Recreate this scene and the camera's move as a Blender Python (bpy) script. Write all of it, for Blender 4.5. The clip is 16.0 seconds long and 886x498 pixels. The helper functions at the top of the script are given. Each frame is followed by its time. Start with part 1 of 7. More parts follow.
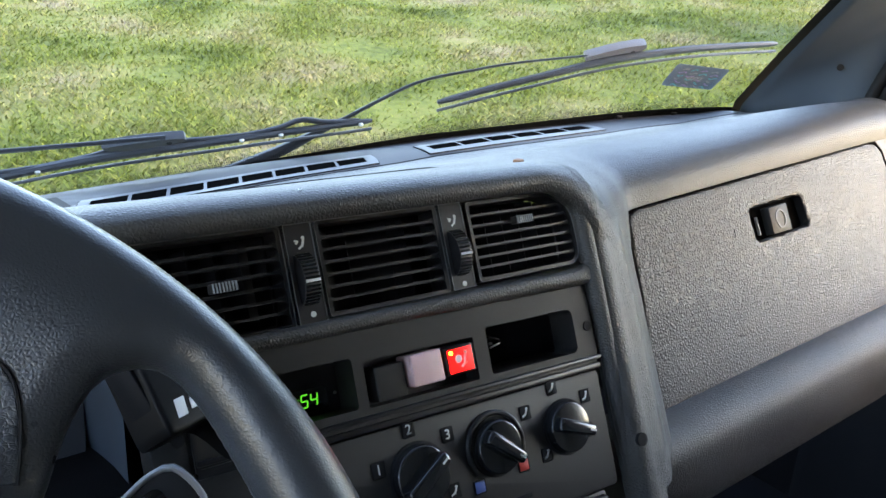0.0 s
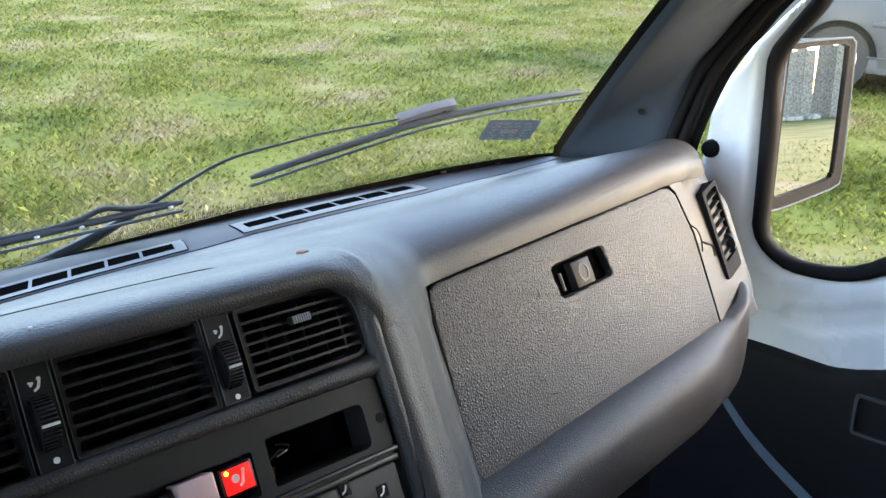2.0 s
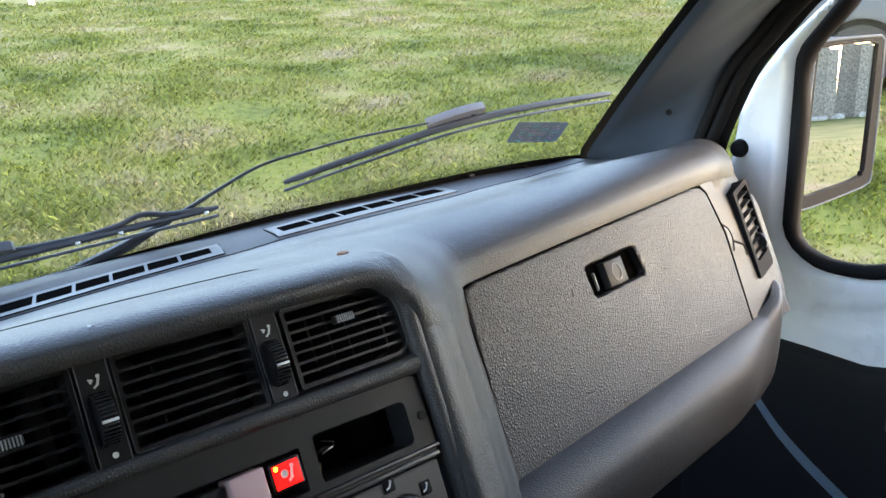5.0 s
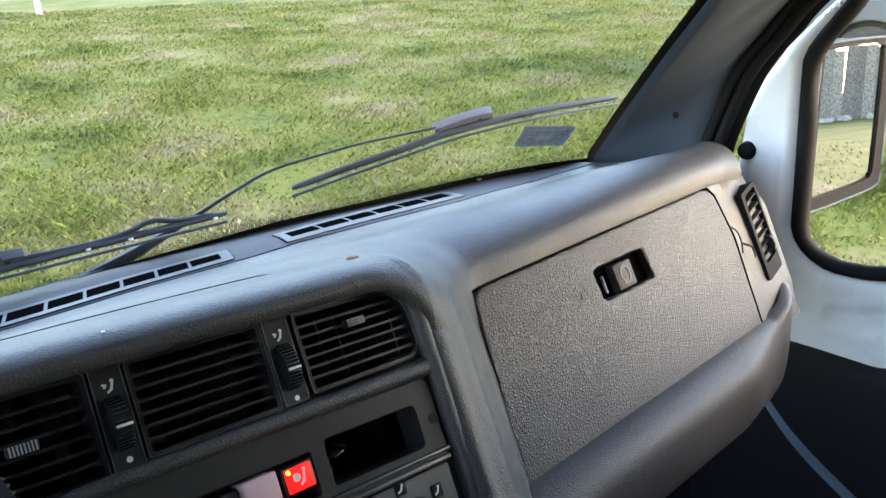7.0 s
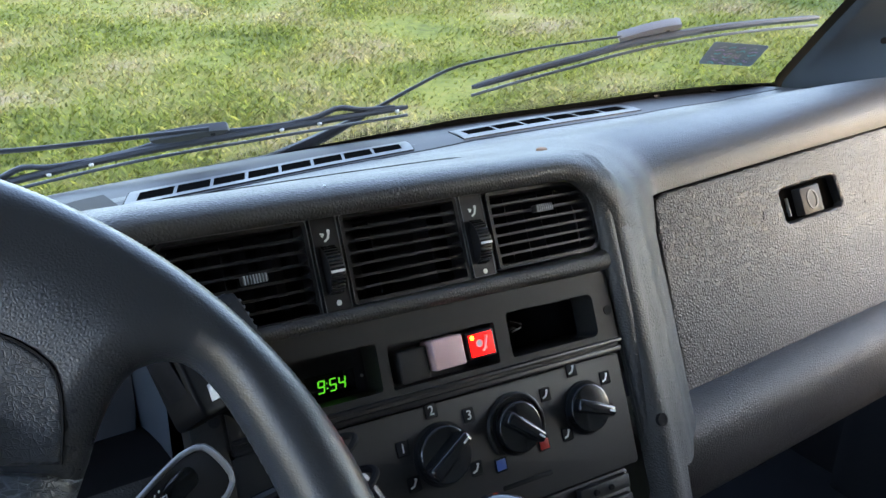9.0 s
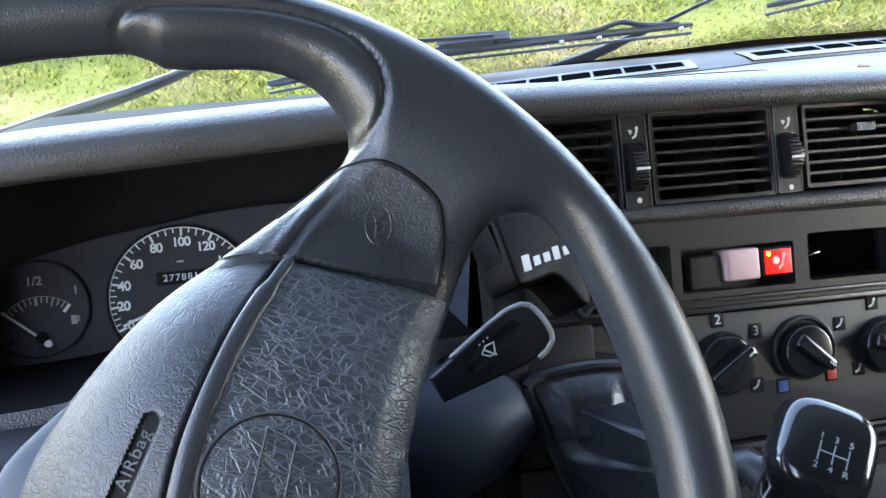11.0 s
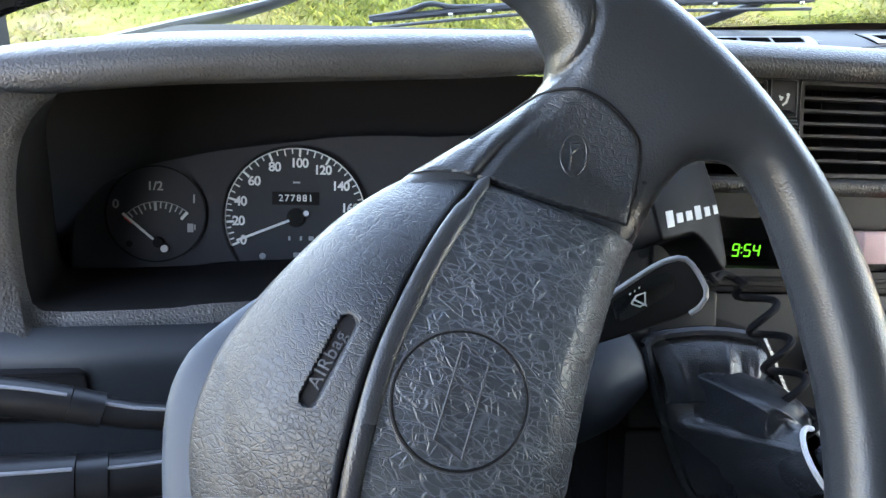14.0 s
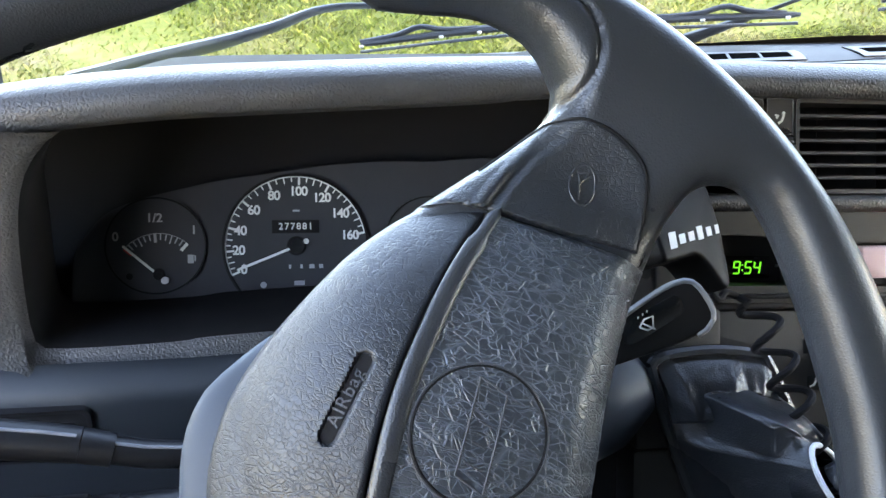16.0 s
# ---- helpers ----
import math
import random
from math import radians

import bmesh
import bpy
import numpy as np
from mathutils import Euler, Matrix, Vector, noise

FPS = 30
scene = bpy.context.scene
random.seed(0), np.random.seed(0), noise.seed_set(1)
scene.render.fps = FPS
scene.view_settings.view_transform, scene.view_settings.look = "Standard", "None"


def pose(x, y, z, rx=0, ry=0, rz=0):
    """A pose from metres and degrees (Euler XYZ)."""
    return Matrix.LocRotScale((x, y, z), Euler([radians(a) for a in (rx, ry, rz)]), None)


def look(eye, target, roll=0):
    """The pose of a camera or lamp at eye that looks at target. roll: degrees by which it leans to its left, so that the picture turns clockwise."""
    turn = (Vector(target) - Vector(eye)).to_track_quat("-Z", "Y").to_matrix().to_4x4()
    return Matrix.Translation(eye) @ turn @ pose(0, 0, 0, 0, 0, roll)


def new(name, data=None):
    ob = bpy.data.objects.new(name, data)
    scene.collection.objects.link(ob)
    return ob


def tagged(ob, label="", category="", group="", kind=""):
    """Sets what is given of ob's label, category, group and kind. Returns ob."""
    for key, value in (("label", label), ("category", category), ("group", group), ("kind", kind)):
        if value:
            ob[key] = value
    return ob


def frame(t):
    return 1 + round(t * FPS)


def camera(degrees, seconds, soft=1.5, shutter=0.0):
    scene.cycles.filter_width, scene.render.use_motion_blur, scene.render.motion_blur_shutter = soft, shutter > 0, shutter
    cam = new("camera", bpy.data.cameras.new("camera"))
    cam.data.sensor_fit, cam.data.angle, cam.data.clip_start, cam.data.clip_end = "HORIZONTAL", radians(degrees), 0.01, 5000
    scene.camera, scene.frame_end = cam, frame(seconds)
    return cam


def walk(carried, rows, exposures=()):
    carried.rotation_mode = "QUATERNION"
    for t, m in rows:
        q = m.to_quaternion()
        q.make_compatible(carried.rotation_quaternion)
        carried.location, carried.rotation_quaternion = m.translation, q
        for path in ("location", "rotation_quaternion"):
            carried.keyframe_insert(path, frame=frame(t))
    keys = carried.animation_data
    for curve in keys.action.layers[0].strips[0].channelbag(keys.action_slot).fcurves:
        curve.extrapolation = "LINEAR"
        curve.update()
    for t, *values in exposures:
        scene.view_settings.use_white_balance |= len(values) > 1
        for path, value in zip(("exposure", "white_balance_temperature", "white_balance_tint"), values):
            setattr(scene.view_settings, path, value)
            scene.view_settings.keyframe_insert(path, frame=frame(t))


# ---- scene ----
cam = camera(58.72, 16.0)
PATH = [
    (0.0, -0.2915, -0.4897, 1.4156, -36.00, -18.60, 3.45),
    (0.5, -0.2785, -0.4929, 1.4242, -38.46, -18.39, 3.16),
    (1.0, -0.2577, -0.5011, 1.4324, -40.70, -18.33, 2.59),
    (1.5, -0.2038, -0.5269, 1.4602, -43.47, -16.73, 1.44),
    (2.0, -0.2067, -0.5247, 1.4615, -44.74, -15.66, 0.35),
    (2.5, -0.2045, -0.5237, 1.4640, -45.38, -15.18, -0.16),
    (3.0, -0.2005, -0.5228, 1.4619, -45.68, -15.11, -0.55),
    (3.5, -0.2198, -0.5172, 1.4580, -45.02, -15.18, -0.28),
    (4.0, -0.2238, -0.5189, 1.4600, -43.90, -15.32, -0.03),
    (6.5, -0.2320, -0.5228, 1.4598, -42.81, -15.03, -1.03),
    (7.0, -0.2309, -0.5220, 1.4597, -42.72, -14.92, -1.13),
    (7.5, -0.2354, -0.5251, 1.4594, -41.10, -14.68, 0.08),
    (8.0, -0.2537, -0.5255, 1.4527, -37.71, -16.85, 0.77),
    (8.2, -0.2593, -0.5243, 1.4497, -36.75, -17.81, 0.91),
    (10.5, -0.3301, -0.5206, 1.4157, -19.54, -24.12, 1.29),
    (11.0, -0.3477, -0.5243, 1.4132, -14.73, -25.68, 0.94),
    (11.5, -0.3839, -0.5289, 1.4072, -10.33, -26.78, 1.77),
    (12.0, -0.3879, -0.5342, 1.4113, -8.63, -27.25, 2.44),
    (12.5, -0.3983, -0.5277, 1.4081, -8.30, -27.45, 2.97),
    (13.0, -0.4101, -0.5157, 1.3964, -8.78, -28.27, 3.98),
    (13.5, -0.4086, -0.5032, 1.3892, -10.44, -28.65, 5.51),
    (14.0, -0.4090, -0.5123, 1.3957, -11.63, -28.84, 5.98),
    (14.5, -0.4089, -0.5098, 1.3942, -11.81, -28.77, 5.75),
    (15.0, -0.4152, -0.5073, 1.3954, -12.15, -27.94, 5.54),
    (15.5, -0.4141, -0.5112, 1.3973, -12.22, -27.55, 5.21),
    (16.0, -0.4178, -0.5083, 1.4014, -12.26, -27.59, 4.76),
]
walk(cam, [(t, pose(x, y, z, 90 + pitch, 0, yaw) @ pose(0, 0, 0, 0, 0, roll)) for t, x, y, z, yaw, pitch, roll in PATH],
     ((0.0, 4.0, 6900, 20), (3.0, 3.75, 6900, 20), (8.2, 3.75, 6900, 20), (10.5, 4.5, 7000, 22), (12.0, 4.75, 7450, 22), (16.0, 4.75, 7450, 23)))

# ---- light ----
world = bpy.data.worlds.new("world")
scene.world = world
world.use_nodes = True
wn = world.node_tree.nodes
sky = wn.new("ShaderNodeTexSky")
sky.sky_type = "NISHITA"
sky.sun_disc = False
sky.sun_elevation = radians(20)
sky.sun_rotation = radians(150)
wn["Background"].inputs[1].default_value = 0.15
world.node_tree.links.new(sky.outputs[0], wn["Background"].inputs[0])
sun = new("sun", bpy.data.lights.new("sun", "SUN"))
sun.data.energy, sun.data.angle, sun.data.color = 0.12, radians(25), (1.0, 0.92, 0.8)
sun.matrix_world = look((5.0, -8.66, 3.64), (0, 0, 0))


# ---- materials ----
def material(name, color, rough=0.5, metal=0.0, bump=0.0, scale=300.0, vary=0.12, kind="noise", spec=0.5, emit=0.0, coat=0.0, wear=0.0):
    """A surface with grain at a small scale and wear at a large one."""
    m = bpy.data.materials.new(name)
    m.use_nodes = True
    n, l = m.node_tree.nodes, m.node_tree.links
    b = n["Principled BSDF"]
    b.inputs["Roughness"].default_value = rough
    b.inputs["Metallic"].default_value = metal
    b.inputs["Specular IOR Level"].default_value = spec
    b.inputs["Coat Weight"].default_value = coat
    co = n.new("ShaderNodeTexCoord")
    big = n.new("ShaderNodeTexNoise")
    big.inputs["Scale"].default_value, big.inputs["Detail"].default_value = 9.0, 5.0
    l.new(co.outputs["Object"], big.inputs["Vector"])
    ramp = n.new("ShaderNodeValToRGB")
    ramp.color_ramp.elements[0].position, ramp.color_ramp.elements[1].position = 0.3, 0.7
    ramp.color_ramp.elements[0].color = (*[c * (1 - vary) for c in color], 1)
    ramp.color_ramp.elements[1].color = (*[min(1, c * (1 + vary)) for c in color], 1)
    l.new(big.outputs["Fac"], ramp.inputs["Fac"])
    l.new(ramp.outputs["Color"], b.inputs["Base Color"])
    rr = n.new("ShaderNodeMapRange")
    rr.inputs["To Min"].default_value, rr.inputs["To Max"].default_value = max(0.02, rough - 0.08 - wear), min(1, rough + 0.08)
    l.new(big.outputs["Fac"], rr.inputs["Value"])
    l.new(rr.outputs["Result"], b.inputs["Roughness"])
    if bump:
        if kind == "leather":
            t = n.new("ShaderNodeTexVoronoi")
            t.feature = "DISTANCE_TO_EDGE"
            t.inputs["Scale"].default_value = scale
            warp = n.new("ShaderNodeTexNoise")
            warp.inputs["Scale"].default_value = scale * 0.6
            l.new(co.outputs["Object"], warp.inputs["Vector"])
            mix = n.new("ShaderNodeMix")
            mix.data_type = "VECTOR"
            mix.inputs["Factor"].default_value = 0.9 / scale
            l.new(co.outputs["Object"], mix.inputs["A"])
            l.new(warp.outputs["Color"], mix.inputs["B"])
            l.new(mix.outputs["Result"], t.inputs["Vector"])
            mr = n.new("ShaderNodeMapRange")
            mr.interpolation_type = "SMOOTHSTEP"
            mr.inputs["From Max"].default_value = 0.42
            l.new(t.outputs["Distance"], mr.inputs["Value"])
            out = mr.outputs["Result"]
        else:
            t = n.new("ShaderNodeTexNoise")
            t.inputs["Scale"].default_value, t.inputs["Detail"].default_value = scale, 3.0
            l.new(co.outputs["Object"], t.inputs["Vector"])
            out = t.outputs["Fac"]
        bp = n.new("ShaderNodeBump")
        bp.inputs["Strength"].default_value, bp.inputs["Distance"].default_value = bump, (0.4 if kind == "leather" else 0.22) / scale
        l.new(out, bp.inputs["Height"])
        l.new(bp.outputs["Normal"], b.inputs["Normal"])
    if emit:
        b.inputs["Emission Color"].default_value = (*color, 1)
        b.inputs["Emission Strength"].default_value = emit
    return m


DASH = material("dash_plastic", (0.043, 0.0425, 0.041), 0.5, bump=0.34, scale=330, kind="leather", vary=0.14, wear=0.08, spec=0.4)
LID = material("lid_plastic", (0.029, 0.028, 0.0265), 0.47, bump=0.5, scale=280, kind="leather", vary=0.14, wear=0.08, spec=0.4)
SMOOTH = material("smooth_plastic", (0.042, 0.044, 0.049), 0.45, bump=0.12, scale=500, vary=0.08)
PANEL = material("panel_plastic", (0.019, 0.0187, 0.018), 0.55, bump=0.25, scale=700, vary=0.15, spec=0.28)
BLACK = material("black_plastic", (0.008, 0.008, 0.009), 0.42, bump=0.12, scale=600, spec=0.4)
DULL = material("dull_black", (0.008, 0.008, 0.009), 0.8, bump=0.1, scale=400, spec=0.2)
# near-black without sheen, paints the darkness inside gaps and slots
HOLE = material("dark_opening", (0.003, 0.003, 0.003), 1.0, spec=0.0)
GLOSS = material("gloss_black", (0.012, 0.013, 0.014), 0.16, bump=0.02, scale=60, coat=0.3)
RUBBER = material("rubber", (0.007, 0.007, 0.008), 0.65, bump=0.1, scale=300, spec=0.12)
RIM = material("rim_leather", (0.03, 0.033, 0.037), 0.35, bump=0.15, scale=620, kind="leather", wear=0.08)


def wheel_skin(name, color, rough, depth, pale, layers, keep):
    """Moulded leather grain in the wheel's own plane: creases of several sizes, mostly across the pad, their colour
    scaled by pale.
    """
    m = bpy.data.materials.new(name)
    m.use_nodes = True
    n, l = m.node_tree.nodes, m.node_tree.links
    b = n["Principled BSDF"]
    b.inputs["Specular IOR Level"].default_value = 0.55
    co = n.new("ShaderNodeTexCoord")
    plane = Matrix(((0.99935, -0.03598, 0.0), (0.0215, 0.5978, 0.8013), (-0.0288, -0.8008, 0.5982)))
    warp = n.new("ShaderNodeTexNoise")
    warp.inputs["Scale"].default_value, warp.inputs["Detail"].default_value = 160.0, 2.0
    l.new(co.outputs["Object"], warp.inputs["Vector"])
    bent = n.new("ShaderNodeMix")
    bent.data_type = "VECTOR"
    bent.inputs["Factor"].default_value = 0.0022
    l.new(co.outputs["Object"], bent.inputs["A"])
    l.new(warp.outputs["Color"], bent.inputs["B"])
    last = None
    for size, stretch, turn, width in layers:
        place = n.new("ShaderNodeMapping")
        place.inputs["Rotation"].default_value = (Matrix.Rotation(radians(turn), 3, "Z") @ plane).to_euler()
        l.new(bent.outputs["Result"], place.inputs["Vector"])
        squeeze = n.new("ShaderNodeMapping")
        squeeze.inputs["Scale"].default_value = (stretch, 1.0, 0.25)
        l.new(place.outputs[0], squeeze.inputs["Vector"])
        net = n.new("ShaderNodeTexVoronoi")
        net.feature = "DISTANCE_TO_EDGE"
        net.inputs["Scale"].default_value = size
        l.new(squeeze.outputs[0], net.inputs["Vector"])
        line = n.new("ShaderNodeMapRange")
        line.interpolation_type = "SMOOTHSTEP"
        line.inputs["From Max"].default_value, line.inputs["To Min"].default_value, line.inputs["To Max"].default_value = width, 1.0, 0.0
        l.new(net.outputs["Distance"], line.inputs["Value"])
        gone = n.new("ShaderNodeTexNoise")
        gone.inputs["Scale"].default_value, gone.inputs["Detail"].default_value = size * 0.45, 2.0
        l.new(place.outputs[0], gone.inputs["Vector"])
        fade = n.new("ShaderNodeMapRange")
        fade.inputs["From Min"].default_value, fade.inputs["From Max"].default_value = keep - 0.07, keep + 0.09
        l.new(gone.outputs["Fac"], fade.inputs["Value"])
        cut = n.new("ShaderNodeMath")
        cut.operation = "MULTIPLY"
        l.new(line.outputs[0], cut.inputs[0])
        l.new(fade.outputs[0], cut.inputs[1])
        if last is None:
            last = cut
        else:
            both = n.new("ShaderNodeMath")
            both.operation = "MAXIMUM"
            l.new(last.outputs[0], both.inputs[0])
            l.new(cut.outputs[0], both.inputs[1])
            last = both
    big = n.new("ShaderNodeTexNoise")
    big.inputs["Scale"].default_value, big.inputs["Detail"].default_value = 24.0, 5.0
    l.new(co.outputs["Object"], big.inputs["Vector"])
    worn = n.new("ShaderNodeMapRange")
    worn.inputs["To Min"].default_value, worn.inputs["To Max"].default_value = rough - 0.07, rough + 0.1
    l.new(big.outputs["Fac"], worn.inputs["Value"])
    l.new(worn.outputs[0], b.inputs["Roughness"])
    tint = n.new("ShaderNodeMix")
    tint.data_type = "RGBA"
    tint.inputs["A"].default_value, tint.inputs["B"].default_value = (*color, 1), (*[c * pale for c in color], 1)
    l.new(last.outputs[0], tint.inputs["Factor"])
    l.new(tint.outputs["Result"], b.inputs["Base Color"])
    fine = n.new("ShaderNodeTexNoise")
    fine.inputs["Scale"].default_value, fine.inputs["Detail"].default_value = 900.0, 2.0
    l.new(co.outputs["Object"], fine.inputs["Vector"])
    height = n.new("ShaderNodeMath")
    height.operation = "MULTIPLY_ADD"
    height.inputs[1].default_value = -1.2
    l.new(last.outputs[0], height.inputs[0])
    l.new(fine.outputs["Fac"], height.inputs[2])
    bp = n.new("ShaderNodeBump")
    bp.inputs["Strength"].default_value, bp.inputs["Distance"].default_value = depth, 0.00045
    l.new(height.outputs[0], bp.inputs["Height"])
    l.new(bp.outputs["Normal"], b.inputs["Normal"])
    return m


PAD = wheel_skin("pad_skin", (0.02, 0.0235, 0.028), 0.38, 0.3, 0.9, ((360, 0.5, 20, 0.09), (560, 0.6, 50, 0.11)), 0.42)
PLATE = wheel_skin("plate_skin", (0.032, 0.038, 0.045), 0.3, 0.6, 2.2, ((140, 0.3, 22, 0.036), (230, 0.36, 28, 0.045), (340, 0.45, 15, 0.06), (200, 0.6, 78, 0.03)), 0.44)
GAITER = material("gaiter_leather", (0.024, 0.027, 0.031), 0.3, bump=0.2, scale=500, kind="leather", wear=0.1)
PAINT = material("white_paint", (0.72, 0.75, 0.78), 0.28, bump=0.02, scale=80, vary=0.03, coat=0.4)
PILLAR = material("pillar_trim", (0.042, 0.056, 0.075), 0.52, bump=0.1, scale=900, vary=0.06, spec=0.36)
PINK = material("pink_plastic", (0.62, 0.42, 0.42), 0.4, bump=0.1, scale=200)
RED = material("lit_red", (0.75, 0.006, 0.004), 0.45, emit=0.38, spec=0.2)
AMBER = material("lit_amber", (1.0, 0.35, 0.01), 0.35, emit=2.0)
GREEN = material("lit_green", (0.06, 0.55, 0.02), 0.4, emit=0.1)
PRINT = material("white_print", (0.62, 0.62, 0.6), 0.5)
PRINTGREY = material("grey_print", (0.28, 0.29, 0.3), 0.5)
REDPRINT = material("red_print", (0.5, 0.03, 0.02), 0.5)
BLUEPRINT = material("blue_print", (0.03, 0.08, 0.3), 0.5)
STEEL = material("steel", (0.5, 0.5, 0.5), 0.3, metal=1.0, bump=0.05, scale=400)
BRASS = material("brass", (0.55, 0.4, 0.15), 0.3, metal=1.0)
WIPER = material("wiper_black", (0.02, 0.021, 0.023), 0.45, bump=0.1, scale=300)
WIPEGREY = material("wiper_grey", (0.12, 0.118, 0.126), 0.4, bump=0.1, scale=300)
WHITEPLASTIC = material("white_plastic", (0.7, 0.7, 0.68), 0.4)
# paler plastic that paints the light caught on frame edges
TRIMEDGE = material("frame_edge_glint", (0.1, 0.104, 0.11), 0.36, bump=0.1, scale=400, vary=0.3)
FACE = material("gauge_face", (0.036, 0.038, 0.042), 0.6, bump=0.02, scale=300, spec=0.12)


def glass(name, tint=(1, 1, 1), gloss=1.0):
    m = bpy.data.materials.new(name)
    m.use_nodes = True
    n, l = m.node_tree.nodes, m.node_tree.links
    n.remove(n["Principled BSDF"])
    tr, gl, fr, mix = n.new("ShaderNodeBsdfTransparent"), n.new("ShaderNodeBsdfGlossy"), n.new("ShaderNodeFresnel"), n.new("ShaderNodeMixShader")
    tr.inputs[0].default_value = (*tint, 1)
    gl.inputs["Roughness"].default_value = 0.03
    fr.inputs["IOR"].default_value = 1.3
    l.new(fr.outputs[0], mix.inputs[0])
    l.new(tr.outputs[0], mix.inputs[1])
    l.new(gl.outputs[0], mix.inputs[2])
    l.new(mix.outputs[0], n["Material Output"].inputs[0])
    return m


GLASS = glass("window_glass", (0.93, 0.97, 0.94))
MIRROR = material("mirror_silver", (0.6, 0.6, 0.58), 0.03, metal=1.0, vary=0.02)
for link in list(MIRROR.node_tree.links):
    if link.to_socket.name == "Roughness":
        MIRROR.node_tree.links.remove(link)
MIRROR.node_tree.nodes["Principled BSDF"].inputs["Roughness"].default_value = 0.0


# ---- builders ----
def obj(name, bm, mat, parent=None, label="", smooth=True, angle=40):
    me = bpy.data.meshes.new(name)
    if smooth:
        for f in bm.faces:
            f.smooth = True
        for e in bm.edges:
            if len(e.link_faces) == 2 and e.calc_face_angle(0) > radians(angle):
                e.smooth = False
    bm.to_mesh(me)
    bm.free()
    me.materials.append(mat)
    ob = new(name, me)
    if parent is not None:
        ob.parent = parent
        ob.matrix_parent_inverse = parent.matrix_basis.inverted()
    if label:
        ob["label"] = label
    return ob


def part(name, bm, mat, parent, label="", smooth=True):
    return obj(name, bm, mat, parent, label, smooth)


def thing(name, place, label, category, group="", kind=""):
    ob = new(name)
    ob.empty_display_size = 0.02
    ob.matrix_basis = Matrix.Translation(place)
    return tagged(ob, label, category, group, kind)


def box(size, m=Matrix(), bevel=0.0, seg=2, bm=None):
    b = bmesh.new()
    bmesh.ops.create_cube(b, size=1)
    bmesh.ops.scale(b, vec=size, verts=b.verts)
    if bevel:
        bmesh.ops.bevel(b, geom=b.edges[:], offset=bevel, segments=seg, affect="EDGES", profile=0.5)
    bmesh.ops.transform(b, matrix=m, verts=b.verts)
    return join(bm, b)


def join(bm, b):
    if bm is None:
        return b
    me = bpy.data.meshes.new("t")
    b.to_mesh(me)
    b.free()
    bm.from_mesh(me)
    bpy.data.meshes.remove(me)
    return bm


def disc(r1, r2, h, m=Matrix(), seg=32, bevel=0.0, bm=None):
    """A cylinder or cone along z, its base at 0."""
    b = bmesh.new()
    bmesh.ops.create_cone(b, cap_ends=True, segments=seg, radius1=r1, radius2=r2, depth=h)
    bmesh.ops.translate(b, vec=(0, 0, h / 2), verts=b.verts)
    if bevel:
        es = [e for e in b.edges if abs(e.verts[0].co.z - h) < 1e-6 and abs(e.verts[1].co.z - h) < 1e-6]
        bmesh.ops.bevel(b, geom=es, offset=bevel, segments=3, affect="EDGES", profile=0.5)
    bmesh.ops.transform(b, matrix=m, verts=b.verts)
    return join(bm, b)


def grid(rows, closed=False, bm=None, thick=0.0):
    """A skin through rows of points."""
    b = bmesh.new()
    vs = [[b.verts.new(p) for p in r] for r in rows]
    for a, c in zip(vs, vs[1:]):
        k = len(a)
        for i in range(k if closed else k - 1):
            b.faces.new((a[i], a[(i + 1) % k], c[(i + 1) % k], c[i]))
    if thick:
        bmesh.ops.solidify(b, geom=b.faces[:], thickness=thick)
    return join(bm, b)


def tube(points, radius, seg=10, bm=None, caps=True, flat=1.0, up=(0, 0, 1)):
    """A pipe along points; radius may be one number or one for each point; flat squeezes it along up."""
    pts = [Vector(p) for p in points]
    rad = [float(r) for r in radius] if isinstance(radius, (list, tuple)) else [radius] * len(pts)
    rings, prev = [], Vector(up)
    for i, p in enumerate(pts):
        d = (pts[min(i + 1, len(pts) - 1)] - pts[max(i - 1, 0)]).normalized()
        side = d.cross(prev)
        if side.length < 1e-4:
            side = d.cross(Vector((1, 0, 0)))
        side.normalize()
        w = side.cross(d).normalized()
        rings.append([p + rad[i] * (math.cos(a) * side + flat * math.sin(a) * w) for a in [2 * math.pi * j / seg for j in range(seg)]])
    b = grid(rings, closed=True)
    if caps:
        b.verts.ensure_lookup_table()
        b.faces.new([b.verts[i] for i in range(seg)])
        b.faces.new([b.verts[len(b.verts) - 1 - i] for i in range(seg)])
    bmesh.ops.recalc_face_normals(b, faces=b.faces)
    return join(bm, b)


def curve(keys, count):
    """Smooth points through keys."""
    k = np.array(keys, float)
    s = np.r_[0, np.cumsum(np.linalg.norm(np.diff(k, axis=0), axis=1))]
    out = []
    for u in np.linspace(0, s[-1], count):
        i = min(max(int(np.searchsorted(s, u)) - 1, 0), len(k) - 2)
        f = (u - s[i]) / (s[i + 1] - s[i])
        p0, p1, p2, p3 = k[max(i - 1, 0)], k[i], k[i + 1], k[min(i + 2, len(k) - 1)]
        out.append(0.5 * (2 * p1 + (p2 - p0) * f + (2 * p0 - 5 * p1 + 4 * p2 - p3) * f * f + (3 * p1 - p0 - 3 * p2 + p3) * f**3))
    return [tuple(p) for p in out]


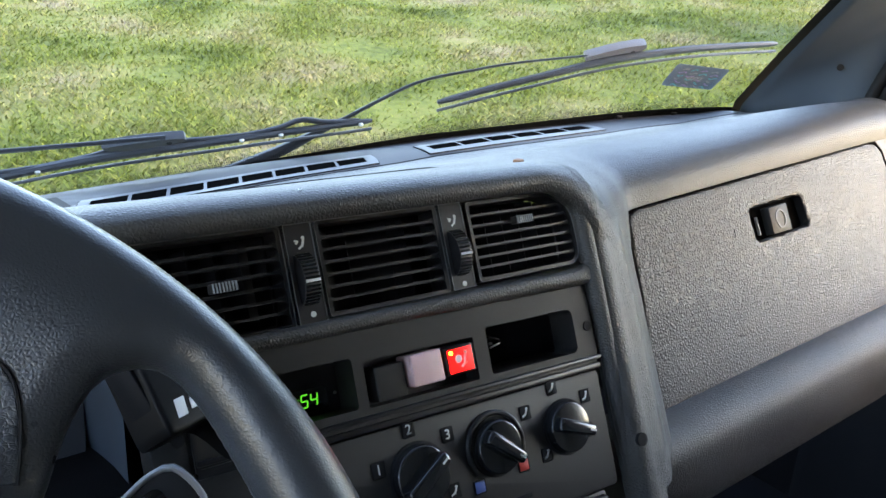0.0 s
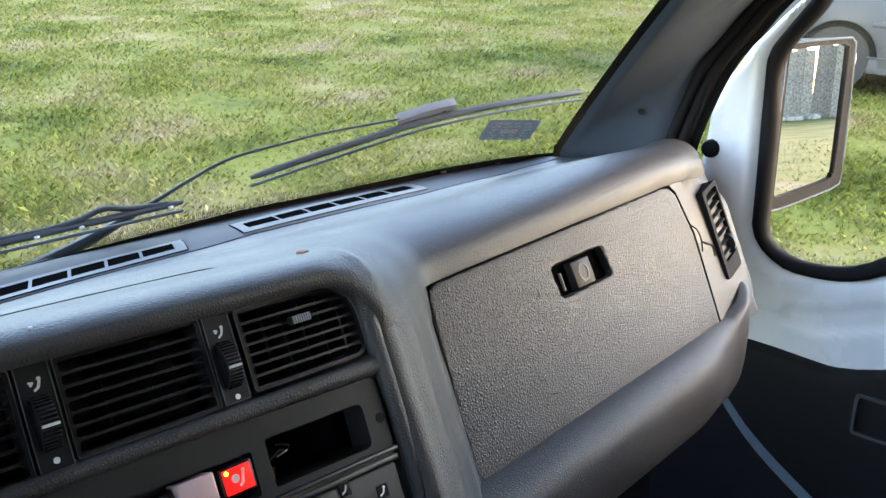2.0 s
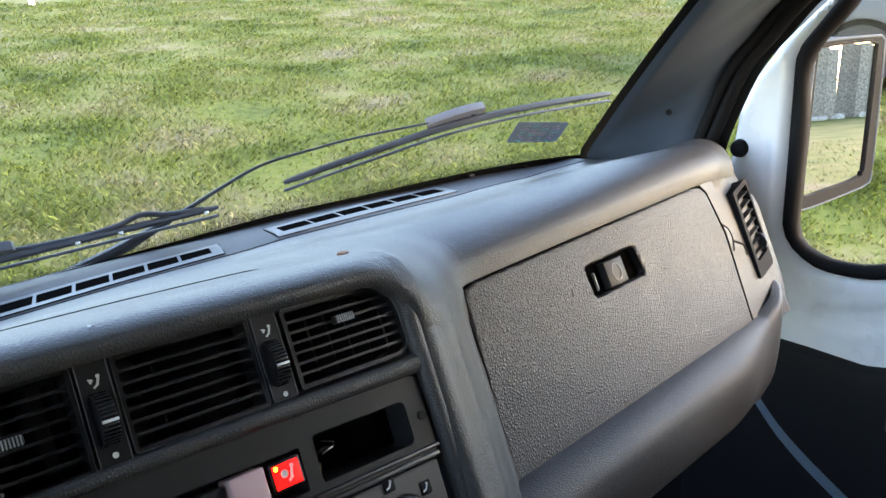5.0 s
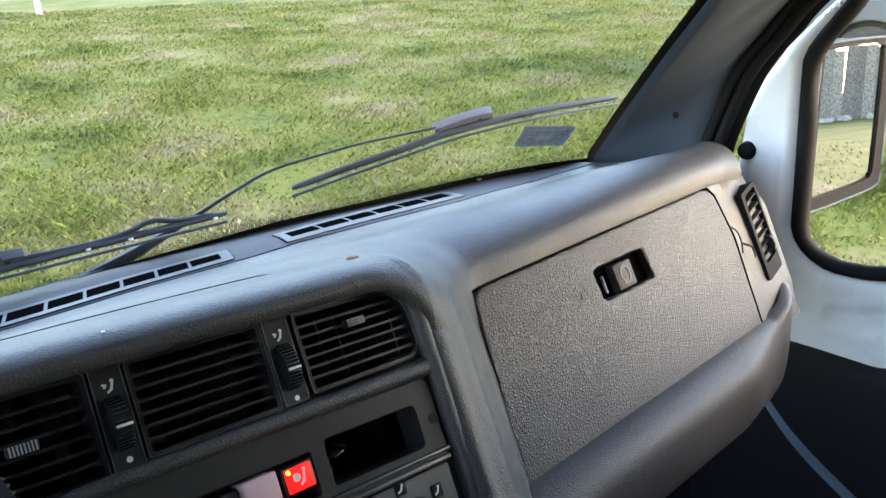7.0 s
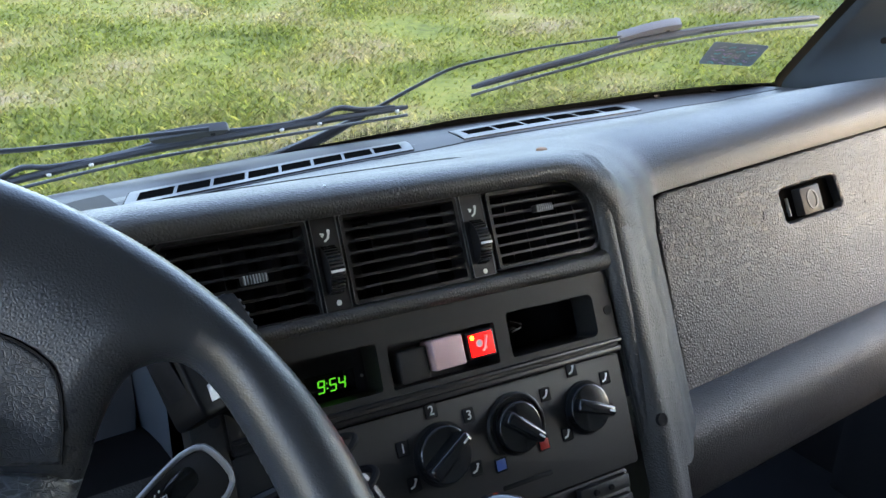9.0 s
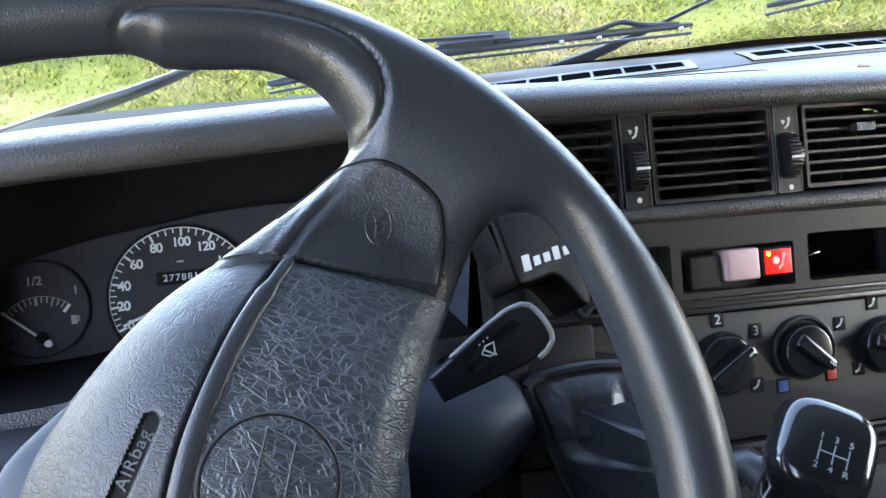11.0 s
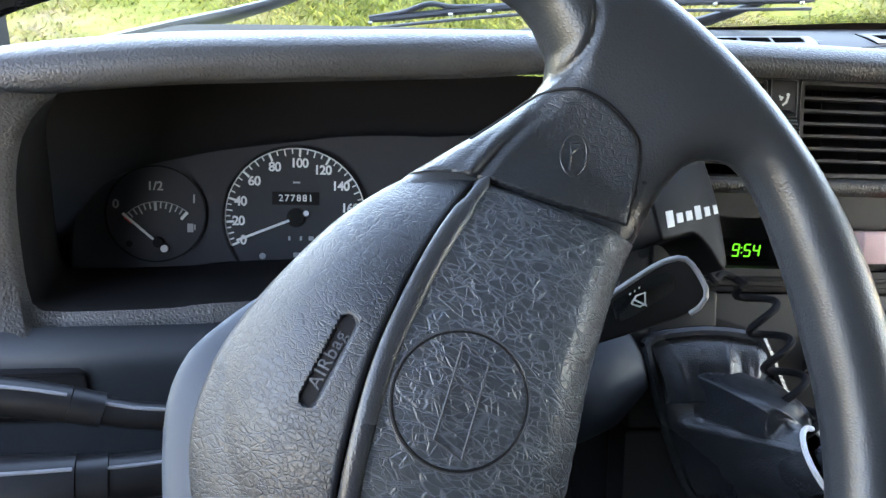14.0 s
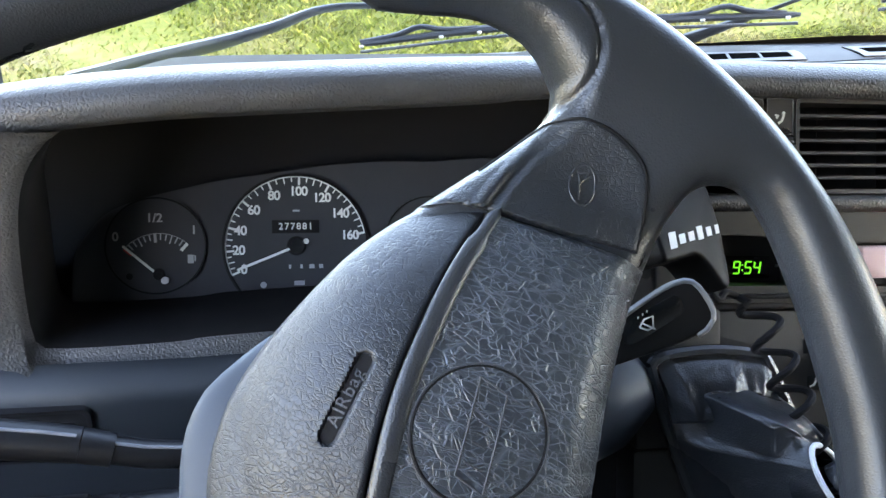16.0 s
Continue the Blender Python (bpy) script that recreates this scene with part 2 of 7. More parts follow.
def plate(poly, depth, m=Matrix(), bevel=0.0, bm=None, seg=2):
    """A flat shape (x, y) with thickness: its face at z = 0, its back at -depth."""
    b = bmesh.new()
    f = b.faces.new([b.verts.new((x, y, 0)) for x, y in poly])
    r = bmesh.ops.extrude_face_region(b, geom=[f])
    bmesh.ops.translate(b, vec=(0, 0, -depth), verts=[v for v in r["geom"] if isinstance(v, bmesh.types.BMVert)])
    bmesh.ops.recalc_face_normals(b, faces=b.faces)
    if bevel:
        es = [e for e in b.edges if all(abs(v.co.z) < 1e-7 for v in e.verts)]
        bmesh.ops.bevel(b, geom=es, offset=bevel, segments=seg, affect="EDGES", profile=0.5)
    bmesh.ops.transform(b, matrix=m, verts=b.verts)
    return join(bm, b)


def rounded(x0, y0, x1, y1, r, n=5):
    """A rectangle with round corners, counter-clockwise; r: one radius or four from the lower left."""
    r = r if isinstance(r, (list, tuple)) else [r] * 4
    out = []
    for (cx, cy, q), a0 in zip(((x0, y0, r[0]), (x1, y0, r[1]), (x1, y1, r[2]), (x0, y1, r[3])), (180, 270, 0, 90)):
        ox, oy = cx + (q if cx == x0 else -q), cy + (q if cy == y0 else -q)
        for i in range(n + 1):
            a = radians(a0 + 90 * i / n)
            out.append((ox + q * math.cos(a), oy + q * math.sin(a)))
    return out


def ringplate(outer, inner, depth, m=Matrix(), bm=None, proud=0.0):
    """A frame between two outlines of as many points, with thickness."""
    k = len(outer)
    rows = [[(x, y, -depth) for x, y in outer], [(x, y, proud) for x, y in outer], [(x, y, proud) for x, y in inner], [(x, y, -depth) for x, y in inner]]
    b = grid(rows, closed=True)
    bmesh.ops.recalc_face_normals(b, faces=b.faces)
    bmesh.ops.transform(b, matrix=m, verts=b.verts)
    return join(bm, b)


def text(body, size, m, depth=0.0003, spread=1.0, weight=0.0):
    """Lettering as a mesh, centred."""
    c = bpy.data.curves.new("text", "FONT")
    c.body, c.size, c.align_x, c.align_y, c.extrude, c.space_character, c.offset = body, size, "CENTER", "CENTER", depth, spread, weight
    o = bpy.data.objects.new("text", c)
    scene.collection.objects.link(o)
    me = bpy.data.meshes.new_from_object(o.evaluated_get(bpy.context.evaluated_depsgraph_get()))
    b = bmesh.new()
    b.from_mesh(me)
    bpy.data.objects.remove(o)
    bpy.data.curves.remove(c)
    bpy.data.meshes.remove(me)
    bmesh.ops.transform(b, matrix=m, verts=b.verts)
    return b


def inside(poly, x, y):
    """Signed distance to an outline, in arrays: positive inside."""
    p = np.array(poly)
    q = np.roll(p, -1, axis=0)
    d, hit = np.full(x.shape, 9.0), np.zeros(x.shape, bool)
    for (ax, ay), (bx, by) in zip(p, q):
        ex, ey = bx - ax, by - ay
        t = np.clip(((x - ax) * ex + (y - ay) * ey) / (ex * ex + ey * ey + 1e-12), 0, 1)
        d = np.minimum(d, np.hypot(x - ax - t * ex, y - ay - t * ey))
        cross = ((ay > y) != (by > y)) & (x < (bx - ax) * (y - ay) / (by - ay + 1e-12) + ax)
        hit ^= cross
    return np.where(hit, d, -d)


def relief(dist, top, low, x0, y0, x1, y1, step, m):
    """A solid over the part of a plane where dist(x, y) > 0, between the heights low and top, which get (x, y, d)."""
    nx, ny = int((x1 - x0) / step) + 1, int((y1 - y0) / step) + 1
    x, y = np.meshgrid(x0 + step * np.arange(nx), y0 + step * np.arange(ny), indexing="ij")
    d = dist(x, y)
    gx, gy = np.gradient(d, step)
    g = np.hypot(gx, gy) + 1e-9
    near = (d < 0) & (d > -1.5 * step)
    x, y = np.where(near, x - d * gx / g**2, x), np.where(near, y - d * gy / g**2, y)
    keep = d > -1.5 * step
    dd = np.maximum(np.where(near, 0, d), 0)
    zt, zl = top(x, y, dd), low(x, y, dd)
    b, up, down = bmesh.new(), {}, {}
    for i in range(nx - 1):
        for j in range(ny - 1):
            c = [(i, j), (i + 1, j), (i + 1, j + 1), (i, j + 1)]
            if all(keep[p] for p in c) and any(d[p] > 0 for p in c):
                for p in c:
                    if p not in up:
                        up[p] = b.verts.new((x[p], y[p], zt[p]))
                        down[p] = b.verts.new((x[p], y[p], zl[p]))
                b.faces.new([up[p] for p in c])
                b.faces.new([down[p] for p in reversed(c)])
    bmesh.ops.remove_doubles(b, verts=b.verts, dist=0.00002)
    edge = [e for e in b.edges if len(e.link_faces) == 1]
    if edge:
        pairs = {}
        for p, v in up.items():
            if v.is_valid and down[p].is_valid:
                pairs[v] = down[p]
        for e in edge:
            if e.is_valid and e.verts[0] in pairs and e.verts[1] in pairs:
                a, c = e.verts
                if pairs[a] is not a and pairs[c] is not c:
                    try:
                        b.faces.new((a, c, pairs[c], pairs[a]))
                    except ValueError:
                        pass
    bmesh.ops.recalc_face_normals(b, faces=b.faces)
    bmesh.ops.transform(b, matrix=m, verts=b.verts)
    return b


# ---- the dashboard's planes ----
# on the centre stack: x to the right, y up along the panel, z towards the driver; v counts down from the top of the vents
STACK = Matrix(((1, 0, 0, 0), (0, 0.4327, -0.9015, 0), (0, 0.9015, 0.4327, 1.25), (0, 0, 0, 1)))


def on_stack(s, v, out=0.0, turn=0.0):
    return STACK @ Matrix.Translation((s, -v, out)) @ Matrix.Rotation(radians(turn), 4, "Z")


# ---- meadow ----
def ground_z(x, y):
    return 0.09 * y + 0.08 * x


def grass_material(name, shade):
    m = bpy.data.materials.new(name)
    m.use_nodes = True
    n, l = m.node_tree.nodes, m.node_tree.links
    b = n["Principled BSDF"]
    b.inputs["Roughness"].default_value = 0.85
    b.inputs["Specular IOR Level"].default_value = 0.12
    co = n.new("ShaderNodeTexCoord")
    a, c = n.new("ShaderNodeTexNoise"), n.new("ShaderNodeTexNoise")
    a.inputs["Scale"].default_value, a.inputs["Detail"].default_value = 0.9, 6
    c.inputs["Scale"].default_value, c.inputs["Detail"].default_value = 14, 4
    l.new(co.outputs["Object"], a.inputs["Vector"])
    l.new(co.outputs["Object"], c.inputs["Vector"])
    mix = n.new("ShaderNodeMath")
    mix.operation = "MULTIPLY_ADD"
    mix.inputs[1].default_value = 0.45
    l.new(c.outputs["Fac"], mix.inputs[0])
    l.new(a.outputs["Fac"], mix.inputs[2])
    ramp = n.new("ShaderNodeValToRGB")
    e = ramp.color_ramp.elements
    e[0].position, e[0].color = 0.46, (0.04, 0.049, 0.008, 1)
    e[1].position, e[1].color = 0.95, (0.22, 0.18, 0.105, 1)
    for p, col in ((0.58, (0.085, 0.106, 0.017, 1)), (0.7, (0.136, 0.15, 0.029, 1)), (0.84, (0.186, 0.172, 0.06, 1))):
        k = e.new(p)
        k.color = col
    l.new(mix.outputs[0], ramp.inputs[0])
    geo = n.new("ShaderNodeNewGeometry")
    hsv = n.new("ShaderNodeHueSaturation")
    mr = n.new("ShaderNodeMapRange")
    mr.inputs["To Min"].default_value, mr.inputs["To Max"].default_value = shade
    l.new(geo.outputs["Random Per Island"], mr.inputs[0])
    l.new(mr.outputs[0], hsv.inputs["Value"])
    l.new(ramp.outputs[0], hsv.inputs["Color"])
    l.new(hsv.outputs[0], b.inputs["Base Color"])
    thin, both = n.new("ShaderNodeBsdfTranslucent"), n.new("ShaderNodeMixShader")
    both.inputs[0].default_value = 0.38 if shade[0] < shade[1] else 0.0
    l.new(hsv.outputs[0], thin.inputs[0])
    l.new(b.outputs[0], both.inputs[1])
    l.new(thin.outputs[0], both.inputs[2])
    l.new(both.outputs[0], n["Material Output"].inputs[0])
    return m


GRASS, TURF = grass_material("grass", (0.7, 1.75)), grass_material("turf", (0.82, 0.82))
b = bmesh.new()
coords = sorted(set([-400, -120, -50, -25] + [i * 1.0 for i in range(-16, 41)] + [60, 120, 400]))
grid([[(x, y, ground_z(x, y) + (0.05 * noise.noise((x * 0.4, y * 0.4, 3)) if abs(x) < 45 and abs(y) < 45 else 0)) for y in coords] for x in coords], bm=b)
tagged(obj("ground", b, TURF), "gently rising meadow of short green grass with dry patches", "ground", kind="structure")


def grass_blades():
    rng = np.random.default_rng(4)
    verts, faces = [], []
    n = 0
    for k in range(470000):
        r, ang = 1.9 + 19 * rng.random() ** 1.25, radians(-14 + 134 * rng.random() if k < 380000 else 120 + 226 * rng.random())
        x, y = r * math.cos(ang), r * math.sin(ang) - 0.3
        if -1.9 < y < 1.1 and -1.2 < x < 1.5:
            continue
        z = ground_z(x, y) + 0.05 * noise.noise((x * 0.4, y * 0.4, 3)) - 0.004
        dens = noise.noise((x * 1.1, y * 1.1, 9)) + 0.5 * noise.noise((x * 3.1, y * 3.1, 2))
        if dens < -0.45 and rng.random() < 0.6:
            continue
        h = (0.012 + 0.026 * rng.random()) * (1 + 0.6 * dens) * (1 + r * 0.02)
        w = (0.0026 + 0.0075 * rng.random() ** 2) * (1 + r * 0.045)
        t, tilt = 6.283 * rng.random(), 0.3 + rng.random() * 1.1
        ca, sa = math.cos(t), math.sin(t)
        dx, dy = -sa * h * tilt, ca * h * tilt
        verts += [(x - ca * w * 0.5, y - sa * w * 0.5, z), (x + ca * w * 0.5, y + sa * w * 0.5, z), (x + dx * 0.6 + ca * w, y + dy * 0.6 + sa * w, z + h * 0.75), (x + dx * 1.2, y + dy * 1.2, z + h)]
        faces += [(n, n + 1, n + 2), (n, n + 2, n + 3)]
        n += 4
    me = bpy.data.meshes.new("grass")
    me.from_pydata(verts, [], faces)
    me.materials.append(GRASS)
    for p in me.polygons:
        p.use_smooth = True
    lean = rng.normal(0, 0.42, (len(verts) // 4, 2))
    me.normals_split_custom_set_from_vertices([(lean[i // 4][0], lean[i // 4][1], 1.0) for i in range(len(verts))])
    return new("grass", me)


tagged(grass_blades(), "short green meadow grass and clover", "grass", kind="stuff")

# ---- dashboard shell ----
dash = thing("dashboard", (0.1, 0.1, 1.0), "dark grey grained plastic van dashboard with worn edges", "dashboard")
P_CENTRE = [(0.70, 1.126), (0.585, 1.151), (0.50, 1.163), (0.415, 1.17), (0.16, 1.24), (0.07, 1.2585), (0.035, 1.268), (0.008, 1.272), (-0.012, 1.2685), (-0.021, 1.261), (-0.016, 1.2555), (0.004, 1.2535)]
P_PASS_A = [(0.635, 1.149), (0.56, 1.161), (0.485, 1.171), (0.395, 1.179), (0.2, 1.234), (0.13, 1.244), (0.09, 1.243), (0.066, 1.236), (0.053, 1.227), (0.047, 1.217), (0.0445, 1.209), (0.044, 1.203)]
P_PASS_B = [(0.575, 1.18), (0.53, 1.187), (0.48, 1.193), (0.4, 1.204), (0.2, 1.262), (0.13, 1.282), (0.09, 1.289), (0.066, 1.287), (0.049, 1.278), (0.041, 1.265), (0.039, 1.253), (0.040, 1.246)]
P_END = [(0.44, 1.222), (0.40, 1.225), (0.36, 1.227), (0.31, 1.235), (0.26, 1.25), (0.22, 1.268), (0.19, 1.275), (0.165, 1.272), (0.145, 1.262), (0.13, 1.245), (0.125, 1.235), (0.12, 1.225)]


def shifted(p, dy, dz):
    return [(y + dy, z + dz) for y, z in p]


def hooded(p, dz):
    return shifted(p, 0, dz)


P_TURN = [(0.65, 1.141), (0.575, 1.156), (0.49, 1.168), (0.4, 1.175), (0.18, 1.2375), (0.1, 1.2525), (0.062, 1.2545), (0.033, 1.251), (0.008, 1.242), (-0.01, 1.23), (-0.021, 1.218), (-0.0285, 1.207)]


def dropped(d):
    """The brow's end, where its lip turns down round the last vent."""
    w = [0, 0, 0, 0, 0, 0, 0.05, 0.18, 0.42, 0.75, 1, 1]
    g = min(1, d / 0.03)
    out = [(y - 0.48 * d * k + 0.0115 * g * k, z - d * k - 0.005 * g * k) for (y, z), k in zip(P_CENTRE, w)]
    (y10, z10), (y11, z11) = out[10], out[11]
    out[11] = (y11 * (1 - g) + (y10 - 0.0015) * g, z11 * (1 - g) + (z10 - 0.006) * g)
    return out


TOP = [(-0.80, hooded(P_CENTRE, -0.07)), (-0.70, hooded(P_CENTRE, -0.05)), (-0.61, hooded(P_CENTRE, -0.033)), (-0.57, hooded(P_CENTRE, -0.024)), (-0.47, hooded(P_CENTRE, -0.014)), (-0.29, hooded(P_CENTRE, -0.003)), (-0.2, hooded(P_CENTRE, 0)), (-0.185, P_CENTRE),
       (0.0, P_CENTRE), (0.155, P_CENTRE), (0.175, dropped(0.0045)), (0.19, dropped(0.0135)), (0.2, dropped(0.024)), (0.207, dropped(0.036)), (0.214, dropped(0.047)), (0.24, P_TURN), (0.29, [tuple((np.array(a) * 0.45 + np.array(b) * 0.55)) for a, b in zip(P_TURN, P_PASS_A)]), (0.335, P_PASS_A), (0.5, [tuple(np.array(a) * 0.66 + np.array(b) * 0.34) for a, b in zip(P_PASS_A, P_PASS_B)]), (0.8, P_PASS_B), (0.86, shifted(P_PASS_B, -0.002, 0.003)), (0.93, shifted(P_PASS_B, 0.012, -0.006)), (1.0, [tuple(np.array(a) * 0.45 + np.array(b) * 0.55) for a, b in zip(P_PASS_B, P_END)]), (1.07, P_END)]


def top_at(x):
    xs = [s[0] for s in TOP]
    arr = np.array([s[1] for s in TOP])
    i = min(max(int(np.searchsorted(xs, x)) - 1, 0), len(xs) - 2)
    f = min(max((x - xs[i]) / (xs[i + 1] - xs[i]), 0), 1)
    return arr[i] * (1 - f) + arr[i + 1] * f


def tilt_deck(x, k):
    """The deck behind the brow falls towards the driver's side."""
    return (0.07 * min(0, x - 0.2) + 0.11 * min(0, x + 0.25)) * (1, 1, 1, 1, 0.4, 0, 0, 0, 0, 0, 0, 0)[k]


def roll_lip(x, k):
    """Over the instruments the brow's lip rolls further under."""
    f = min(max((-0.2 - x) / 0.08, 0), 1)
    return f * (0, 0, 0, 0, 0, 0, 0, 0, -0.002, -0.009, -0.015, -0.017)[k]


def tuck_lip(x, k):
    """How far the rolled lip draws back."""
    f = min(max((-0.2 - x) / 0.08, 0), 1)
    return f * (0, 0, 0, 0, 0, 0, 0, 0, 0, 0.006, 0.028, 0.065)[k]


def lift_deck(x, k):
    """The deck's rear edge stands higher before the passenger."""
    return 0.006 * min(max((x - 0.3) / 0.2, 0), 1) * min(max((0.9 - x) / 0.25, 0), 1) * (1, 1, 0.6, 0.2, 0, 0, 0, 0, 0, 0, 0, 0)[k]


TOP = [(x, [(y + tuck_lip(x, k), z + lift_deck(x, k) + roll_lip(x, k) + (tilt_deck(x, k) - (z - P_CENTRE[k][1]) * (1, 1, 1, 1, 0.4)[k] if k < 5 and x < -0.2 else tilt_deck(x, k) if x < 0.2 else 0)) for k, (y, z) in enumerate(p)]) for x, p in TOP]


def top_rows():
    stations = sorted(set(np.round(np.r_[np.arange(-0.80, 1.071, 0.0125), [s[0] for s in TOP]], 4)))
    prof = np.array([top_at(x) for x in stations])
    xs = np.array(stations)
    sm = prof.copy()
    for i, x in enumerate(xs):
        for k in range(12):
            w = np.exp(-((xs - x) / (0.09 if k < 4 else 0.04 if k < 6 or x < -0.25 else 0.016 if x > 0.23 else 0.009)) ** 2)
            sm[i, k] = (prof[:, k] * w[:, None]).sum(0) / w.sum()
    return [curve([(x, *p) for p in s], 40) for x, s in zip(xs, sm)]


SKIN = np.array(top_rows())
part("top_pad", grid(SKIN.tolist()), DASH, dash, "dark grey grained pad, lighter where daylight falls")


def brow_z(x, y):
    """The height of the brow's back."""
    r = SKIN[int(np.argmin(np.abs(SKIN[:, 0, 0] - x)))][6:31]
    o = np.argsort(r[:, 1])
    return float(np.interp(y, r[o, 1], r[o, 2]))


seam = curve([(-0.45, 0.15, 0), (-0.2, 0.142, 0), (-0.05, 0.134, 0), (0.05, 0.122, 0), (0.12, 0.107, 0), (0.17, 0.083, 0), (0.2, 0.06, 0), (0.215, 0.044, 0)], 60)
part("seam", tube([(x, y, brow_z(x, y) + 0.0001) for x, y, _ in seam], 0.0008, 6), DULL, dash, "thin seam behind the brow")


def lid_y(x, z):
    return 0.043 + 0.466 * (z - 1.198) - 0.05 * (x - 0.329)


def stack_y(z):
    return 0.48 * (z - 1.25)


# the rounded column between the centre stack and the glove box
def column_rows():
    rows = []
    for f in np.linspace(0, 1, 26):
        r = []
        for x in np.linspace(0.2, 0.3275, 22):
            top = [np.interp(x, SKIN[:, -1, 0], SKIN[:, -1, 1]), np.interp(x, SKIN[:, -1, 0], SKIN[:, -1, 2])]
            z = (top[1] + 0.005) * (1 - f) + (0.93 if x < 0.235 else 1.0) * f
            keys = ((0.2, 0.012), (0.203, -0.003), (0.2055, -0.008), (0.209, -0.0102), (0.214, -0.0114), (0.22, -0.0118), (0.24, -0.010), (0.265, -0.001), (0.29, 0.018))
            flat = float(np.interp(x, [k[0] for k in keys], [k[1] for k in keys]))
            g = min(max((x - 0.218) / 0.016, 0), 1)
            y = stack_y(z) + flat * (1 - g) + (top[0] - stack_y(top[1])) * g
            e = min(max((x - 0.29) / 0.0375, 0), 1) ** 2 * min(1, 5 * f)
            r.append((x, y * (1 - e) + lid_y(x, z) * e + (0.002 if f == 0 else 0), z))
        rows.append(r)
    return rows


part("column", grid(column_rows()), DASH, dash)


# the brow's lip rolls down round the last vent into the column
path = [(0.14, -0.006, 0.006, 0.003)] + [(0.1625 + 0.0405 * math.cos(radians(a)), 0.033 - 0.0395 * math.sin(radians(a)), 0.008 - 0.0065 * (90 - a) / 90, min(0.0088, 0.004 + 0.0048 * (95 - a) / 45)) for a in range(95, -1, -5)] + [(0.2033, 0.055, 0.0012, 0.0087), (0.2042, 0.09, 0.0008, 0.0086), (0.205, 0.13, 0.0002, 0.0083), (0.206, 0.18, -0.0018, 0.0078), (0.2075, 0.25, -0.006, 0.006)]
part("corner_roll", tube([STACK @ Vector((s, -v, o)) for s, v, o, r in path], [r for s, v, o, r in path], 20, up=(0, -0.9, 0.43)), DASH, dash)


# the skin round and behind the glove box lid
def lid_top(x):
    return 1.2 + 0.094 * (x - 0.33)


def lid_bottom(x):
    return 1.006 + 0.089 * (x - 0.324)


LID_LINE = [(0.3295, 1.188), (0.333, 1.197), (0.345, 1.2015), (0.79, 1.2435), (0.808, 1.242), (0.819, 1.232), (0.833, 1.175), (0.8285, 1.0535), (0.3225, 1.0085)]
b = bmesh.new()
grid([[(x, lid_y(x, z) + 0.012, z) for z in np.linspace(lid_bottom(x) - 0.03, lid_top(x) + 0.01, 6)] for x in np.linspace(0.322, 0.85, 12)], bm=b)
part("lid_gap", b, HOLE, dash, "black gap behind the lid")
# black strip added round the lid to paint the shade in its gap
ring_line = [(0.58 + (x - 0.58) * 1.0065, 1.125 + (z - 1.125) * 1.014) for x, z in LID_LINE + LID_LINE[:1]]
part("gap_shade", tube([(x, lid_y(x, z) - 0.0003, z) for x, z in ring_line], 0.0013, 6, caps=False), HOLE, dash, "black strip painting the shade in the gap round the lid")


def surround_dist(x, z):
    band = np.minimum(np.minimum(x - 0.3255, 0.845 - x), np.minimum(z - lid_bottom(x) + 0.012, lid_top(x) + 0.0035 - z))
    return np.minimum(-(inside(LID_LINE, x, z) + 0.0042), band)


b = relief(surround_dist, lambda x, z, d: 0 * d, lambda x, z, d: 0 * d - 0.009, 0.318, 0.985, 0.852, 1.262, 0.004, Matrix())
for v in b.verts:
    x, z, h = v.co
    v.co = (x, lid_y(x, z) - h, z + 0.4 * h)
bmesh.ops.recalc_face_normals(b, faces=b.faces)
part("lid_surround", b, DASH, dash)


def end_y(x, z):
    bend = max(0, x - 0.942)
    return lid_y(x, z) + 13 * bend**2 + 0.1 * bend + 0.003


def end_rows():
    rows = []
    for x in np.linspace(0.842, 1.07, 30):
        top = SKIN[int(np.argmin(np.abs(SKIN[:, 0, 0] - x)))][-1][1:]
        r = []
        for f in np.linspace(0, 1, 20):
            z = top[1] * (1 - f) + 1.045 * f
            k = max(0, 1 - 6 * f)
            xe = min(x, 0.942 + 1.3 * max(0, z - 1.07))
            r.append((xe, end_y(x, z) * (1 - k) + top[0] * k, z))
        rows.append(r)
    return rows


part("end_cap", grid(end_rows()), DASH, dash)

# padded bolster under the lid
BOL = [(0.03, 0.006), (-0.004, 0.005), (-0.018, 0.001), (-0.03, -0.006), (-0.0385, -0.0145), (-0.0425, -0.026), (-0.045, -0.045), (-0.045, -0.07), (-0.038, -0.098), (-0.016, -0.122), (0.05, -0.138), (0.15, -0.15)]
rows = []
for x in list(np.linspace(0.232, 0.72, 34)) + list(np.linspace(0.73, 0.935, 42)):
    e = min(max((x - 0.72) / 0.16, 0), 1)
    e = e * e * (3 - 2 * e)
    pull, up = 9.0 * max(0, x - 0.875) ** 2 + 0.14 * min(1, max(0, (x - 0.925) / 0.01)), 0.032 * min(max((x - 0.85) / 0.08, 0), 1)
    zb, yb = lid_bottom(x), lid_y(x, lid_bottom(x))
    rows.append(curve([(x, yb + y * (1 - 0.82 * e) + pull - 0.008 * e * (z < 0.004), zb + z + up) for y, z in BOL], 30))
b = grid(rows)
b.faces.new([b.verts[i] for i in range(30)]) if b.verts.ensure_lookup_table() is None else None
part("bolster", b, DASH, dash, "grey padded lower edge")

# ---- glove box ----
glove = thing("glove_box", (0.58, 0.0, 1.12), "closed grained grey glove box lid with a recessed latch", "glove box")


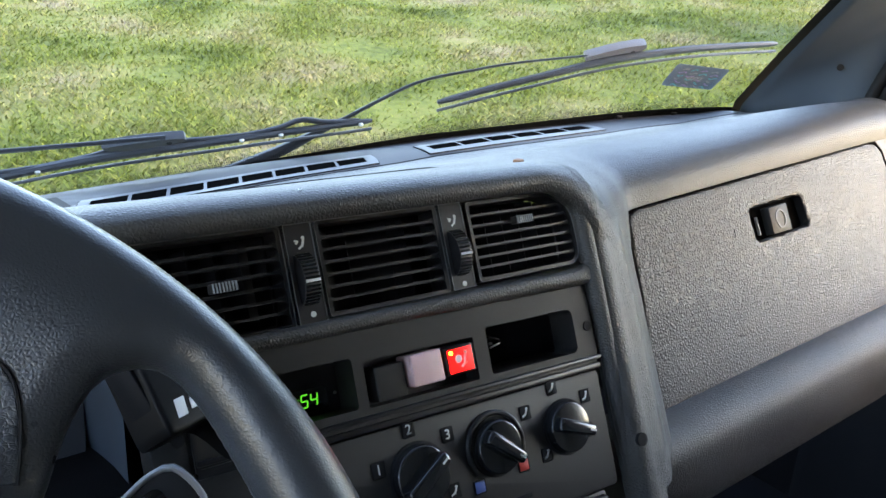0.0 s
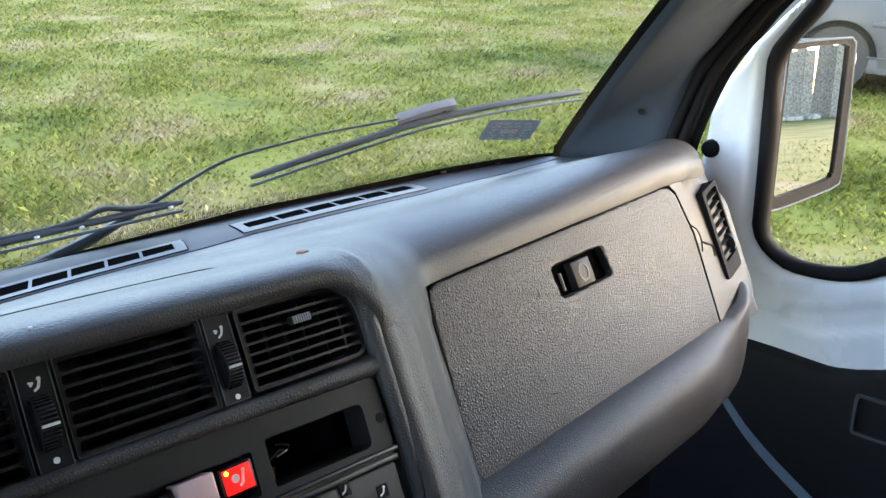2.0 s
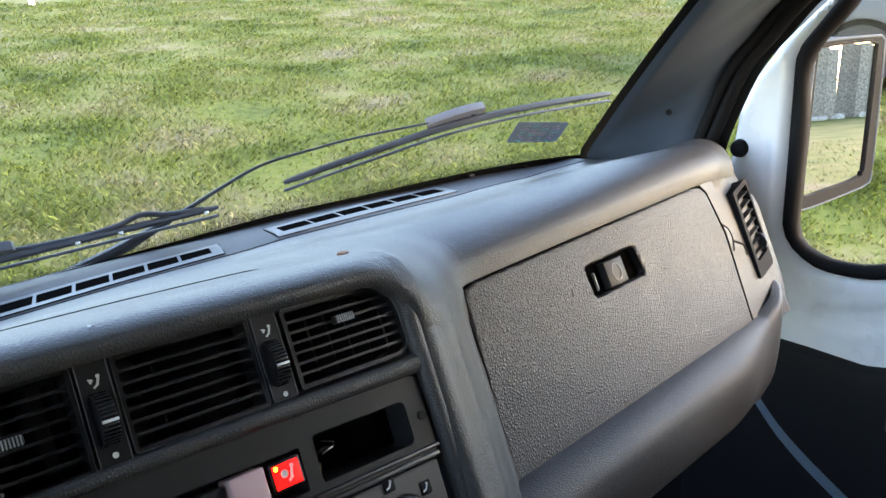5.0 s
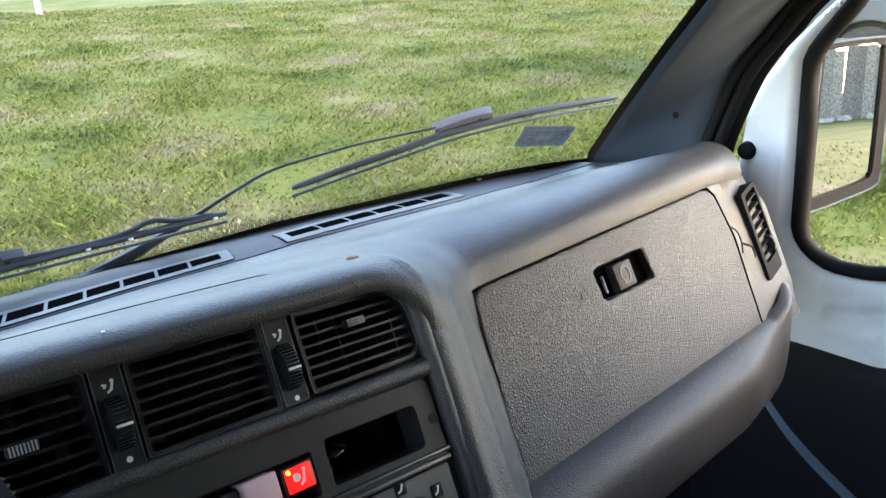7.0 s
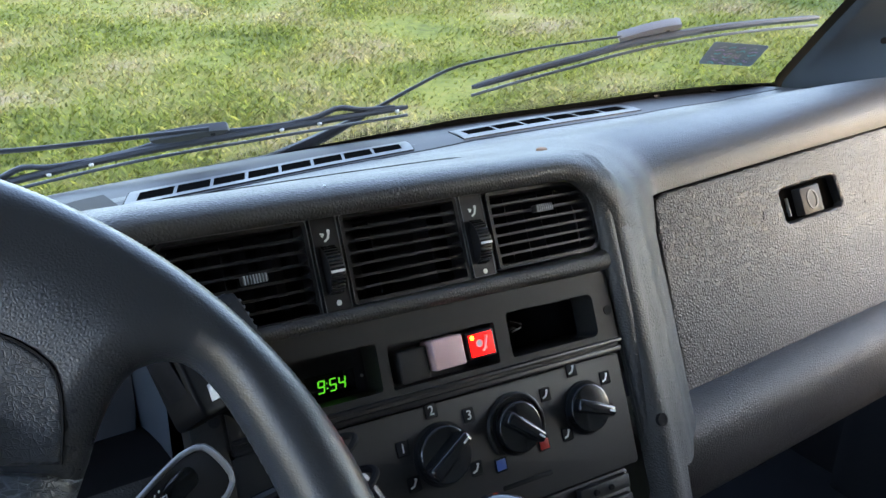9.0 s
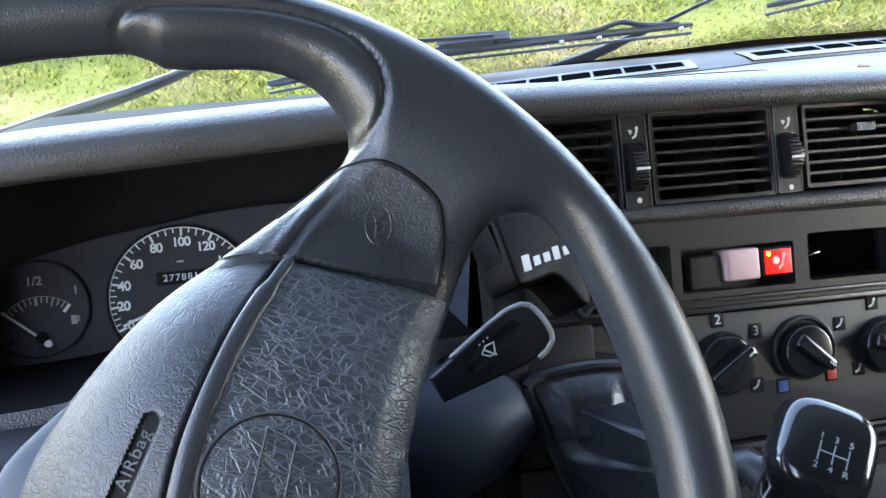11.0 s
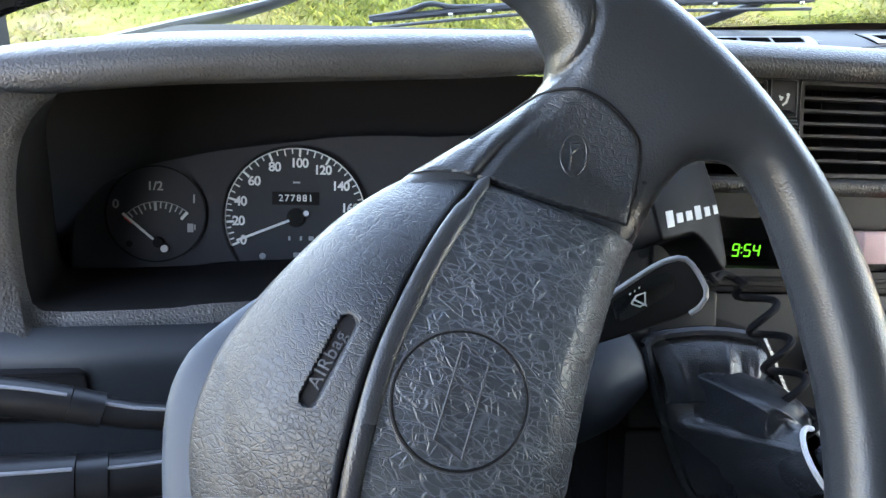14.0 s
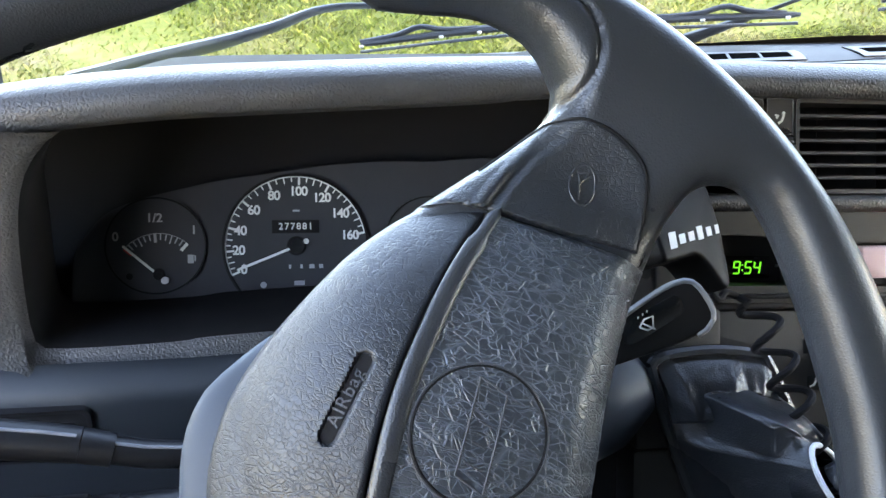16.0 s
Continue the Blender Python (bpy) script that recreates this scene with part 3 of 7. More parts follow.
def lid_mesh():
    """The lid as a skin on its plane, with round corners and a hole for the latch."""
    d = lambda x, z: np.minimum(inside(LID_LINE, x, z), -inside(LATCH_LINE, x, z))
    h = lambda x, z, dd: 0.003 * np.sqrt(1 - (1 - np.clip(dd / 0.003, 0, 1)) ** 2) - 0.0018
    return relief(d, h, lambda x, z, dd: 0 * dd - 0.006, 0.31, 0.99, 0.85, 1.26, 0.0024, Matrix())


LATCH_LINE = [(0.522, 1.182), (0.526, 1.186), (0.618, 1.1935), (0.624, 1.191), (0.630, 1.161), (0.626, 1.1575), (0.531, 1.1495), (0.526, 1.153)]
bm = lid_mesh()
for v in bm.verts:
    x, z, h = v.co
    v.co = (x, lid_y(x, z) - h, z + 0.4 * h)
bmesh.ops.recalc_face_normals(bm, faces=bm.faces)
part("lid", bm, LID, glove)


def lid_point(x, z, out):
    return Vector((x, lid_y(x, z) - out * 0.905, z + out * 0.42))


def lid_pose(x, z, out):
    return Matrix.Translation(lid_point(x, z, out)) @ Matrix.Rotation(radians(-2.9), 4, "Z") @ Matrix(((1, 0, 0, 0), (0, 0.4223, -0.9064, 0), (0, 0.9064, 0.4223, 0), (0, 0, 0, 1))) @ Matrix.Rotation(radians(4.5), 4, "Z")


b = bmesh.new()
hole = [lid_point(x, z, -0.0005) for x, z in LATCH_LINE]
deep = [lid_point(x, z, -0.02) for x, z in LATCH_LINE]
grid([hole, deep], closed=True, bm=b)
f = b.faces.new([b.verts.new(p) for p in deep])
part("latch_recess", b, BLACK, glove, "black latch recess")
latch = part("latch", box((0.036, 0.033, 0.014), lid_pose(0.5765, 1.1705, -0.006), 0.0015), PANEL, glove, "dark grey latch button")
b = ringplate([(0.0095 * math.cos(a), 0.0115 * math.sin(a)) for a in np.linspace(0, 6.283, 29)[:-1]], [(0.0078 * math.cos(a), 0.0097 * math.sin(a)) for a in np.linspace(0, 6.283, 29)[:-1]], 0.001, lid_pose(0.5765, 1.1705, 0.0013), proud=0.0006)
part("lock", b, BLACK, latch, "round black key lock")
part("hinge_bar", box((0.0015, 0.022, 0.006), lid_pose(0.545, 1.166, -0.01), 0.0004), PRINTGREY, glove)
for x0, z0, x1, z1 in ((0.486, 1.167, 0.4845, 1.158), (0.667, 1.158, 0.667, 1.1545), (0.742, 1.12, 0.745, 1.1175), (0.46, 1.06, 0.468, 1.058)):
    part("scratch", tube([lid_point(x0, z0, 0.004), lid_point((x0 + x1) / 2 + 0.0005, (z0 + z1) / 2, 0.0042), lid_point(x1, z1, 0.004)], 0.0005, 5), DULL, glove, "dark nick")

# small clip hooked over the lid's edge
b = tube(curve([lid_point(0.828, 1.187, 0.0045), lid_point(0.8345, 1.178, 0.0075), lid_point(0.8365, 1.163, 0.007), lid_point(0.834, 1.15, 0.005)], 10), 0.0011, 8)
tube(curve([lid_point(0.8365, 1.163, 0.007), lid_point(0.846, 1.158, 0.009), lid_point(0.856, 1.153, 0.009), lid_point(0.862, 1.139, 0.005)], 10), [0.0013, 0.0016, 0.0019, 0.0019, 0.0017, 0.0015, 0.0014, 0.0013, 0.0012, 0.001], 8, bm=b)
tagged(obj("clip", b, RUBBER), "thin black cord clip caught in the glove box gap", "cord clip")

# ---- centre stack ----
stack = thing("centre_stack", (0.0, -0.06, 1.15), "dark plastic centre console with radio slot and heater controls", "console")
b = box((0.40, 0.42, 0.01), on_stack(0.012, 0.2, -0.085))
part("back_panel", b, DULL, stack)
# lip round the vents and the bar below them
b = bmesh.new()
grid([[STACK @ Vector((x, 0.012 - 0.0, -0.004)), STACK @ Vector((x, 0.001, -0.004)), STACK @ Vector((x, 0.001, -0.02))] for x in np.linspace(-0.19, 0.215, 9)], bm=b)
part("vent_surround", b, BLACK, stack)
rows = []
for s in np.linspace(-0.19, 0.205, 40):
    tilt = 0.012 * (s + 0.06)
    e = max(0, (s - 0.185) / 0.03)
    prof = [(0.069 - 0.03 * e**2, -0.02), (0.0705 - 0.025 * e**2, -0.003), (0.0715 - 0.02 * e**2, 0.0035), (0.0745, 0.0062), (0.079 + tilt, 0.006), (0.0825 + tilt, 0.003), (0.0838 + tilt, -0.004), (0.084 + tilt, -0.02)]
    rows.append([STACK @ Vector((s, -v, o)) for v, o in prof])
part("cross_bar", grid(rows), DASH, stack, "worn grey bar between vents and radio slot")


def slat_shape(length, pitch, thick):
    r = pitch / 2 - thick
    half = length / 2
    right = [(half - r * math.sin(a), -thick - r * (1 - math.cos(a))) for a in np.linspace(0, math.pi / 2, 6)]
    right = [(half, -pitch / 2)] + [(half - r + r * math.sin(a), -pitch / 2 + r * math.cos(a) - 0) for a in np.linspace(math.pi / 2, 0, 6)][1:]
    low = right + [(-x, y) for x, y in reversed(right)]
    up = [(x, -y) for x, y in reversed(low)]
    return [p for i, p in enumerate(low + up) if i == 0 or math.dist(p, (low + up)[i - 1]) > 1e-6]


def air_vent(name, s0, s1, v0, v1, corner, slots, tabs=None, label="", vanes=5, slant=0.0):
    t = thing("air_vent", on_stack((s0 + s1) / 2, (v0 + v1) / 2).translation, label, "air vent", "dashboard vents")
    outer = rounded(s0, -v1, s1, -v0, corner, 8)
    ci = [max(c - 0.003, 0.0015) for c in corner]
    inner = rounded(s0 + 0.0034, -v1 + 0.003, s1 - 0.0034, -v0 - 0.003, ci, 8)
    outer, inner = [[(x - slant * (y + v0) * (s1 - x) / (s1 - s0), y) for x, y in line] for line in (outer, inner)]
    b = ringplate(outer, inner, 0.022, STACK, proud=0.0)
    edge = [(x * 0.994 + 0.006 * (s0 + s1) / 2, y * 0.99 + 0.01 * (-(v0 + v1) / 2)) for x, y in outer]
    part("frame", b, BLACK, t)
    # the rim's catch of light, put into the colour of a thin ring
    part("frame_edge", ringplate(outer, edge, 0.002, STACK, proud=0.0009), TRIMEDGE, t, "thin edge highlight, put in as paler plastic")
    h = (v1 - v0 - 0.006) / slots
    shapes = {}
    for i in range(1, slots):
        v = v0 + 0.003 + i * h
        a, c = s0 + 0.003 + slant * (v - v0), s1 - 0.003
        for k, (cx, sign) in enumerate(((s0, 1), (s1, -1))):
            rt = corner[3 if k == 0 else 2]
            dv = max(0, rt - (v - v0))
            rb = corner[0 if k == 0 else 1]
            dw = max(0, rb - (v1 - v))
            cut = sum(r - math.sqrt(max(r * r - d * d, 0)) for r, d in ((rt, dv), (rb, dw)) if d > 0)
            if k == 0:
                a += cut
            else:
                c -= cut
        key = round(c - a, 4)
        if key not in shapes:
            q = plate(slat_shape(c - a, h, 0.00105), 0.012)
            me = bpy.data.meshes.new("slat")
            q.to_mesh(me)
            q.free()
            me.materials.append(BLACK)
            shapes[key] = me
        o = new("slat", shapes[key])
        o.matrix_basis = on_stack((a + c) / 2, v, -0.0015)
        o.parent = t
        o.matrix_parent_inverse = t.matrix_basis.inverted()
    for i in range(vanes):
        s = s0 + (s1 - s0) * (i + 0.6) / vanes
        part("vane", box((0.0012, (v1 - v0) * 0.86, 0.02), on_stack(s, (v0 + v1) / 2, -0.032, 0) @ Matrix.Rotation(radians(14), 4, "Y")), DULL, t)
    part("duct", box((s1 - s0 - 0.002, v1 - v0 - 0.002, 0.004), on_stack((s0 + s1) / 2, (v0 + v1) / 2, -0.05)), DULL, t)
    if tabs:
        ts, tv = tabs
        tab = part("slider", box((0.019, 0.0065, 0.008), on_stack(ts, tv, 0.0005), 0.0012), PANEL, t, "small ribbed grey slider")
        for i in range(8):
            part("rib", box((0.0009, 0.0066, 0.002), on_stack(ts - 0.0078 + i * 0.0022, tv, 0.0048), 0.0002), PRINTGREY, tab)
    return t


air_vent("a", -0.189, -0.0785, 0.0005, 0.0728, [0.004, 0.003, 0.003, 0.007], 7, (-0.1245, 0.0362), "black slatted dashboard air vent with a ribbed slider", 6, 0.42)
air_vent("b", -0.0522, 0.0534, 0.0, 0.0698, [0.003, 0.003, 0.003, 0.003], 7, None, "black slatted air vent in the middle of the dashboard", 2)
air_vent("c", 0.082, 0.1945, 0.001, 0.067, [0.003, 0.013, 0.032, 0.003], 7, (0.1375, 0.0215), "black slatted air vent with a rounded corner and slider", 6)


def blower_icon(m, size, mat, parent):
    """A seated figure sign with an arrow, as plain strokes."""
    b = disc(0.16 * size, 0.16 * size, 0.0003, m @ Matrix.Translation((0.3 * size, 0.42 * size, 0)), 12)
    for x, y, l, w, a in ((0.22, 0.0, 0.62, 0.2, 70), (-0.02, -0.34, 0.44, 0.17, 35), (-0.36, 0.18, 0.36, 0.16, -35), (-0.3, 0.1, 0.2, 0.36, -35)):
        box((l * size, w * size, 0.0006), m @ Matrix.Translation((x * size, y * size, 0)) @ Matrix.Rotation(radians(a), 4, "Z"), bm=b)
    return part("icon", b, mat, parent, "pale printed air-flow sign", smooth=False)


def thumb_panel(s0, s1, v0, v1):
    c = (s0 + s1) / 2
    t = thing("vent_thumbwheel", on_stack(c, 0.036).translation, "ribbed black thumbwheel in a narrow black panel", "thumbwheel", "vent thumbwheels")
    slot = rounded(c - 0.0068, -0.0585, c + 0.0068, -0.0215, 0.003, 3)
    outer = rounded(s0, -v1, s1, -v0, 0.0012, 3)
    part("panel", ringplate(outer, slot, 0.015, STACK, proud=0.0004), BLACK, t)
    edge = [(x * 0.94 + 0.06 * c, y * 0.984 + 0.016 * (-(v0 + v1) / 2)) for x, y in outer]
    part("panel_edge", ringplate(outer, edge, 0.002, STACK, proud=0.0011), TRIMEDGE, t, "thin edge highlight, put in as paler plastic")
    w = part("wheel", disc(0.0195, 0.0195, 0.0115, on_stack(c - 0.00575, 0.04, -0.008) @ Matrix.Rotation(radians(90), 4, "Y"), 48, 0.0012), BLACK, t)
    for i in range(17):
        a = radians(-70 + i * 8.75)
        m = on_stack(c, 0.04, -0.008) @ Matrix.Rotation(a, 4, "X") @ Matrix.Translation((0, 0, 0.0197))
        part("rib", box((0.0112, 0.0014, 0.0016), m, 0.0003), GLOSS, w)
    m = on_stack(c, 0.04, -0.008) @ Matrix.Rotation(radians(6), 4, "X") @ Matrix.Translation((0, 0, 0.0206))
    part("mark", box((0.0112, 0.002, 0.0006), m, 0.0002), PRINT, w, "white mark")
    part("dot", disc(0.0021, 0.0021, 0.0004, on_stack(c + 0.0005, 0.0652, 0.0004), 20), PRINT, t, "white dot")
    blower_icon(on_stack(c + 0.0005, 0.0145, 0.0005), 0.0085, PRINT, t)


thumb_panel(-0.0762, -0.0545, 0.0, 0.0718)
thumb_panel(0.0553, 0.0775, 0.0, 0.0692)

# the dash skin between the instruments and the first vent
rows = []
for v in np.linspace(-0.012, 0.08, 30):
    left = float(np.interp(v, [-0.012, 0.026, 0.061, 0.08], [-0.209, -0.199, -0.189, -0.188]))
    right = -0.1925 + 0.42 * (v - 0.0005)
    rows.append([on_stack(left + (right - left) * f, v, o).translation for f, o in ((0.0, -0.05), (0.02, -0.012), (0.1, -0.001), (0.25, 0.0035), (0.5, 0.005), (0.75, 0.0035), (0.92, -0.001), (1.0, -0.008), (1.0, -0.03))])
part("vent_pillar", grid([curve(r, 24) for r in rows]), DASH, dash)

# radio slot frame: its rows drop slightly to the right


def on_radio(s, v, out=0.0):
    return on_stack(s, v + 0.02 * (s - 0.02), out, -1.15)


def frame_part(name, s0, s1, v0, v1, inner, corner, mat, parent, depth, out=0.0, label=""):
    o = rounded(s0, -v1, s1, -v0, corner, 6)
    i0, i1, j0, j1, ci = inner
    i = rounded(i0, -j1, i1, -j0, ci, 6)
    m = on_radio(0, 0, out)
    return part(name, ringplate(o, i, depth, m), mat, parent, label)


radio = thing("radio_surround", on_stack(0.0, 0.12).translation, "dull black radio slot frame with an empty pocket", "bezel")
frame_part("pocket_frame", 0.068, 0.1945, 0.0838, 0.152, (0.0795, 0.1735, 0.1015, 0.1395, [0.003, 0.006, 0.006, 0.003]), [0.002, 0.006, 0.009, 0.002], PANEL, radio, 0.03)
frame_part("switch_frame", -0.038, 0.068, 0.0838, 0.152, (-0.0325, 0.0665, 0.1065, 0.1405, 0.002), 0.001, PANEL, radio, 0.03)
frame_part("clock_frame", -0.168, -0.038, 0.0838, 0.152, (-0.119, -0.041, 0.1025, 0.1395, 0.003), 0.002, PANEL, radio, 0.03)
part("pocket", box((0.11, 0.06, 0.003), on_radio(0.127, 0.12, -0.065)), DULL, radio)
part("pocket_floor", box((0.104, 0.002, 0.06), on_radio(0.127, 0.1405, -0.034)), DULL, radio)
part("switch_back", box((0.1, 0.036, 0.003), on_radio(0.018, 0.1235, -0.02)), BLACK, radio)
part("rail", box((0.355, 0.005, 0.008), on_radio(0.015, 0.1545, -0.003), 0.0015), BLACK, radio)
part("rail", box((0.355, 0.0035, 0.006), on_radio(0.015, 0.147, 0.001), 0.0012), BLACK, radio)
screw = part("screw", disc(0.0042, 0.0042, 0.002, on_stack(0.1855, 0.1225, -0.0008), 20), DULL, radio, "black screw hole")
# loose plug and cable ends in the pocket
b = tube(curve([on_radio(0.083, 0.133, -0.03).translation, on_radio(0.088, 0.123, -0.026).translation, on_radio(0.1, 0.118, -0.03).translation, on_radio(0.115, 0.121, -0.045).translation], 14), 0.0013)
tube(curve([on_radio(0.1, 0.112, -0.03).translation, on_radio(0.112, 0.116, -0.032).translation, on_radio(0.12, 0.12, -0.05).translation], 10), 0.0011, bm=b)
plug = thing("radio_plug", on_radio(0.085, 0.134, -0.03).translation, "loose black radio leads with a brass plug in the pocket", "radio lead")
part("lead", b, RUBBER, plug)
part("plug", disc(0.0028, 0.0022, 0.012, on_radio(0.086, 0.137, -0.024) @ Matrix.Rotation(radians(-60), 4, "X"), 12), BRASS, plug, "brass plug tip")
part("strap", box((0.011, 0.0012, 0.001), on_radio(0.1, 0.1195, -0.022) @ Matrix.Rotation(radians(12), 4, "Z"), 0.0004), STEEL, plug, "thin bright metal strap")


def switch(name, s0, s1, v0, v1, out, mat, label):
    c, v = (s0 + s1) / 2, (v0 + v1) / 2
    t = thing(name, on_stack(c, v).translation, label, "switch", "dashboard switches")
    part("cap", box((s1 - s0, v1 - v0, 0.022), on_stack(c, v, out - 0.011), 0.0018, 3), mat, t)
    return t


switch("switch_blank", -0.0262, -0.0005, 0.1122, 0.1378, -0.001, PANEL, "blank dark plastic switch cover")
switch("switch", 0.0022, 0.0305, 0.1096, 0.1338, 0.004, PINK, "faded pink hazard switch with worn sign")
red = switch("warning_lamp", 0.0352, 0.0625, 0.111, 0.1335, 0.0005, BLACK, "glowing red airbag lamp in a black switch frame")
part("lens", box((0.0225, 0.0182, 0.002), on_stack(0.0486, 0.1224, 0.0006), 0.0006), RED, red, "glowing red lens")
part("lamp", disc(0.002, 0.0016, 0.0006, on_stack(0.0402, 0.1158, 0.0013), 14), AMBER, red, "amber glow")
b = disc(0.0032, 0.0032, 0.0004, on_stack(0.0462, 0.1212, 0.0017), 18)
for s, v, l, w, a in ((0.0522, 0.1215, 0.0085, 0.0018, 74), (0.0503, 0.1262, 0.005, 0.0018, 35), (0.0533, 0.117, 0.0026, 0.0024, 0)):
    box((l, w, 0.0006), on_stack(s, v, 0.0019, a), bm=b)
part("sign", b, PRINT, red, "white airbag sign", smooth=False)

clock = thing("clock", on_stack(-0.075, 0.12, -0.02).translation, "small dashboard clock with lit green digits", "clock")
part("case", box((0.09, 0.04, 0.004), on_radio(-0.078, 0.1215, -0.0335)), BLACK, clock)
part("display", box((0.04, 0.017, 0.003), on_radio(-0.073, 0.1275, -0.0305), 0.0006), GLOSS, clock)
part("knob", disc(0.0013, 0.001, 0.0015, on_radio(-0.0465, 0.1265, -0.0305), 10), PRINTGREY, clock)
SEG = {"9": "abcdfg", "5": "acdfg", "4": "bcfg"}


def digit(ch, s, v, h, parent):
    w, t = h * 0.55, h * 0.12
    bars = {"a": (0, h / 2, w, t), "g": (0, 0, w, t), "d": (0, -h / 2, w, t), "f": (-w / 2, h / 4, t, h / 2), "b": (w / 2, h / 4, t, h / 2), "e": (-w / 2, -h / 4, t, h / 2), "c": (w / 2, -h / 4, t, h / 2)}
    b = bmesh.new()
    shear = Matrix(((1, 0.15, 0, 0), (0, 1, 0, 0), (0, 0, 1, 0), (0, 0, 0, 1)))
    for k in SEG[ch]:
        x, y, sx, sy = bars[k]
        box((sx * 0.9, sy * 0.9, 0.0004), on_radio(s, v, -0.0287) @ shear @ Matrix.Translation((x, y, 0)), bm=b)
    part("digit", b, GREEN, parent, "lit green digit " + ch, smooth=False)


for ch, s in (("9", -0.0815), ("5", -0.0718), ("4", -0.0642)):
    digit(ch, s, 0.1278, 0.009, clock)
b = bmesh.new()
for dv in (-0.002, 0.002):
    box((0.001, 0.001, 0.0004), on_radio(-0.0767, 0.1278 + dv, -0.0287), bm=b)
part("colon", b, GREEN, clock, smooth=False)

# heater control panel
heater = thing("heater_panel", on_stack(0.05, 0.2).translation, "dark grey heater control panel with three black knobs", "heater controls")
part("panel", plate(rounded(-0.172, -0.257, 0.1905, -0.158, [0.002, 0.004, 0.003, 0.002], 4), 0.03, on_radio(0, 0, 0.0), 0.0012), PANEL, heater)


def knob(s, v, r, ring, angle, mark):
    base = part("knob", disc(r, r * 0.96, 0.008, on_stack(s, v, 0.0004), 40, 0.0015), GLOSS, heater, "black turning knob with a raised grip")
    m = on_stack(s, v, 0.0084, angle)
    grip = box((r * 1.86, r * 0.62, 0.012), m @ Matrix.Translation((0, 0, 0.004)), 0.0035, 4)
    for vert in grip.verts:
        q = m.inverted() @ vert.co
        f = 1 - 0.35 * max(0, q.x / r) - 0.12 * max(0, -q.x / r)
        q.y *= f
        vert.co = m @ q
    part("grip", grip, GLOSS, base)
    part("pointer", box((0.006, 0.0016, 0.0006), m @ Matrix.Translation((r * 0.68, 0, 0.0103)), 0.0003), PRINT, base, "white pointer mark")
    part("groove", ringplate([(r * 1.09 * math.cos(a), r * 1.09 * math.sin(a)) for a in np.linspace(0, 6.283, 41)[:-1]], [(r * 1.0 * math.cos(a), r * 1.0 * math.sin(a)) for a in np.linspace(0, 6.283, 41)[:-1]], 0.001, on_stack(s, v, 0.001)), DULL, base)
    if ring:
        arc = [(0.0265 * math.cos(a), 0.0265 * math.sin(a)) for a in np.linspace(radians(-35), radians(215), 36)]
        b = tube([on_stack(s, v, 0.001) @ Vector((x, y, 0)) for x, y in arc], 0.0022, 8)
        part("ring", b, BLACK, heater)


knob(-0.0064, 0.1968, 0.0232, False, 33, "w")
knob(0.0652, 0.1952, 0.0215, True, -40, "w")
knob(0.1392, 0.1992, 0.0215, False, -22, "w")


def label_plate(s, v, ch=None, mat=None):
    p = part("label_plate", box((0.0105, 0.0115, 0.0008), on_stack(s, v, 0.0004), 0.0008), DULL, heater)
    if ch:
        part("numeral", text(ch, 0.0105, on_stack(s, v, 0.001)), PRINT, p, smooth=False)
    elif mat:
        part("mark", box((0.009, 0.0085, 0.0004), on_stack(s, v, 0.001), 0.0006), mat, p)
    else:
        b = bmesh.new()
        for x, y, l, a in ((0.001, 0.001, 0.006, 62), (-0.002, -0.002, 0.0035, 20), (0.0015, 0.0032, 0.0018, 0)):
            box((l, 0.0014, 0.0004), on_stack(s + x, v - y, 0.001, a), bm=b)
        part("sign", b, PRINT, p, smooth=False)


label_plate(-0.0089, 0.1622, "2")
label_plate(0.0235, 0.1745, "3")
label_plate(-0.0385, 0.1835, "1")
label_plate(-0.035, 0.2115)
label_plate(0.0205, 0.2165)
for s, v in ((0.1, 0.1775), (0.132, 0.1645), (0.1665, 0.1798), (0.163, 0.2085), (0.114, 0.2155)):
    label_plate(s, v)
label_plate(0.0885, 0.2165, None, REDPRINT)
label_plate(0.0435, 0.2205, None, BLUEPRINT)
part("slot", box((0.05, 0.004, 0.003), on_radio(0.066, 0.2395, 0.0), 0.001), DULL, heater)

# panel with levers under the heater controls
low = thing("lower_panel", on_stack(0.07, 0.29).translation, "black lower console panel with ashtray and lever slots", "console panel")
part("panel", plate(rounded(-0.172, -0.36, 0.178, -0.2595, 0.003, 3), 0.03, on_radio(0, 0, -0.004), 0.0012), BLACK, low)
for s, v, w, h in ((0.0, 0.262, 0.07, 0.005), (-0.005, 0.279, 0.075, 0.006), (0.14, 0.268, 0.055, 0.012), (0.14, 0.286, 0.055, 0.014), (0.0, 0.3, 0.075, 0.015)):
    part("strip", box((w, h, 0.008), on_radio(s, v, 0.0), 0.0014), PANEL, low)
for s in (-0.012, 0.012):
    part("lever", box((0.007, 0.006, 0.014), on_radio(s, 0.2655, 0.004), 0.0015), BLACK, low)
for s in (0.128, 0.145):
    part("stud", disc(0.003, 0.0025, 0.003, on_radio(s, 0.268, 0.003), 12), GLOSS, low)

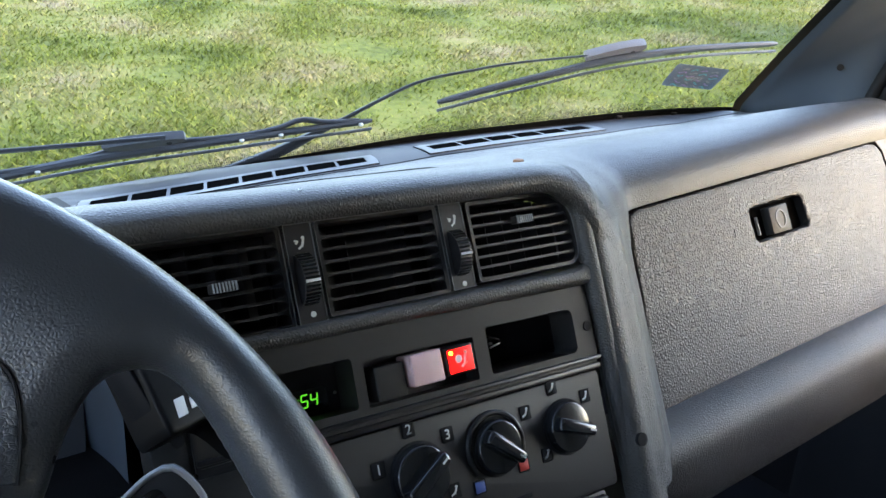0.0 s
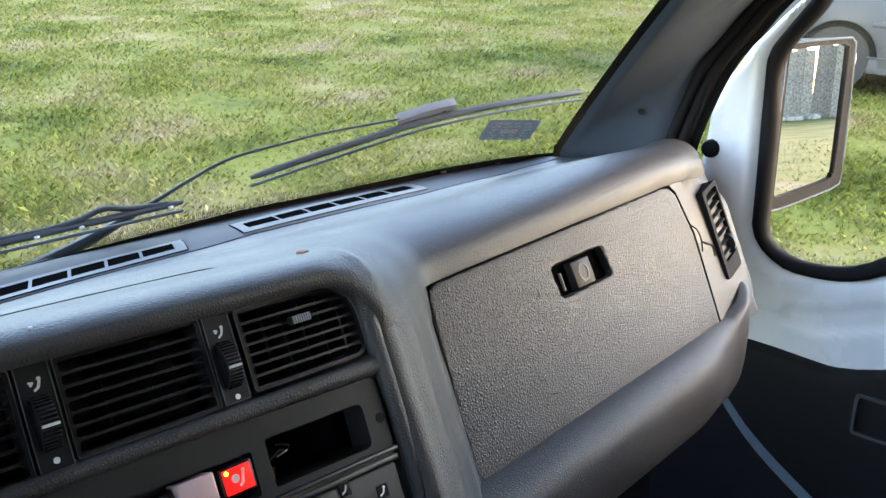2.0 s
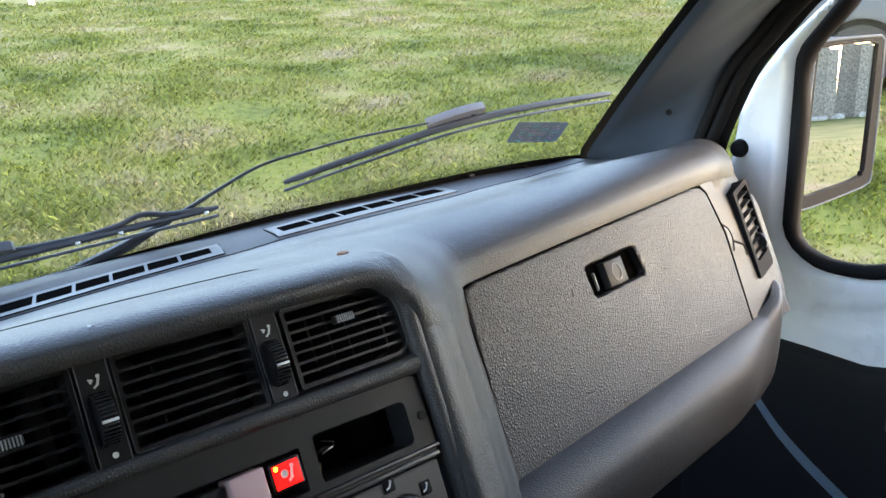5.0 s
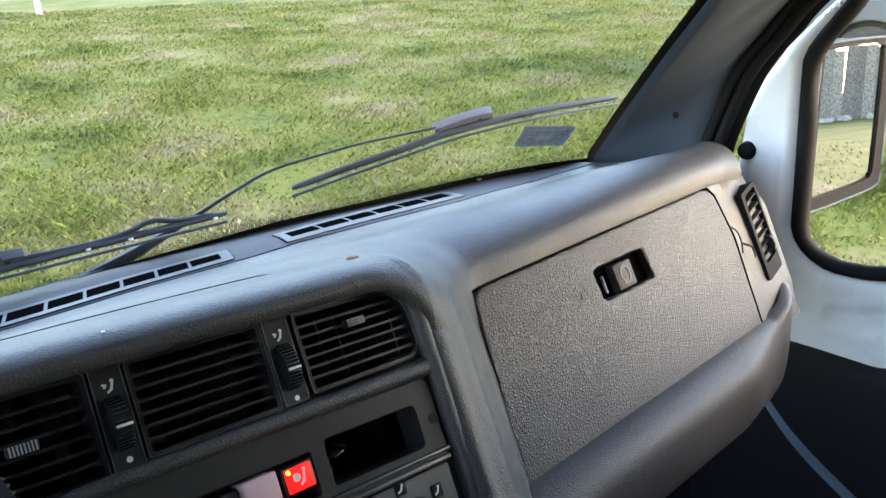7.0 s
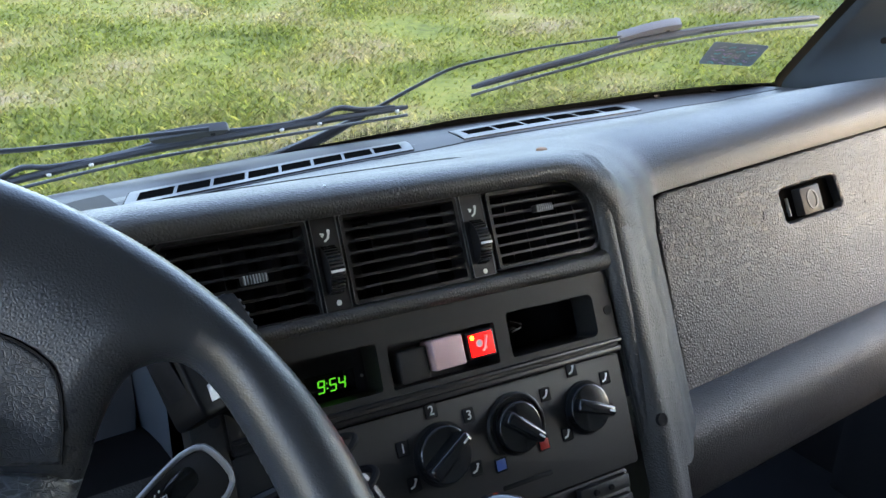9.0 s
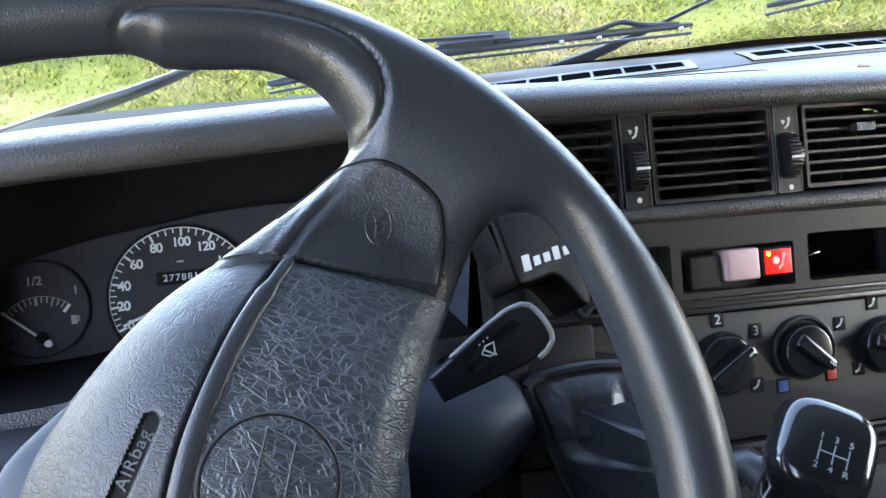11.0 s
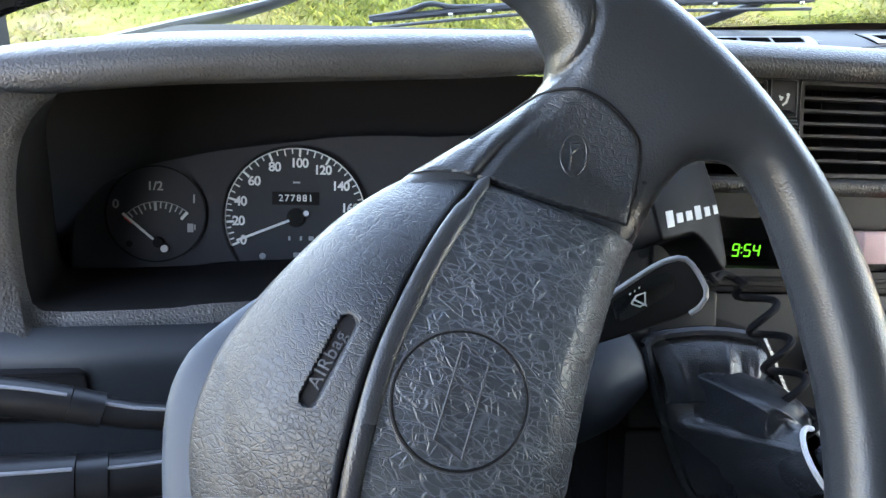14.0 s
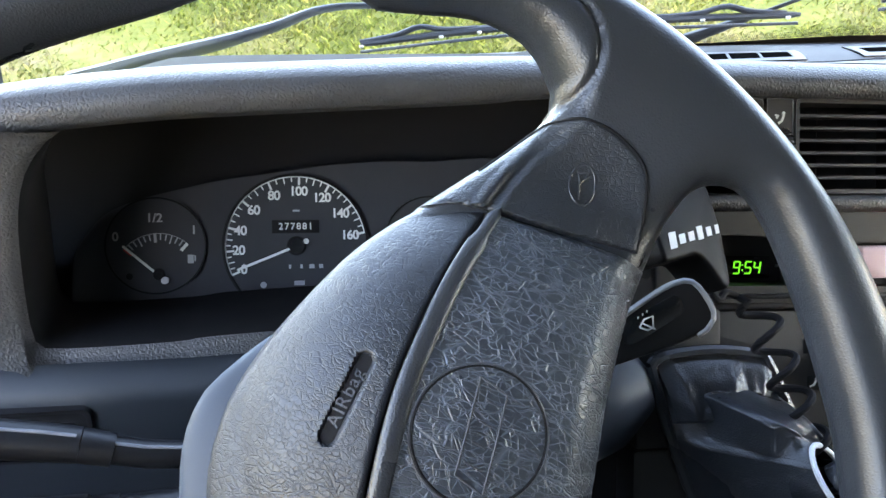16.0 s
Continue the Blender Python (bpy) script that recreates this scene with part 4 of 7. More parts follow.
# small panel between stack and steering column
side = thing("blank_switches", on_stack(-0.15, 0.14).translation, "black blank switch panel beside the steering column", "switch panel")
part("panel", plate(rounded(-0.1635, -0.19, -0.112, -0.153, 0.003, 3), 0.03, on_stack(0, 0, 0.001), 0.0012), PANEL, side)
part("side_strip", plate(rounded(-0.1875, -0.2, -0.1645, -0.084, 0.002, 3), 0.03, on_stack(0, 0, 0.0005), 0.001), PANEL, side)
part("frame", ringplate(rounded(-0.163, -0.1495, -0.117, -0.108, 0.002, 3), rounded(-0.1605, -0.147, -0.1195, -0.1105, 0.002, 3), 0.004, on_stack(0, 0, 0.002)), BLACK, side)
part("hole", disc(0.004, 0.004, 0.001, on_stack(-0.171, 0.126, 0.002), 16), DULL, side)

# screw sunk into the column
b = ringplate([(0.0058 * math.cos(a), 0.0058 * math.sin(a)) for a in np.linspace(0, 6.283, 25)[:-1]], [(0.0042 * math.cos(a), 0.0042 * math.sin(a)) for a in np.linspace(0, 6.283, 25)[:-1]], 0.003, on_stack(0.2125, 0.2295, 0.0114), proud=0.0006)
disc(0.0044, 0.0044, 0.0004, on_stack(0.2125, 0.2295, 0.0113), 18, bm=b)
part("screw_hole", b, DULL, dash, "black screw hole")

# defroster grilles in the dash top
def top_z(x, y):
    """The height of the dash top."""
    i = min(max(int(np.searchsorted(SKIN[:, 0, 0], x)), 1), len(SKIN) - 1)
    f = (x - SKIN[i - 1, 0, 0]) / (SKIN[i, 0, 0] - SKIN[i - 1, 0, 0])
    z0, z1 = [float(np.interp(y, r[20::-1, 1], r[20::-1, 2])) for r in (SKIN[i - 1], SKIN[i])]
    return z0 * (1 - f) + z1 * f


def defroster(a, c, yf, yr, slots, label):
    """A grille between x = a and c; yf and yr give its front and rear edge."""
    t = thing("defroster_grille", ((a + c) / 2, yf((a + c) / 2), top_z((a + c) / 2, yf((a + c) / 2))), label, "defroster grille", "defroster grilles")

    def at(x, f, h):
        y = yf(x) * (1 - f) + yr(x) * f
        return (x + 0.022 * (f - 0.5), y, top_z(x, y) + h)

    xs = np.linspace(a, c, 24)
    b = grid([[at(x, f, h) for f, h in ((-0.03, -0.004), (0.0, 0.0022), (0.23, 0.0026))] for x in xs])
    grid([[at(x, f, h) for f, h in ((0.73, 0.0026), (1.0, 0.0022), (1.03, -0.004))] for x in xs], bm=b)
    x0, x1 = a + 0.014, c - 0.016
    step = (x1 - x0) / slots
    for i in range(slots + 1):
        w = 0.0022
        lo, hi = (a, x0) if i == 0 else (x1, c) if i == slots else (x0 + i * step - w, x0 + i * step + w)
        grid([[at(x, f, 0.0026) for f in (0.23, 0.48, 0.73)] for x in (lo, hi)], bm=b)
    bmesh.ops.remove_doubles(b, verts=b.verts, dist=0.0001)
    bmesh.ops.recalc_face_normals(b, faces=b.faces)
    part("grille", b, SMOOTH, t)
    # no real holes: a flat black sheet above the skin paints their darkness
    part("slot_shade", grid([[at(x, f, 0.0018) for f in (0.18, 0.78)] for x in np.linspace(x0, x1, 24)]), HOLE, t, "black sheet painting the dark of the slots")
    edge = [at(x, 0, 0.0014) for x in xs] + [at(c + 0.0012, f, 0.0014) for f in (0.1, 0.9)] + [at(x, 1, 0.0014) for x in reversed(xs)] + [at(a - 0.0012, f, 0.0014) for f in (0.9, 0.1)]
    part("gap", tube(edge + edge[:1], 0.0007, 6, caps=False), HOLE, t, "dark seam round the grille")


defroster(-0.122, 0.282, lambda x: 0.449, lambda x: 0.513, 8, "smooth grey plastic defroster grille along the windscreen")
defroster(0.373, 0.728, lambda x: 0.456 - 0.03 * (x - 0.37), lambda x: 0.536 - 0.02 * (x - 0.37), 6, "smooth grey defroster grille on the passenger side")
# the glass plane, and where the deck meets it
GN = Vector((0.029, 0.614, 0.789)).normalized()
GU = Vector((0, -0.789, 0.614)).normalized()


def screen(x, s, out=0.0):
    """A point of the windscreen: x across, s up along the glass from its middle height, out to the outside."""
    edge = ((x - 0.15) / 0.95) ** 4
    p = Vector((x, 0.468, 1.273 + 0.029 * (0.71 - x) / 0.789)) + GU * s
    return p + GN * (out - 0.012 - 0.028 * edge)


def base_s(x):
    return float(np.interp(x, [-0.8, -0.6, -0.43, -0.26, -0.1, 0.01, 0.13, 0.28, 0.43, 0.6, 0.7, 0.822, 0.953, 1.15], [-0.57, -0.5, -0.44, -0.385, -0.333, -0.293, -0.252, -0.208, -0.163, -0.132, -0.109, -0.079, -0.05, -0.012]))


# the smooth strip of the deck along the screen
def strip_front(x):
    return float(np.interp(x, [-0.75, 0.3, 0.37, 0.6, 0.68, 0.82, 0.95, 1.06], [0.442, 0.44, 0.446, 0.43, 0.418, 0.427, 0.442, 0.42]))


def strip_row(x):
    """One section of the strip: over the skin, and on the passenger side on to the foot of the glass."""
    yf, ys = strip_front(x), float(np.interp(x, SKIN[:, 0, 0], SKIN[:, 0, 1])) - 0.004
    foot = screen(x, base_s(x) - 0.014, -0.003)
    reach = min(1.0, max(0.0, (x - 0.58) / 0.14))
    yr = ys + (foot.y - ys) * reach
    row = [(x, yf, top_z(x, yf) - 0.002), (x, yf + 0.002, top_z(x, yf) + 0.0004)]
    for f in np.linspace(0, 1, 9):
        y = yf + 0.004 + (yr - yf - 0.004) * f
        z = top_z(x, min(y, ys)) + 0.0005
        line = top_z(x, yf) + (foot.z - top_z(x, yf)) * f
        w = reach * (max(0.0, (f - 0.75) / 0.25) if x < 0.745 else 1.0)
        row.append((x, y, z + w * max(0.0, line - z)))
    return row


xs = np.linspace(-0.72, 1.05, 100)
DECK = material("deck_plastic", (0.03, 0.032, 0.036), 0.62, bump=0.15, scale=600, vary=0.1, spec=0.3)
part("deck_strip", grid([strip_row(x) for x in xs]), DECK, dash, "smooth grey strip along the windscreen")
part("strip_seam", tube([(x, strip_front(x), top_z(x, strip_front(x)) + 0.0002) for x in xs], 0.0009, 6), DULL, dash, "dark seam")

# crumb left on the dash
tagged(obj("crumb", box((0.011, 0.009, 0.006), Matrix.Translation((0.197, 0.069, 1.2585)) @ Matrix.Rotation(0.5, 4, "Z"), 0.002), material("crumb", (0.2, 0.09, 0.04), 0.7)), "small brown crumb lying on the dash top", "crumb")
tagged(obj("speck", box((0.0022, 0.002, 0.0012), Matrix.Translation((-0.06, 0.004, 1.2725)), 0.0004), PRINT), "tiny white speck stuck to the dash brow", "speck")

# two small clips at the rear edge of the dash
for p in ((0.829, 0.521, 1.1985), (0.957, 0.4985, 1.2025)):
    part("notch", box((0.014, 0.005, 0.006), Matrix.Translation(p), 0.001), BLACK, dash, "small black clip")

# side vent at the dash end
sva, svb = lid_point(0.878, 1.165, 0.0), lid_point(0.928, 1.182, 0.0)
sx = (svb - sva).normalized()
sz = Vector((0.0453, -0.9055, 0.4219)).normalized()
sy = sz.cross(sx).normalized()
sc0 = sva.lerp(svb, 0.5) + sz * 0.003
svm = Matrix(((sx.x, sy.x, sz.x, sc0.x), (sx.y, sy.y, sz.y, sc0.y), (sx.z, sy.z, sz.z, sc0.z), (0, 0, 0, 1)))
skew = Matrix(((1, 0.3, 0, 0), (0, 1, 0, 0), (0, 0, 1, 0), (0, 0, 0, 1)))
svm = svm @ skew
sv = thing("side_vent", svm.translation, "black slatted side vent at the dashboard's end", "air vent", "dashboard vents")
part("frame", ringplate(rounded(-0.0235, -0.068, 0.0255, 0.062, [0.004, 0.004, 0.004, 0.004], 4), rounded(-0.016, -0.046, 0.0215, 0.055, 0.005, 4), 0.02, svm, proud=0.0012), DULL, sv, "dark grey vent frame")
part("duct", box((0.04, 0.106, 0.003), svm @ Matrix.Translation((0.001, 0.004, -0.017))), DULL, sv)
for i in range(7):
    part("slat", box((0.038, 0.0022, 0.009), svm @ Matrix.Translation((0.001, 0.046 - i * 0.0135, -0.004)) @ Matrix.Rotation(radians(25), 4, "X"), 0.0004), BLACK, sv)
part("wheel", disc(0.014, 0.014, 0.006, svm @ Matrix.Translation((0.012, -0.03, -0.006)) @ Matrix.Rotation(radians(90), 4, "Y"), 24, 0.001), BLACK, sv, "ribbed thumbwheel")

# ---- steering wheel ----
# its plane: x right, y up along the wheel, z towards the driver; the badge's centre is the axis
WN, WX, WY = Vector((-0.0288, -0.8008, 0.5982)), Vector((0.99935, -0.03598, 0.0)), Vector((0.0215, 0.5978, 0.8013))
WC = Vector((-0.403, -0.285, 1.168)) + 0.052 * WX + 0.03 * WY
WHEEL = Matrix(((WX.x, WY.x, WN.x, WC.x), (WX.y, WY.y, WN.y, WC.y), (WX.z, WY.z, WN.z, WC.z), (0, 0, 0, 1)))
wheel = thing("steering_wheel", WC, "turned dark leather-grain steering wheel with airbag pad", "steering wheel")
RIM_R, TUBE = 0.235, 0.0172
RCX, RCY = -0.052, -0.03


def smooth_line(keys, n):
    return [p[:2] for p in curve([(*k, 0) for k in keys], n)]


HOLE_TOP = smooth_line([(-0.016, 0.0925), (0.005, 0.106), (0.0304, 0.1222), (0.0431, 0.1345), (0.0449, 0.1437), (0.0419, 0.1514), (0.0321, 0.1655), (0.012, 0.1755), (-0.0155, 0.178), (-0.0352, 0.1795), (-0.048, 0.186), (-0.0964, 0.1827), (-0.1255, 0.1718), (-0.1723, 0.153), (-0.1945, 0.1383), (-0.23, 0.099), (-0.256, 0.042), (-0.27, -0.03), (-0.263, -0.09), (-0.24, -0.14), (-0.2, -0.185), (-0.16, -0.19), (-0.125, -0.14), (-0.105, -0.08), (-0.096, -0.03), (-0.09, 0.0), (-0.08, 0.025), (-0.06, 0.049), (-0.036, 0.074), (-0.016, 0.0925)], 130)[:-1]
HOLE_RIGHT = smooth_line([(0.0855, 0.0665), (0.0921, 0.0809), (0.0996, 0.0924), (0.1082, 0.1002), (0.1192, 0.1017), (0.1299, 0.0979), (0.1396, 0.0836), (0.1504, 0.0528), (0.1584, 0.0226), (0.1651, -0.0167), (0.164, -0.06), (0.15, -0.11), (0.125, -0.148), (0.08, -0.155), (0.05, -0.12), (0.044, -0.06), (0.047, -0.02), (0.056, 0.01), (0.068, 0.038), (0.0855, 0.0665)], 100)[:-1]
HOLE_LOW = smooth_line([(-0.1, -0.21), (-0.11, -0.225), (-0.05, -0.245), (0.0, -0.238), (0.04, -0.223), (0.02, -0.17), (-0.05, -0.16), (-0.1, -0.21)], 60)[:-1]
SEAM = smooth_line([(0.0405, 0.1315), (0.05, 0.137), (0.058, 0.1465), (0.0608, 0.1593), (0.0575, 0.1709), (0.0485, 0.1815), (0.033, 0.19), (0.01, 0.196), (-0.02, 0.1985), (-0.04, 0.1975), (-0.05, 0.1915), (-0.0525, 0.183)], 40)


def wheel_dist(x, y):
    d = RIM_R + TUBE - np.hypot(x - RCX, y - RCY)
    for hole in (HOLE_TOP, HOLE_RIGHT, HOLE_LOW):
        d = np.minimum(d, -inside(hole, x, y))
    return np.minimum(d, np.hypot(x, y) - 0.05)


def wheel_sink(x, y):
    s = np.clip((0.226 - np.hypot(x - RCX, y - RCY)) / 0.062, 0, 1)
    return s * s * (3 - 2 * s)


def wheel_top(x, y, d):
    full = TUBE * np.sqrt(np.clip(1 - (1 - np.clip(d / TUBE, 0, 1)) ** 2, 0, 1))
    s = wheel_sink(x, y)
    line = np.abs(inside(SEAM + SEAM[-2:0:-1], x, y))
    return full * (1 - 0.2 * s) - 0.0125 * s - 0.0022 * np.exp(-((line / 0.0019) ** 2))


def wheel_low(x, y, d):
    full = TUBE * np.sqrt(np.clip(1 - (1 - np.clip(d / TUBE, 0, 1)) ** 2, 0, 1))
    s = wheel_sink(x, y)
    return -full * (1 - 0.3 * s) - 0.0215 * s


part("rim", relief(wheel_dist, wheel_top, wheel_low, -0.315, -0.295, 0.21, 0.235, 0.0015, WHEEL), RIM, wheel, "smooth dark rim and spokes, pitted by wear")


def dome(x, y):
    """The height of the airbag pad over the rim's plane."""
    d = 0.029 - 3.0 * (x * x + y * y)
    r = np.sqrt(x * x + y * y)
    return np.where(r < 0.088, d, 0.00577 - 0.2 * (r - 0.088))


def pad_piece(name, outline, mat, lift, rim_r=0.004, step=0.0016, label="", extra=None, back=0.03):
    pts = np.array(outline)
    lo, hi = pts.min(0) - 0.006, pts.max(0) + 0.006

    def top(x, y, d):
        edge = np.sqrt(np.clip(1 - (1 - np.clip(d / rim_r, 0, 1)) ** 2, 0, 1))
        h = dome(x, y) + lift + rim_r * (edge - 1)
        return h + (extra(x, y, d) if extra else 0)

    return part(name, relief(lambda x, y: inside(outline, x, y), top, lambda x, y, d: dome(x, y) - back, lo[0], lo[1], hi[0], hi[1], step, WHEEL), mat, wheel, label)


RIDGE = [(0.0106, 0.0879), (-0.0091, 0.061), (-0.0225, 0.0368), (-0.0326, 0.0141), (-0.040, -0.0119), (-0.045, -0.04), (-0.047, -0.08), (-0.044, -0.105)]
LEFT = [(-0.044, -0.105), (-0.075, -0.09), (-0.096, -0.06), (-0.1025, -0.023), (-0.0965, 0.0067), (-0.0835, 0.03), (-0.0636, 0.0535), (-0.0414, 0.075), (-0.0168, 0.0905), (-0.0038, 0.0908), (0.0095, 0.0878)]
PLATE_EDGE = [(0.0108, 0.0872), (0.0438, 0.0772), (0.0715, 0.0682), (0.0835, 0.0635), (0.0686, 0.0359), (0.0564, 0.0071), (0.0486, -0.0266), (0.0425, -0.06), (0.037, -0.1), (0.0, -0.112), (-0.0425, -0.105)]


OUTER = smooth_line([(-0.044, -0.105), (-0.075, -0.09), (-0.096, -0.06), (-0.1025, -0.023), (-0.0965, 0.0067), (-0.0835, 0.03), (-0.0636, 0.0535), (-0.0414, 0.075), (-0.0165, 0.0912), (0.0104, 0.1076), (0.0355, 0.1252), (0.0444, 0.1279)], 40)


def near(line, x, y):
    """The distance to an open line."""
    return np.abs(inside(list(line) + list(line)[-2:0:-1], x, y))


def outer_fall(x, y):
    """The pad's upper left flank rounds down to its edge."""
    f = np.clip((0.04 - near(OUTER, x, y)) / 0.04, 0, 1)
    return -0.013 * f**2.4


def air_groove(x, y, d):
    """The outer half with a slot for the lettering."""
    a = radians(63)
    u = (x + 0.0483) * math.cos(a) + (y - 0.0134) * math.sin(a)
    w = -(x + 0.0483) * math.sin(a) + (y - 0.0134) * math.cos(a)
    slot = np.hypot(np.maximum(np.abs(u) - 0.0152, 0), w)
    return 0.001 + outer_fall(x, y) - 0.0024 * np.clip((0.0037 - slot) / 0.0009, 0, 1)


def logo_groove(x, y, d):
    """A raised fold along the ridge, a soft fall at the outer edge."""
    ridge = near(RIDGE, x - 0.0045, y)
    edge = np.clip((0.018 - near(PLATE_EDGE[3:], x, y)) / 0.018, 0, 1)
    return -0.0095 * edge**1.6 + 0.0016 * np.exp(-((ridge / 0.004) ** 2))


def horn_rise(x, y):
    """The horn button swells from the spoke's level at its outer border to the pad's level at the plate."""
    x, y = np.atleast_1d(np.asarray(x, float)), np.atleast_1d(np.asarray(y, float))
    spoke = wheel_top(x, y, np.maximum(wheel_dist(x, y), 0))
    f = np.clip(near(HORN, x, y) / 0.028, 0, 1)
    f = f * f * (3 - 2 * f)
    return spoke * (1 - f) + np.maximum(spoke, dome(x, y)) * f - dome(x, y)


def horn_groove(x, y, d):
    g = near(FOLD, x, y)
    fade = np.clip((0.128 - y) / 0.03, 0, 1)
    return horn_rise(x, y) - 0.0018 * fade * np.exp(-((g / 0.0018) ** 2)) + 0.0012 * fade * np.exp(-(((g - 0.004) / 0.003) ** 2)) * (x - y > -0.088)


HORN = [(-0.0162, 0.0915), (0.0104, 0.1076), (0.0355, 0.1252), (0.0444, 0.1279), (0.0559, 0.1269), (0.0685, 0.1198), (0.0784, 0.1087), (0.0806, 0.0998), (0.0798, 0.086), (0.0766, 0.0704)]
FOLD = [(0.0107, 0.088), (0.0215, 0.1014), (0.0324, 0.1125), (0.0445, 0.1219)]
pad_left = pad_piece("pad_cover", smooth_line(RIDGE, 30)[:-1] + smooth_line(LEFT, 44)[:-1], PAD, 0.0, 0.003, 0.0009, "glossy grained airbag cover", air_groove)
pad_mid = pad_piece("centre_plate", smooth_line(list(reversed([(x + 0.0016, y - 0.0004) for x, y in RIDGE])), 30)[:-1] + PLATE_EDGE[:4] + smooth_line(PLATE_EDGE[3:], 34)[1:-1], PLATE, 0.0005, 0.003, 0.0016, "crackled black centre plate", logo_groove)
horn = pad_piece("horn_button", smooth_line(HORN, 50) + [(0.0438, 0.0785), (0.0112, 0.0888), (-0.0038, 0.092)], PAD, 0.0016, 0.0012, 0.0012, "grained horn button with a pressed horn sign", horn_groove)
edge_line = smooth_line(HORN, 50)[10:]
part("edge", tube([WHEEL @ Vector((x, y, float(dome(x, y) + horn_rise(x, y)[0]) + 0.0008)) for x, y in edge_line], 0.0008, 6), DULL, horn, "dark seam round the button")
# under-skirt of the pad, seen at its outer edge
SKIRT = smooth_line([(-0.044, -0.115), (-0.085, -0.095), (-0.108, -0.06), (-0.113, -0.015), (-0.1075, 0.011), (-0.094, 0.0265), (-0.07, 0.043), (-0.04, 0.05), (0.0, 0.05), (0.03, 0.0), (0.0, -0.1), (-0.044, -0.115)], 60)[:-1]
part("skirt", relief(lambda x, y: inside(SKIRT, x, y), lambda x, y, d: -0.016 + 0.008 * np.sqrt(np.clip(d / 0.02, 0, 1)), lambda x, y, d: -0.045 + 0 * d, -0.12, -0.12, 0.04, 0.06, 0.003, WHEEL), PILLAR, wheel, "smooth grey lower shell")


SLOT_A = radians(63)


def slot_point(u, w, lift):
    """A point in the lettering's slot, u along it and w across."""
    x, y = -0.0483 + u * math.cos(SLOT_A) - w * math.sin(SLOT_A), 0.0134 + u * math.sin(SLOT_A) + w * math.cos(SLOT_A)
    ax, ay = np.array([x]), np.array([y])
    return WHEEL @ Vector((x, y, float((dome(ax, ay) + outer_fall(ax, ay))[0]) - 0.0014 + lift))


us = np.linspace(-0.0182, 0.0182, 40)
part("slot", grid([[slot_point(u, w * math.sqrt(max(0.02, 1 - max(0, (abs(u) - 0.0148) / 0.0036) ** 2)), 0.0005) for w in (-0.0026, -0.0014, 0, 0.0014, 0.0026)] for u in us]), DULL, pad_left, "black slot")
bm = text("AIRbag", 0.0072, Matrix(), 0.0, 1.12, 0.00005)
for v in bm.verts:
    v.co = slot_point(v.co.x, v.co.y + 0.0004, 0.0011)
part("lettering", bm, PAD, pad_left, "raised letters in a black slot", smooth=False)
# smooth worn fold along the plate's edge
ridge_line = smooth_line([(x + 0.0048, y) for x, y in RIDGE], 40)
ridge_pts = [WHEEL @ Vector((x, y, float(dome(x, y)) + 0.0012)) for x, y in ridge_line]
part("fold", tube(ridge_pts, [0.001] + [0.0028] * 3 + [0.0042] * 35 + [0.003], 16, flat=0.55, up=WN), RIM, pad_mid, "smooth worn fold along the plate")
# round badge: a ring groove, a slanted plain frame and four bars


def ring_on_pad(r, lift, thick):
    return tube([WHEEL @ Vector((r * math.cos(a), r * math.sin(a) - 0.0012, float(dome(r * math.cos(a), r * math.sin(a))) + lift)) for a in np.linspace(0, 6.2832, 73)], thick, 6, caps=False)


part("ring_groove", ring_on_pad(0.0254, 0.0005, 0.0006), DULL, pad_mid, "dark ring groove")
part("ring", ring_on_pad(0.0262, 0.0006, 0.0005), SMOOTH, pad_mid, "thin raised ring")
frame_line = [(0.0009, 0.0202), (0.0107, 0.0131), (0.0002, -0.0225), (-0.0099, -0.0147)]
bm = bmesh.new()
for (ax, ay), (cx, cy) in zip(frame_line, frame_line[1:] + frame_line[:1]):
    tube([WHEEL @ Vector((x, y, float(dome(x, y)) + 0.0011)) for x, y in ((ax, ay), ((ax + cx) / 2, (ay + cy) / 2), (cx, cy))], 0.00042, 6, bm=bm)
for k in range(4):
    mx_, my_ = -0.0042 + 0.0031 * k, -0.0115 + 0.0072 * k
    tube([WHEEL @ Vector((x, y, float(dome(x, y)) + 0.001)) for x, y in ((mx_ - 0.0022, my_ + 0.0012), (mx_ + 0.0026, my_ - 0.0014))], 0.00042, 6, bm=bm)
part("badge", bm, SMOOTH, pad_mid, "embossed plain badge")
# horn sign
bm = bmesh.new()


def horn_point(u, w, lift):
    """A point on the horn button beside its sign."""
    x, y = 0.053 + u * math.cos(0.14) + w * math.sin(0.14), 0.0995 - u * math.sin(0.14) + w * math.cos(0.14)
    return WHEEL @ Vector((x, y, float(dome(np.array([x]), np.array([y]))[0] + horn_rise(x, y)[0]) + 0.0016 + lift))


tube([horn_point(0.0057 * math.cos(a), 0.009 * math.sin(a), 0.0001) for a in np.linspace(0, 6.2832, 33)], 0.0004, 6, caps=False, bm=bm)
tube([horn_point(u, w, 0.0001) for u, w in ((-0.0012, -0.0065), (-0.0012, 0.001), (0.0028, 0.0045), (0.0018, 0.006), (-0.0022, 0.0052), (-0.0012, 0.001))], 0.0005, 6, bm=bm)
part("horn_sign", bm, RIM, horn, "pressed horn sign")

